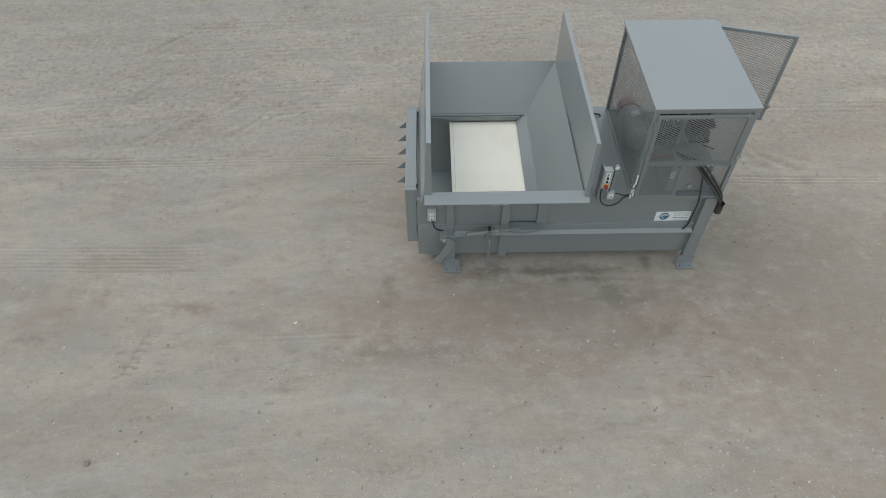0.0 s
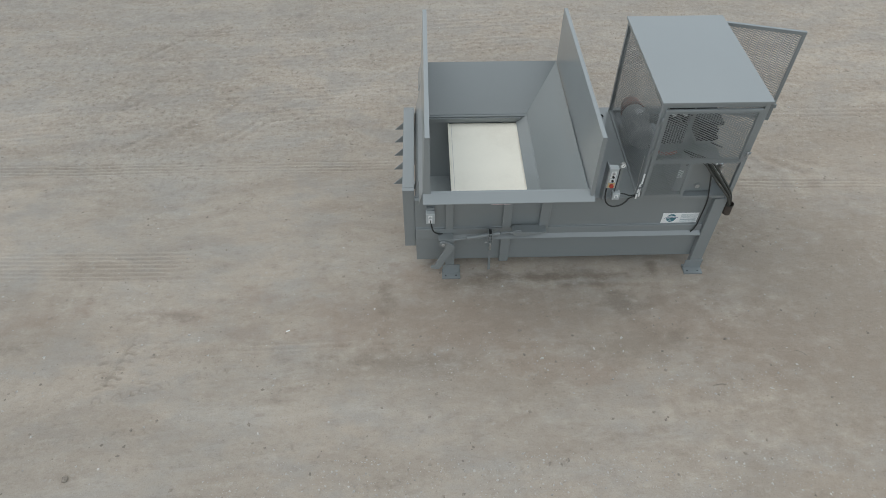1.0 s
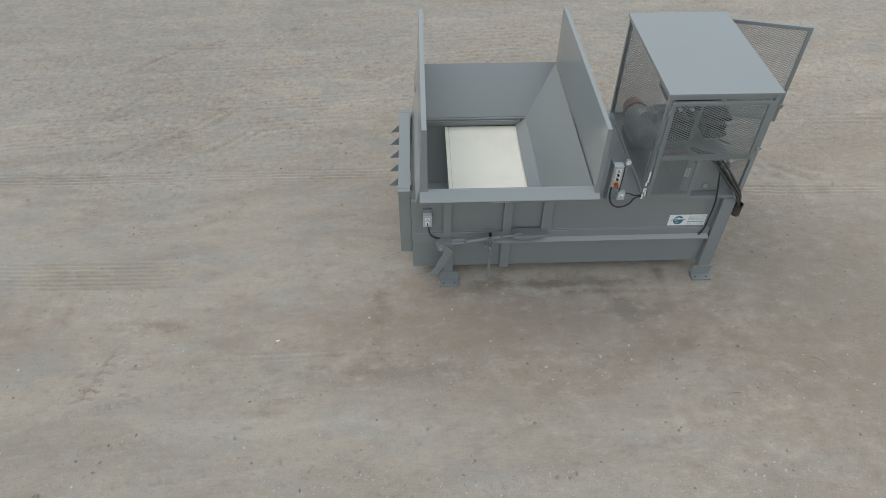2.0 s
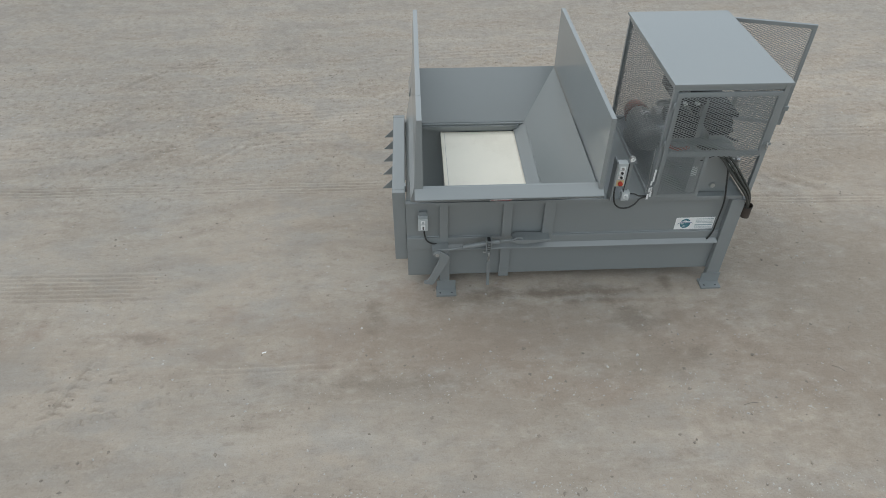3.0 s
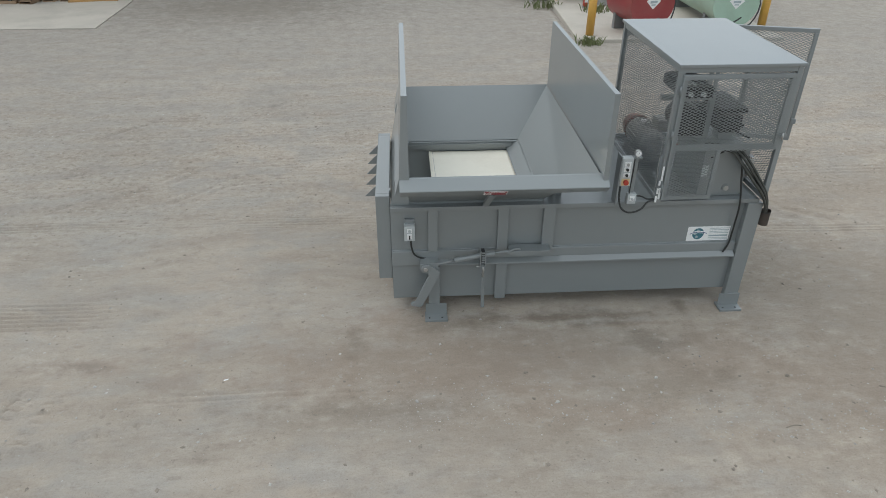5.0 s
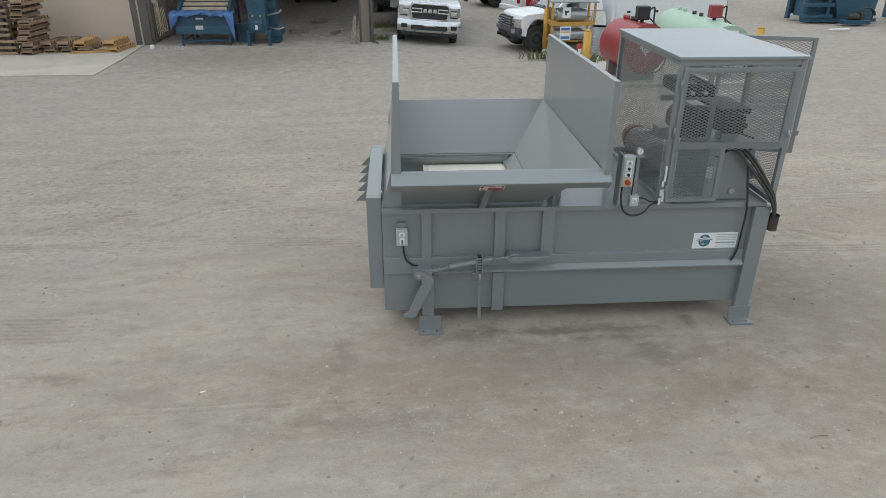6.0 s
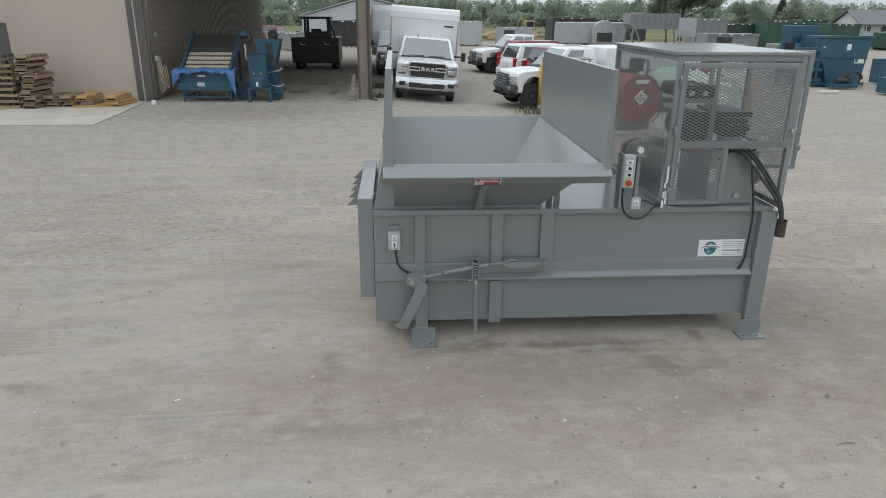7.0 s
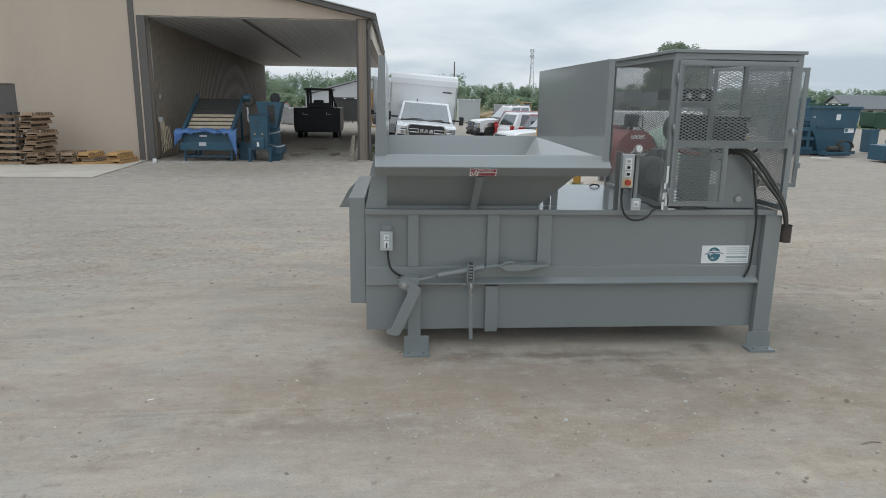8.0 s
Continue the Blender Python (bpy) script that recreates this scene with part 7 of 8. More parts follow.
cylinder_rack()
e = thing("steel_drum", "dull grey steel drum on concrete pad", "drum", (6.72, 21.46, 0.10))
made("shell", GALV, e, cyl, (0, 0, 0), (0, 0, 0.88), 0.29, n=28, bev=0.01)
for zr in (0.28, 0.58, 0.86):
    made("hoop", GALV, e, cyl, (0, 0, zr), (0, 0, zr + 0.02), 0.30, n=28)
e = thing("fire_extinguisher", "red fire extinguisher on its bracket post", "fire extinguisher", (5.95, 20.9, 0.10))
made("cylinder", REDBTN, e, cyl, (0, 0, 0.05), (0, 0, 0.45), 0.08, n=18, bev=0.03)
made("valve", BLACK, e, box, -0.05, 0.05, -0.03, 0.03, 0.45, 0.54, bev=0.01)
made("label_plate", WHITE, e, box, -0.05, 0.05, -0.086, -0.080, 0.18, 0.30)
made("stand", GALV, e, box, -0.06, 0.06, 0.081, 0.12, 0, 0.42)


def weeds(x, y, z, n, size, seed):
    r = random.Random(seed)
    bm = bmesh.new()
    for _ in range(n):
        a, d = r.uniform(0, 6.28), r.uniform(0, size) ** 1.0
        px, py = x + math.cos(a) * d * 1.3, y + math.sin(a) * d * 0.8
        h, t = r.uniform(0.08, 0.28) * (0.6 + size), r.uniform(0, 6.28)
        lx, ly = math.cos(t) * h * 0.7, math.sin(t) * h * 0.7
        w = 0.012
        v = [bm.verts.new(q) for q in ((px - w, py, z), (px + w, py, z), (px + w + lx * 0.5, py + ly * 0.5, z + h * 0.8), (px + lx, py + ly, z + h), (px - w + lx * 0.5, py + ly * 0.5, z + h * 0.8))]
        bm.faces.new(v)
    tagged(part("weeds", bm, LEAF_W), "tuft of green weeds growing at the pad edge", "weeds", kind="stuff")


weeds(4.85, 21.6, -0.03, 70, 0.5, 2)
weeds(5.12, 17.1, 0.0, 90, 0.28, 3)
weeds(6.2, 20.4, 0.1, 90, 0.4, 5)
weeds(-0.35, 28.5, 0.02, 130, 0.5, 6)
weeds(-0.3, 25.2, 0.03, 60, 0.35, 8)

# ---- machines and containers across the yard ----


def blue_machine():
    v = thing("compactor_hopper", "blue steel compactor with flared hopper standing in the yard", "compactor", (20, 30.5, 0))
    made("hopper", MARINE, v, prism, [(19.35, 2.15), (21.8, 2.12), (21.55, 0.02), (20.0, 0.02), (19.75, 0.75), (19.42, 1.3)], 30.0, 31.6, "y", bev=0.02)
    made("hopper_rim", MARINE, v, box, 19.25, 21.85, 29.92, 29.999, 2.06, 2.17, bev=0.01)
    made("hopper_band", MARINE, v, box, 19.75, 21.7, 29.94, 29.999, 1.20, 1.26)
    made("rear_hopper", MARINE, v, prism, [(18.9, 2.55), (20.4, 2.55), (20.2, 1.7), (19.1, 1.7)], 31.7, 32.6, "y", bev=0.02)
    for x in (18.35, 19.4):
        made("frame_post", MARINE, v, box, x, x + 0.16, 30.05, 30.25, 0, 1.85, bev=0.01)
        made("frame_post", MARINE, v, box, x, x + 0.16, 31.3, 31.5, 0, 1.85, bev=0.01)
    for z in (0.15, 0.62, 1.05, 1.5):
        made("frame_beam", MARINE, v, box, 18.3, 19.7, 29.98, 30.20, z, z + 0.16, bev=0.01)
    made("frame_back", BELT, v, box, 18.4, 19.6, 31.51, 31.55, 0.2, 1.8)
    made("ram_case", MARINE, v, box, 18.55, 19.35, 30.3, 31.2, 0.18, 0.95, bev=0.02)
    made("base_skid", MARINE, v, box, 18.3, 21.8, 30.02, 30.18, 0, 0.14)
    for x, z, w, h, mt in ((20.65, 1.55, 0.2, 0.26, WHITE), (19.55, 1.5, 0.10, 0.2, WHITE), (21.12, 0.98, 0.45, 0.2, WHITE)):
        made("decal", mt, v, box, x, x + w, 29.985, 29.998, z, z + h)
    made("decal_mark", TEALINK, v, box, 21.15, 21.28, 29.98, 29.9845, 1.02, 1.16)
    local(v)
    p = thing("pump_unit", "dusty dark pump unit with hose coil on the ground", "pump", (20.4, 29.3, 0))
    made("base", MARINE, p, box, -0.7, 0.5, -0.25, 0.25, 0, 0.16, bev=0.02)
    made("motor", BELT, p, cyl, (-0.45, 0, 0.29), (0.05, 0, 0.29), 0.13, n=18, bev=0.02)
    made("hose_coil", RUBBER, p, tube, [(0.35 + 0.35 * math.cos(a), -0.1 + 0.02 * a, 0.36 + 0.30 * math.sin(a)) for a in np.linspace(0, 9.4, 20)], 0.035, n=8)
    made("guard", BELT, p, box, 0.06, 0.26, -0.15, 0.15, 0.16, 0.44, bev=0.03)
    s = thing("power_pack", "blue power pack on the ground", "machine", (21.2, 26.95, 0))
    made("tank", MARINE, s, box, -0.65, 0.9, -0.5, 0.5, 0.0, 0.62, bev=0.02)
    made("motor", MARINE, s, cyl, (-0.2, 0, 0.80), (0.5, 0, 0.80), 0.19, n=18, bev=0.03)
    made("tag", WHITE, s, box, -0.45, -0.1, -0.512, -0.502, 0.36, 0.50)
    s = thing("blue_bin", "blue steel bin standing in the yard", "bin", (23.45, 31.4, 0))
    made("shell", MARINE, s, prism, [(-0.24, 0), (0.24, 0), (0.26, 1.1), (-0.26, 1.1)], -0.25, 0.3, "y", bev=0.02)
    made("rim", MARINE, s, box, -0.28, 0.28, -0.28, -0.251, 1.03, 1.11)
    b = made("scrap_board", WHITE, None, box, -0.45, 0.45, -0.08, 0.08, 0, 0.03)
    b.matrix_world = pose(18.6, 27.6, 0.0, 0, 0, 8)
    tagged(b, "pale scrap board lying on dirt", "board")


blue_machine()


def container(label, paint, at, size, turn=0.0, ribs=8, opening=False, lid=False):
    """A ribbed open-top steel container, long side to the front."""
    L, D, H = size
    v = thing("steel_container", label, "container", at, group="steel containers across the yard", turn=turn)
    made("shell", paint, v, box, -L / 2, L / 2, 0, D, 0.18, H, bev=0.02)
    made("top_rail", paint, v, box, -L / 2 - 0.05, L / 2 + 0.05, -0.06, -0.001, H - 0.14, H + 0.02, bev=0.01)
    made("bottom_rail", paint, v, box, -L / 2 - 0.03, L / 2 + 0.03, -0.05, -0.001, 0.12, 0.28, bev=0.01)
    for k in range(ribs):
        x = -L / 2 + 0.06 + k * (L - 0.2) / max(1, ribs - 1)
        made("rib", paint, v, box, x, x + 0.09, -0.05, -0.002, 0.281, H - 0.141)
    if opening:
        # a dark plate paints the unlit inside; the shell stays closed
        made("opening", DARKCONT, v, box, -L * 0.32, -L * 0.02, -0.012, -0.003, H * 0.38, H * 0.85)
    if lid:
        made("lid", paint, v, prism, [(-0.1, H + 0.022), (D * 0.5, H + 0.35), (D * 0.55, H + 0.35), (D, H + 0.022)], -L / 2, L / 2, "x")
    for x in (-L / 2 + 0.3, L / 2 - 0.3):
        made("skid", paint, v, box, x - 0.1, x + 0.1, 0.05, D - 0.05, 0, 0.18)
    for k in range(3):
        made("paper_mark", WHITE, v, box, -L * 0.3 + 0.22 * L * k, -L * 0.3 + 0.22 * L * k + 0.22, -0.062, -0.0605, H - 0.11, H - 0.03)
    return v


container("grey ribbed steel container", CONTGREY, (28.2, 60.0, 0), (2.8, 2.2, 2.6), 0, 5)
container("dark open steel container", DARKCONT, (30.0, 60.6, 0), (1.6, 2.2, 2.2), 0, 2, opening=True)
container("dark green ribbed roll-off container", DKGREEN, (33.0, 62.5, 0), (2.9, 2.2, 2.2), 0, 9)
container("dark green roll-off container with raised end", DKGREEN, (34.3, 59.8, 0), (2.2, 2.2, 2.53), 0, 3)
container("dark green ribbed roll-off container", DKGREEN, (38.0, 63.5, 0), (3.6, 2.2, 2.3), 0, 8)
container("dark green roll-off container with raised end", DKGREEN, (41.6, 66.5, 0), (2.6, 2.2, 2.55), 0, 3)
container("dark green container with flat solid sides", DKGREEN, (40.4, 59.8, 0), (2.7, 2.2, 2.25), 0, 2)
container("dark green container with flat solid sides", DKGREEN, (47.6, 60.0, 0), (5.7, 2.2, 1.5), 0, 2)
container("grey flat steel chamber", CONTGREY, (25.3, 50.0, 0), (3.9, 2.0, 1.65), 0, 2, opening=True)
container("grey flat steel compactor body", CONTGREY, (22.0, 46.0, 0), (5.5, 2.0, 1.05), 4, 2)
container("grey flat steel chamber with low end", CONTGREY, (27.6, 44.0, 0), (4.2, 2.0, 1.15), -8, 2)
container("dark rusty ribbed container", DARKCONT, (19.5, 74, 0), (4.8, 2.2, 2.5), 8, 6)
container("dark steel box with striped lid", DARKCONT, (26.0, 78, 0), (6.0, 2.2, 2.3), 4, 5)
container("pale grey box body standing on blocks", BOXGREY, (7.6, 66.0, 0), (2.1, 2.0, 2.2), 0, 2)
container("grey steel door unit", GALV, (11.3, 63.0, 0), (3.2, 1.2, 1.75), 0, 2, opening=True)


def silver_auger():
    v = thing("galvanised_bin", "galvanised steel bin with arched end and dark opening", "bin", (18.4, 62.5, 0), turn=-4)
    made("shell", GALV, v, prism, [(-3.2, 0.35), (3.0, 0.35), (3.0, 2.2), (-3.2, 2.2)], 0.3, 2.4, "y", bev=0.05)
    arch = [(-0.2, 0.4), (1.9, 0.4)] + [(0.85 + 1.05 * math.cos(a), 1.35 + 1.05 * math.sin(a)) for a in np.linspace(0, math.pi, 14)]
    made("arched_end", GALV, v, prism, arch, -0.5, 0.29, "y", bev=0.03)
    # dark plate in place of a hollow, its shade painted
    made("mouth", DARKCONT, v, box, 0.2, 1.6, -0.52, -0.505, 0.55, 1.35)
    for x in (-2.8, -0.5, 2.6):
        made("skid", CONTGREY, v, box, x, x + 0.2, 0.3, 2.4, 0, 0.35)


silver_auger()


def hopper_on_frame():
    v = thing("steel_hopper", "grey ribbed steel hopper on splayed legs", "hopper", (22.3, 58.0, 0))
    made("box", CONTGREY, v, prism, [(-1.8, 1.75), (1.9, 1.75), (2.15, 2.15), (2.15, 3.0), (-2.15, 3.0), (-2.15, 2.15)], 0, 2.0, "y", bev=0.02)
    for k in range(9):
        made("rib", CONTGREY, v, box, -2.1 + 0.5 * k, -2.02 + 0.5 * k, -0.06, -0.002, 2.15, 2.99)
    for a, b in ((-2.1, -2.4), (-1.9, -0.9), (2.0, 2.4)):
        made("leg", CONTGREY, v, tube, [(a * 0.85, 0.1, 1.75), (b * 0.85, 0.1, 0.0)], 0.08, n=6, smooth=1)
        made("leg", CONTGREY, v, tube, [(a * 0.85, 1.9, 1.75), (b * 0.85, 1.9, 0.0)], 0.08, n=6, smooth=1)
    w = thing("sheet_stand", "upright galvanised steel sheet on two legs", "stand", (24.3, 56.0, 0))
    made("sheet", GALV, w, box, -0.75, 0.75, 0, 0.15, 1.2, 2.7, bev=0.01)
    for x in (-0.6, 0.5):
        made("leg", GALV, w, box, x, x + 0.1, 0.03, 0.12, 0, 1.2)


hopper_on_frame()


def blue_frame_trolley():
    for x, y, t in ((17.0, 37.5, 10), (15.4, 44.0, -5), (20.6, 41.5, 0)):
        v = thing("trolley", "steel frame trolley with rails in the yard", "trolley", (x, y, 0), group="frames and trolleys in the yard", turn=t)
        mt = CONTGREY if y > 40 else MARINE
        for s in (-1, 1):
            made("rail", mt, v, box, -1.3, 1.3, 0.45 * s - 0.05, 0.45 * s + 0.05, 0.45, 0.56)
            for k in (-1.2, 1.1):
                made("leg", mt, v, box, k, k + 0.1, 0.45 * s - 0.05, 0.45 * s + 0.05, 0, 0.45)
        made("deck", mt, v, box, -0.9, 0.9, -0.40, 0.40, 0.46, 0.54)
        made("arm", GALV, v, tube, [(-1.2, 0, 0.6), (0.2, 0.1, 1.0), (1.2, 0.0, 0.75)], 0.05, n=6, smooth=1)


blue_frame_trolley()


def crates():
    c = thing("wooden_crate", "open slatted orange-brown wooden crate", "crate", (-1.2, 52.8, 0), group="stack of crates by the fence")
    for x in (-0.9, -0.3, 0.3, 0.9):
        made("upright", FRESHWOOD, c, box, x - 0.05, x + 0.05, -0.03, 0.03, 0, 0.95)
        made("upright", FRESHWOOD, c, box, x - 0.05, x + 0.05, 1.0, 1.06, 0, 0.95)
    for z in (0.0, 0.42, 0.86):
        made("rail", FRESHWOOD, c, box, -1.0, 1.0, -0.06, -0.031, z, z + 0.09)
        made("rail", FRESHWOOD, c, box, -1.0, 1.0, 1.061, 1.09, z, z + 0.09)
    for k in range(1, 3):
        copy_thing(c, pose(-1.2 + 0.05 * k, 52.8, 0.96 * k))


crates()

# ---- distance ----
def foliage(name, col, scale):
    """Thin leaves: half the light passes through them."""
    m = surf(name, col, 0.8, var=0.3, scale=scale, fine=3, bump=0.0, spec=0.1)
    N, L = m.node_tree.nodes, m.node_tree.links
    b, out = N["Principled BSDF"], N["Material Output"]
    t, mx = N.new("ShaderNodeBsdfTranslucent"), N.new("ShaderNodeMixShader")
    L.new(b.inputs["Base Color"].links[0].from_socket, t.inputs[0])
    mx.inputs[0].default_value = 0.5
    L.new(b.outputs[0], mx.inputs[1])
    L.new(t.outputs[0], mx.inputs[2])
    L.new(mx.outputs[0], out.inputs[0])
    return m


# the leaf tones hold distance haze: paler and bluer than near foliage
LEAF = foliage("hazed_foliage", (0.255, 0.335, 0.24), 0.35)
LEAF_L = foliage("pale_hazed_foliage", (0.315, 0.385, 0.28), 0.35)
LEAF_D = foliage("poplar_foliage", (0.30, 0.355, 0.265), 0.8)
NEEDLE = foliage("spruce_needles", (0.12, 0.15, 0.125), 1.0)
BARK = surf("bark", (0.12, 0.095, 0.07), 0.9, var=0.3, scale=4, fine=30, bump=0.4)
WALLW = surf("white_siding", (0.52, 0.53, 0.54), 0.6, var=0.04, scale=0.5)
SLATE = surf("grey_shingle", (0.17, 0.18, 0.19), 0.85, var=0.12, scale=2, fine=20)


def leaf_cloud(r, centre, radii, count, size, V, F):
    """Leaves as small turned quads in an uneven cloud of lobes."""
    lobe, width = np.clip(r.normal(0, 0.36, (44, 3)), -0.62, 0.62), r.uniform(0.16, 0.32, 44)
    k = r.randint(44, size=count)
    p = r.normal(size=(count, 3))
    p /= np.linalg.norm(p, axis=1)[:, None]
    p = (lobe[k] + p * (width[k] * r.uniform(0.45, 1.08, count))[:, None]) * radii + centre
    a, b = r.normal(size=(count, 3)), r.normal(size=(count, 3))
    a /= np.linalg.norm(a, axis=1)[:, None]
    b -= a * (a * b).sum(1)[:, None]
    b /= np.linalg.norm(b, axis=1)[:, None]
    s = (size * r.uniform(0.6, 1.4, count))[:, None]
    i = sum(len(v) for v in V)
    V.append(np.stack([p - a * s - b * s * 0.6, p + a * s - b * s * 0.6, p + a * s + b * s * 0.6, p - a * s + b * s * 0.6], 1).reshape(-1, 3))
    F.append(i + np.arange(4 * count).reshape(-1, 4))


def cloud_mesh(name, V, F, material, parent=None):
    me = bpy.data.meshes.new(name)
    me.from_pydata(np.concatenate(V).tolist(), [], np.concatenate(F).tolist())
    me.materials.append(material)
    ob = new(name, me)
    ob.parent = parent
    return ob


def woods():
    r = np.random.RandomState(11)
    for mat_, lab, seed in ((LEAF, "distant belt of green broadleaf woods", 0), (LEAF_L, "paler hazy woods among the distant belt", 1)):
        V, F = [], []
        for k in range(190):
            x = -150 + 2.3 * k + r.uniform(-2, 2)
            y = 235 + r.uniform(-22, 30) - 0.12 * abs(x)
            h = r.uniform(6.2, 7.6) * (1.62 if x < 20 else 1.2 if x < 70 else 1.2)
            if (k + seed) % 3 == 0 and seed == 0 or seed == 1 and k % 3:
                continue
            w = r.uniform(4.0, 6.5)
            leaf_cloud(r, np.array([x, y, h * 0.5 - 1.3]), np.array([w * 0.95, w * 0.8, h * 0.58]), 2300, 0.165, V, F)
        tagged(cloud_mesh("woods", V, F, mat_), lab, "woods", kind="stuff")
    # low hedge and brush at the field's edge
    V, F = [], []
    for k in range(70):
        x = -110 + 4.2 * k + r.uniform(-2, 2)
        leaf_cloud(r, np.array([x, 205 + r.uniform(-8, 8), 0.6]), np.array([3.6, 2.2, 3.0]), 420, 0.3, V, F)
    tagged(cloud_mesh("brush", V, F, LEAF_L), "pale green brush along the field edge", "brush", kind="stuff")


woods()


def tree(at, height, spread, leaves, seed, label):
    r = np.random.RandomState(seed)
    t = thing("tree", label, "tree", at)
    bm = bmesh.new()
    cyl(bm, (0, 0, 0), (0.1, 0, height * 0.45), 0.32, 0.2, n=10)
    for k in range(9):
        a = 2.4 * k
        z = height * (0.28 + 0.05 * k)
        tube(bm, [(0.05, 0, z), (math.cos(a) * spread * 0.25, math.sin(a) * spread * 0.25, z + height * 0.10), (math.cos(a) * spread * 0.42, math.sin(a) * spread * 0.42, z + height * 0.2)], 0.09, n=6)
    part("trunk", bm, BARK, t)
    V, F = [], []
    for k in range(14):
        a = 2.4 * k
        q = math.sqrt((k + 0.5) / 14)
        leaf_cloud(r, np.array([math.cos(a) * q * spread * 0.36, math.sin(a) * q * spread * 0.36, height * (0.56 + 0.26 * (1 - q) + 0.24 * r.uniform(-1, 0.7))]), np.array([spread * 0.24, spread * 0.24, height * 0.22]), leaves // 14, 0.105, V, F)
    cloud_mesh("crown", V, F, LEAF_D, t)


tree((44.2, 105, -1.2), 12.3, 11.4, 64000, 5, "large broadleaf tree with dense dark green crown")
tree((88.0, 150, -1.3), 7.4, 6.5, 6000, 8, "broadleaf tree by the houses")


def spruce(at, height, seed):
    r = np.random.RandomState(seed)
    t = thing("spruce_tree", "dark blue-green conical spruce tree", "tree", at, group="spruces by the houses")
    made("trunk", BARK, t, cyl, (0, 0, 0), (0, 0, height), 0.2, 0.03, n=8)
    V, F = [], []
    for _ in range(4200):
        z = height * r.uniform(0.08, 1.0)
        a = r.uniform(0, 6.28)
        d = (height - z) * 0.44 * math.sqrt(r.uniform(0.25, 1)) * (0.8 + 0.35 * math.sin(z * 5.5) ** 2)
        p = np.array([math.cos(a) * d, math.sin(a) * d, z - 0.25 * d])
        o = np.array([math.cos(a), math.sin(a), -0.45]) * 0.35
        s = np.array([-math.sin(a), math.cos(a), 0]) * 0.12
        F.append(np.arange(4)[None] + 4 * len(V))
        V.append(np.stack([p - s, p + s, p + o + s * 0.3, p + o - s * 0.3]))
    cloud_mesh("needles", V, F, NEEDLE, t)


spruce((98.6, 168, -1.3), 10.4, 2)
spruce((96.5, 170, -1.3), 8.6, 3)


def far_house():
    for at, w, lab in (((96.5, 130, -0.45), 13, "low white house with grey shingle roof"), ((110.5, 125, -0.9), 12, "low white house with porch and grey roof")):
        h = thing("house", lab, "house", at, group="houses beyond the yard")
        made("wall", WALLW, h, box, -w / 2, w / 2, 0, 8, -0.9, 1.7)
        made("roof", SLATE, h, prism, [(-0.8, 1.55), (4, 4.15), (8.8, 1.55), (8.8, 1.7), (4, 4.35), (-0.8, 1.7)], -w / 2 - 0.5, w / 2 + 0.5, "x")
        made("gable", WALLW, h, prism, [(-0.1, 1.72), (4, 4.0), (8.1, 1.72)], -w / 2 + 0.02, w / 2 - 0.02, "x")
        for k in range(4):
            wn = made("window", GLASS, h, box, -w / 2 + 1.2 + 3.4 * k, -w / 2 + 2.4 + 3.4 * k, -0.04, -0.005, 0.4, 1.35)
            made("window_frame", WALLW, wn, box, -w / 2 + 1.1 + 3.4 * k, -w / 2 + 2.5 + 3.4 * k, -0.08, -0.041, 1.35, 1.45)
        for k in range(3):
            made("porch_post", WALLW, h, box, -w / 2 + 1 + 4.5 * k, -w / 2 + 1.15 + 4.5 * k, -0.7, -0.55, -0.9, 1.54)


far_house()


def white_hall():
    h = thing("warehouse", "white metal warehouse with shallow gable roof", "building", (-1.2, 82, -0.5))
    made("wall", WALLW, h, prism, [(-9, 0), (5, 0), (5, 3.4), (-1.7, 4.9), (-9, 2.9)], 0, 14, "y")
    made("roof_edge", GALV, h, prism, [(-9.3, 2.90), (-1.7, 4.98), (5.3, 3.42), (5.3, 3.54), (-1.7, 5.12), (-9.3, 3.03)], -0.3, 14.3, "y")
    made("door", DARKCONT, h, box, -3.0, 1.0, -0.06, -0.005, 0, 2.6)
    made("window", GLASS, h, box, 1.2, 3.2, -0.06, -0.005, 1.9, 3.1)
    # fence and bins before it
    f = thing("fence", "dark steel panel fence along the yard edge", "fence", (-5.0, 60.5, 0))
    for k in range(24):
        made("slat", DARKCONT, f, box, -3.0 + 0.42 * k, -2.95 + 0.42 * k, 0, 0.05, 0, 1.5)
    made("rail", DARKCONT, f, box, -3.0, 7.0, 0.05, 0.09, 1.3, 1.38)
    made("rail", DARKCONT, f, box, -3.0, 7.0, 0.05, 0.09, 0.2, 0.28)
    for x, y, s in ((-3.0, 63.5, (4.5, 2.2, 2.2)), (1.8, 63, (4.0, 2.0, 1.9))):
        container("dark weathered steel container by the fence", DARKCONT, (x, y, 0), s, 0, 5)
    for x, y in ((-7.8, 56), (-9.4, 58), (-6.6, 58)):
        container("pale grey small container on the far side", GALV, (x, y, 0), (1.4, 1.2, 1.4), 5, 2)


white_hall()


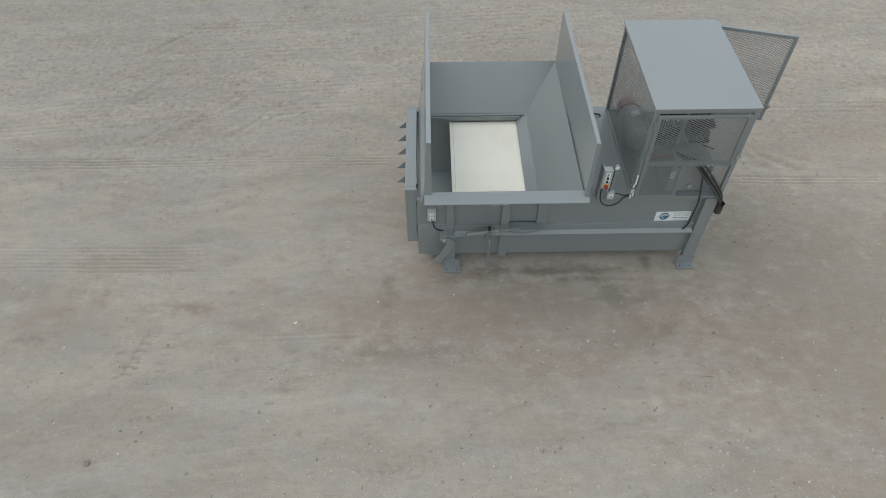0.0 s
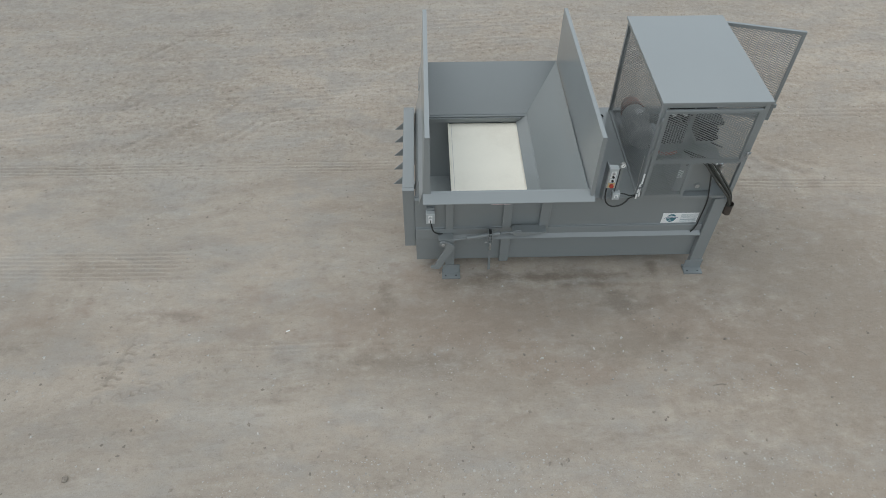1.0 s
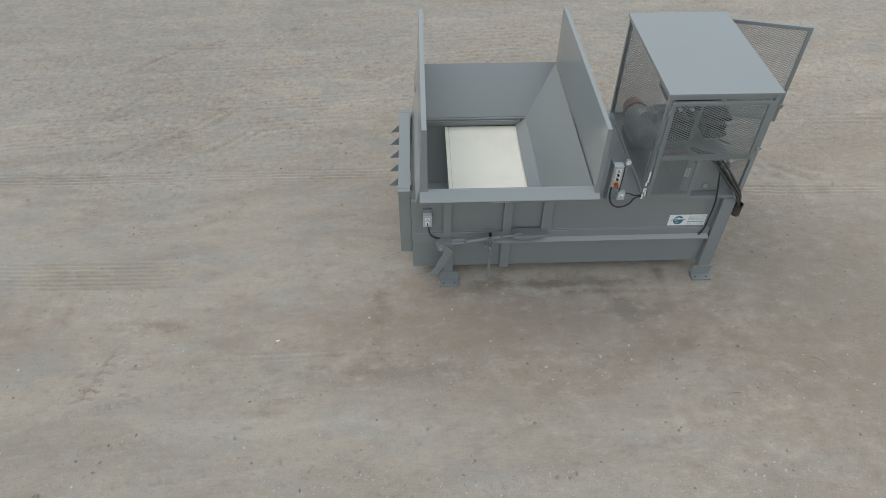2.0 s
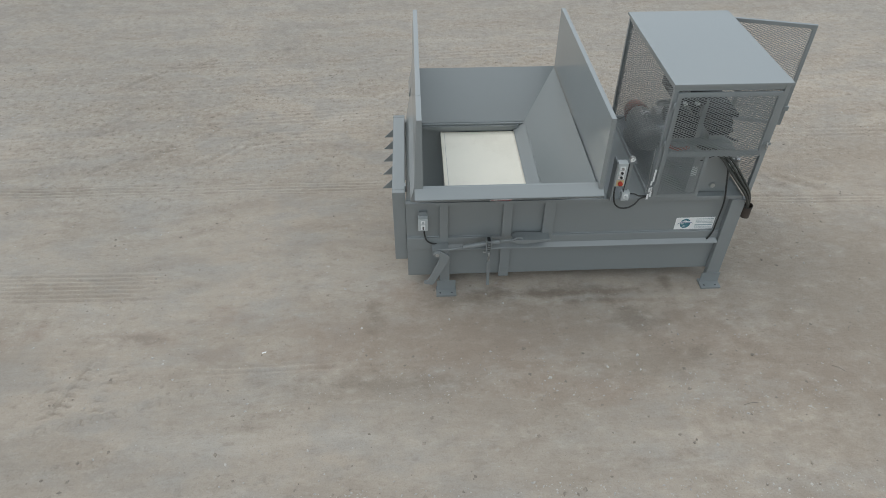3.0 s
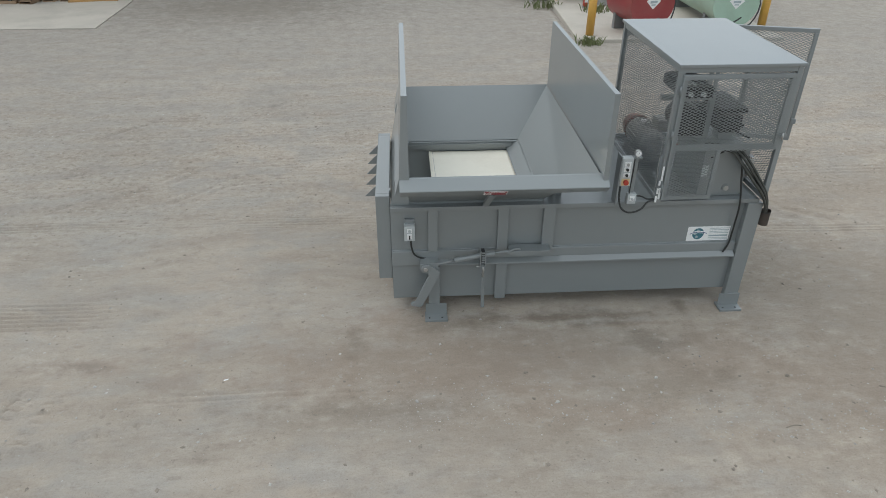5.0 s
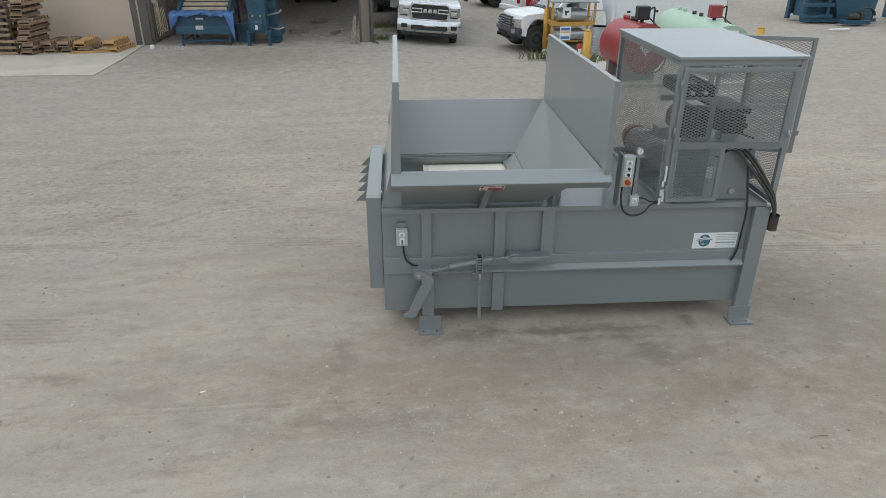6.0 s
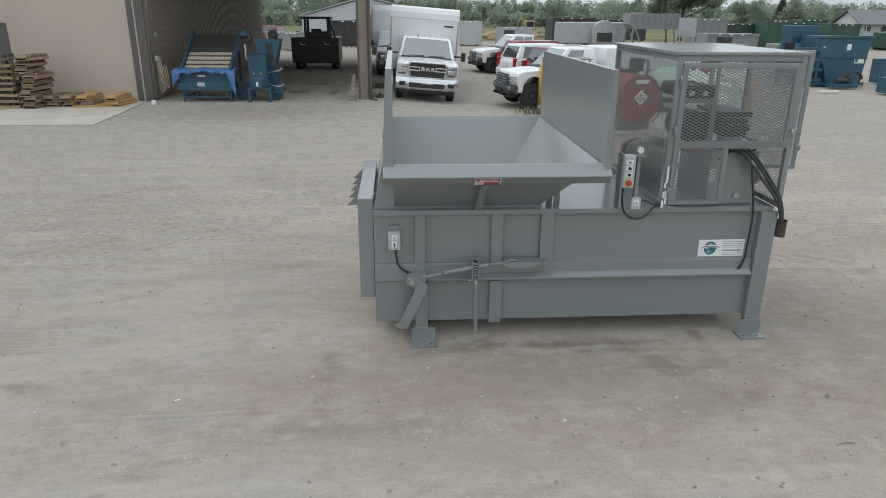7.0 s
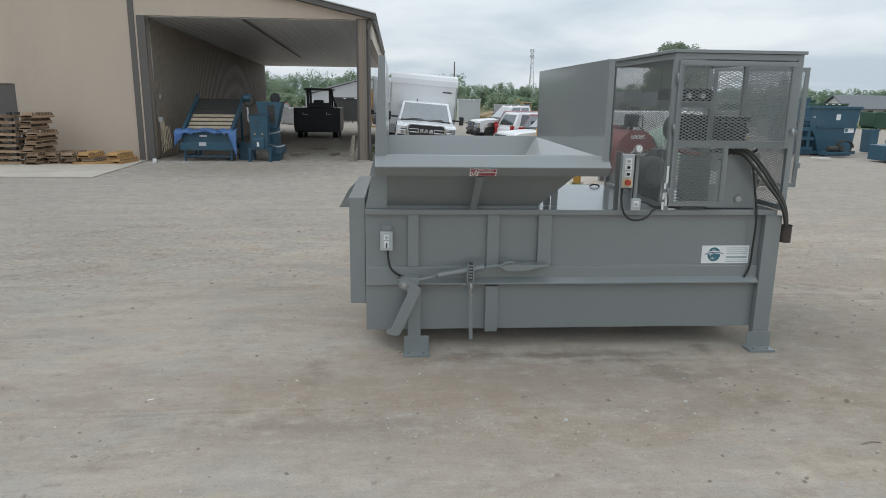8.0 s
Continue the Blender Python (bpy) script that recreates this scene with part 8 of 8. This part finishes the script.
def mast():
    m = thing("radio_mast", "slender grey lattice radio mast with antennas", "mast", (84, 420, -2))
    H = 32.5
    for a in range(3):
        c, s = math.cos(a * 2.094), math.sin(a * 2.094)
        made("leg", GALV, m, cyl, (c * 2.2, s * 2.2, 0), (c * 0.6, s * 0.6, H), 0.15, 0.11, n=6)
    br = bmesh.new()
    for k in range(12):
        z0, z1 = H * k / 12, H * (k + 1) / 12
        for a in range(3):
            r0, r1 = 2.2 - 1.6 * k / 12, 2.2 - 1.6 * (k + 1) / 12
            a0, a1 = a * 2.094, (a + 1) * 2.094
            tube(br, [(math.cos(a0) * r0, math.sin(a0) * r0, z0), (math.cos(a1) * r1, math.sin(a1) * r1, z1)], 0.09, n=4, smooth=1)
    part("bracing", br, GALV, m)
    for z in (H - 4, H - 0.5):
        for a in range(6):
            made("antenna", WALLW, m, box, 1.1 * math.cos(a * 1.047) - 0.14, 1.1 * math.cos(a * 1.047) + 0.14, 1.1 * math.sin(a * 1.047) - 0.12, 1.1 * math.sin(a * 1.047) + 0.12, z, z + 1.9)
    for x, y, h in ((10.7, 120, 9.6), (45.0, 190, 8.3), (38.0, 95, 10.0)):
        p = thing("utility_pole", "brown wooden utility pole", "pole", (x, y, -1.2), group="utility poles")
        made("shaft", BARK, p, cyl, (0, 0, 0), (0, 0, h), 0.15 if h < 10 else 0.10, 0.11 if h < 10 else 0.07, n=10)
        if y > 150:
            made("crossarm", BARK, p, box, -1.2, 1.2, -0.06, 0.06, h - 0.7, h - 0.55)


mast()


def far_vehicles():
    for x, y, t in ((27.5, 104, 10), (30.5, 106, 5)):
        v = suv("small white van parked at the field edge", WPAINT, pose(x, y, -0.7, 0, 0, t - 90))
    for x, y, t in ((-10.5, 70, 60), (-13.5, 72, 70), (-17, 75, 65)):
        suv("red car parked far beyond the shed", MAROON, pose(x, y, -0.1, 0, 0, t))
    WORN = surf("worn_yellow_paint", (0.36, 0.27, 0.13), 0.6, var=0.2, scale=2)
    d = thing("excavator", "yellow excavator on a mound of earth", "excavator", (21.4, 108, -0.6))
    made("tracks", BLACK, d, box, -1.4, 1.4, -1.0, 1.0, 0, 0.7, bev=0.1)
    made("cab", WORN, d, box, -0.9, 0.6, -0.8, 0.8, 0.75, 2.4, bev=0.08)
    made("window", GLASS, d, box, -0.7, 0.4, -0.82, -0.805, 1.4, 2.2)
    made("boom", WORN, d, tube, [(-0.9, 0, 1.3), (-1.3, 0, 2.7), (-1.9, 0, 2.2), (-2.0, 0, 1.0)], 0.09, n=6, smooth=1)
    r = np.random.RandomState(2)
    bm = bmesh.new()
    bmesh.ops.create_icosphere(bm, subdivisions=4, radius=1)
    for v in bm.verts:
        v.co = Vector((v.co.x * 5.5, v.co.y * 2.5, v.co.z * 1.3)) * (1 + 0.18 * noise.noise(v.co * 3))
    mound = part("earth_mound", bm, surf("bare_earth", (0.33, 0.25, 0.16), 0.95, var=0.25, scale=1), None)
    mound.matrix_world = pose(18.5, 107, -0.9)
    tagged(mound, "pale brown mound of bare earth", "mound")


far_vehicles()
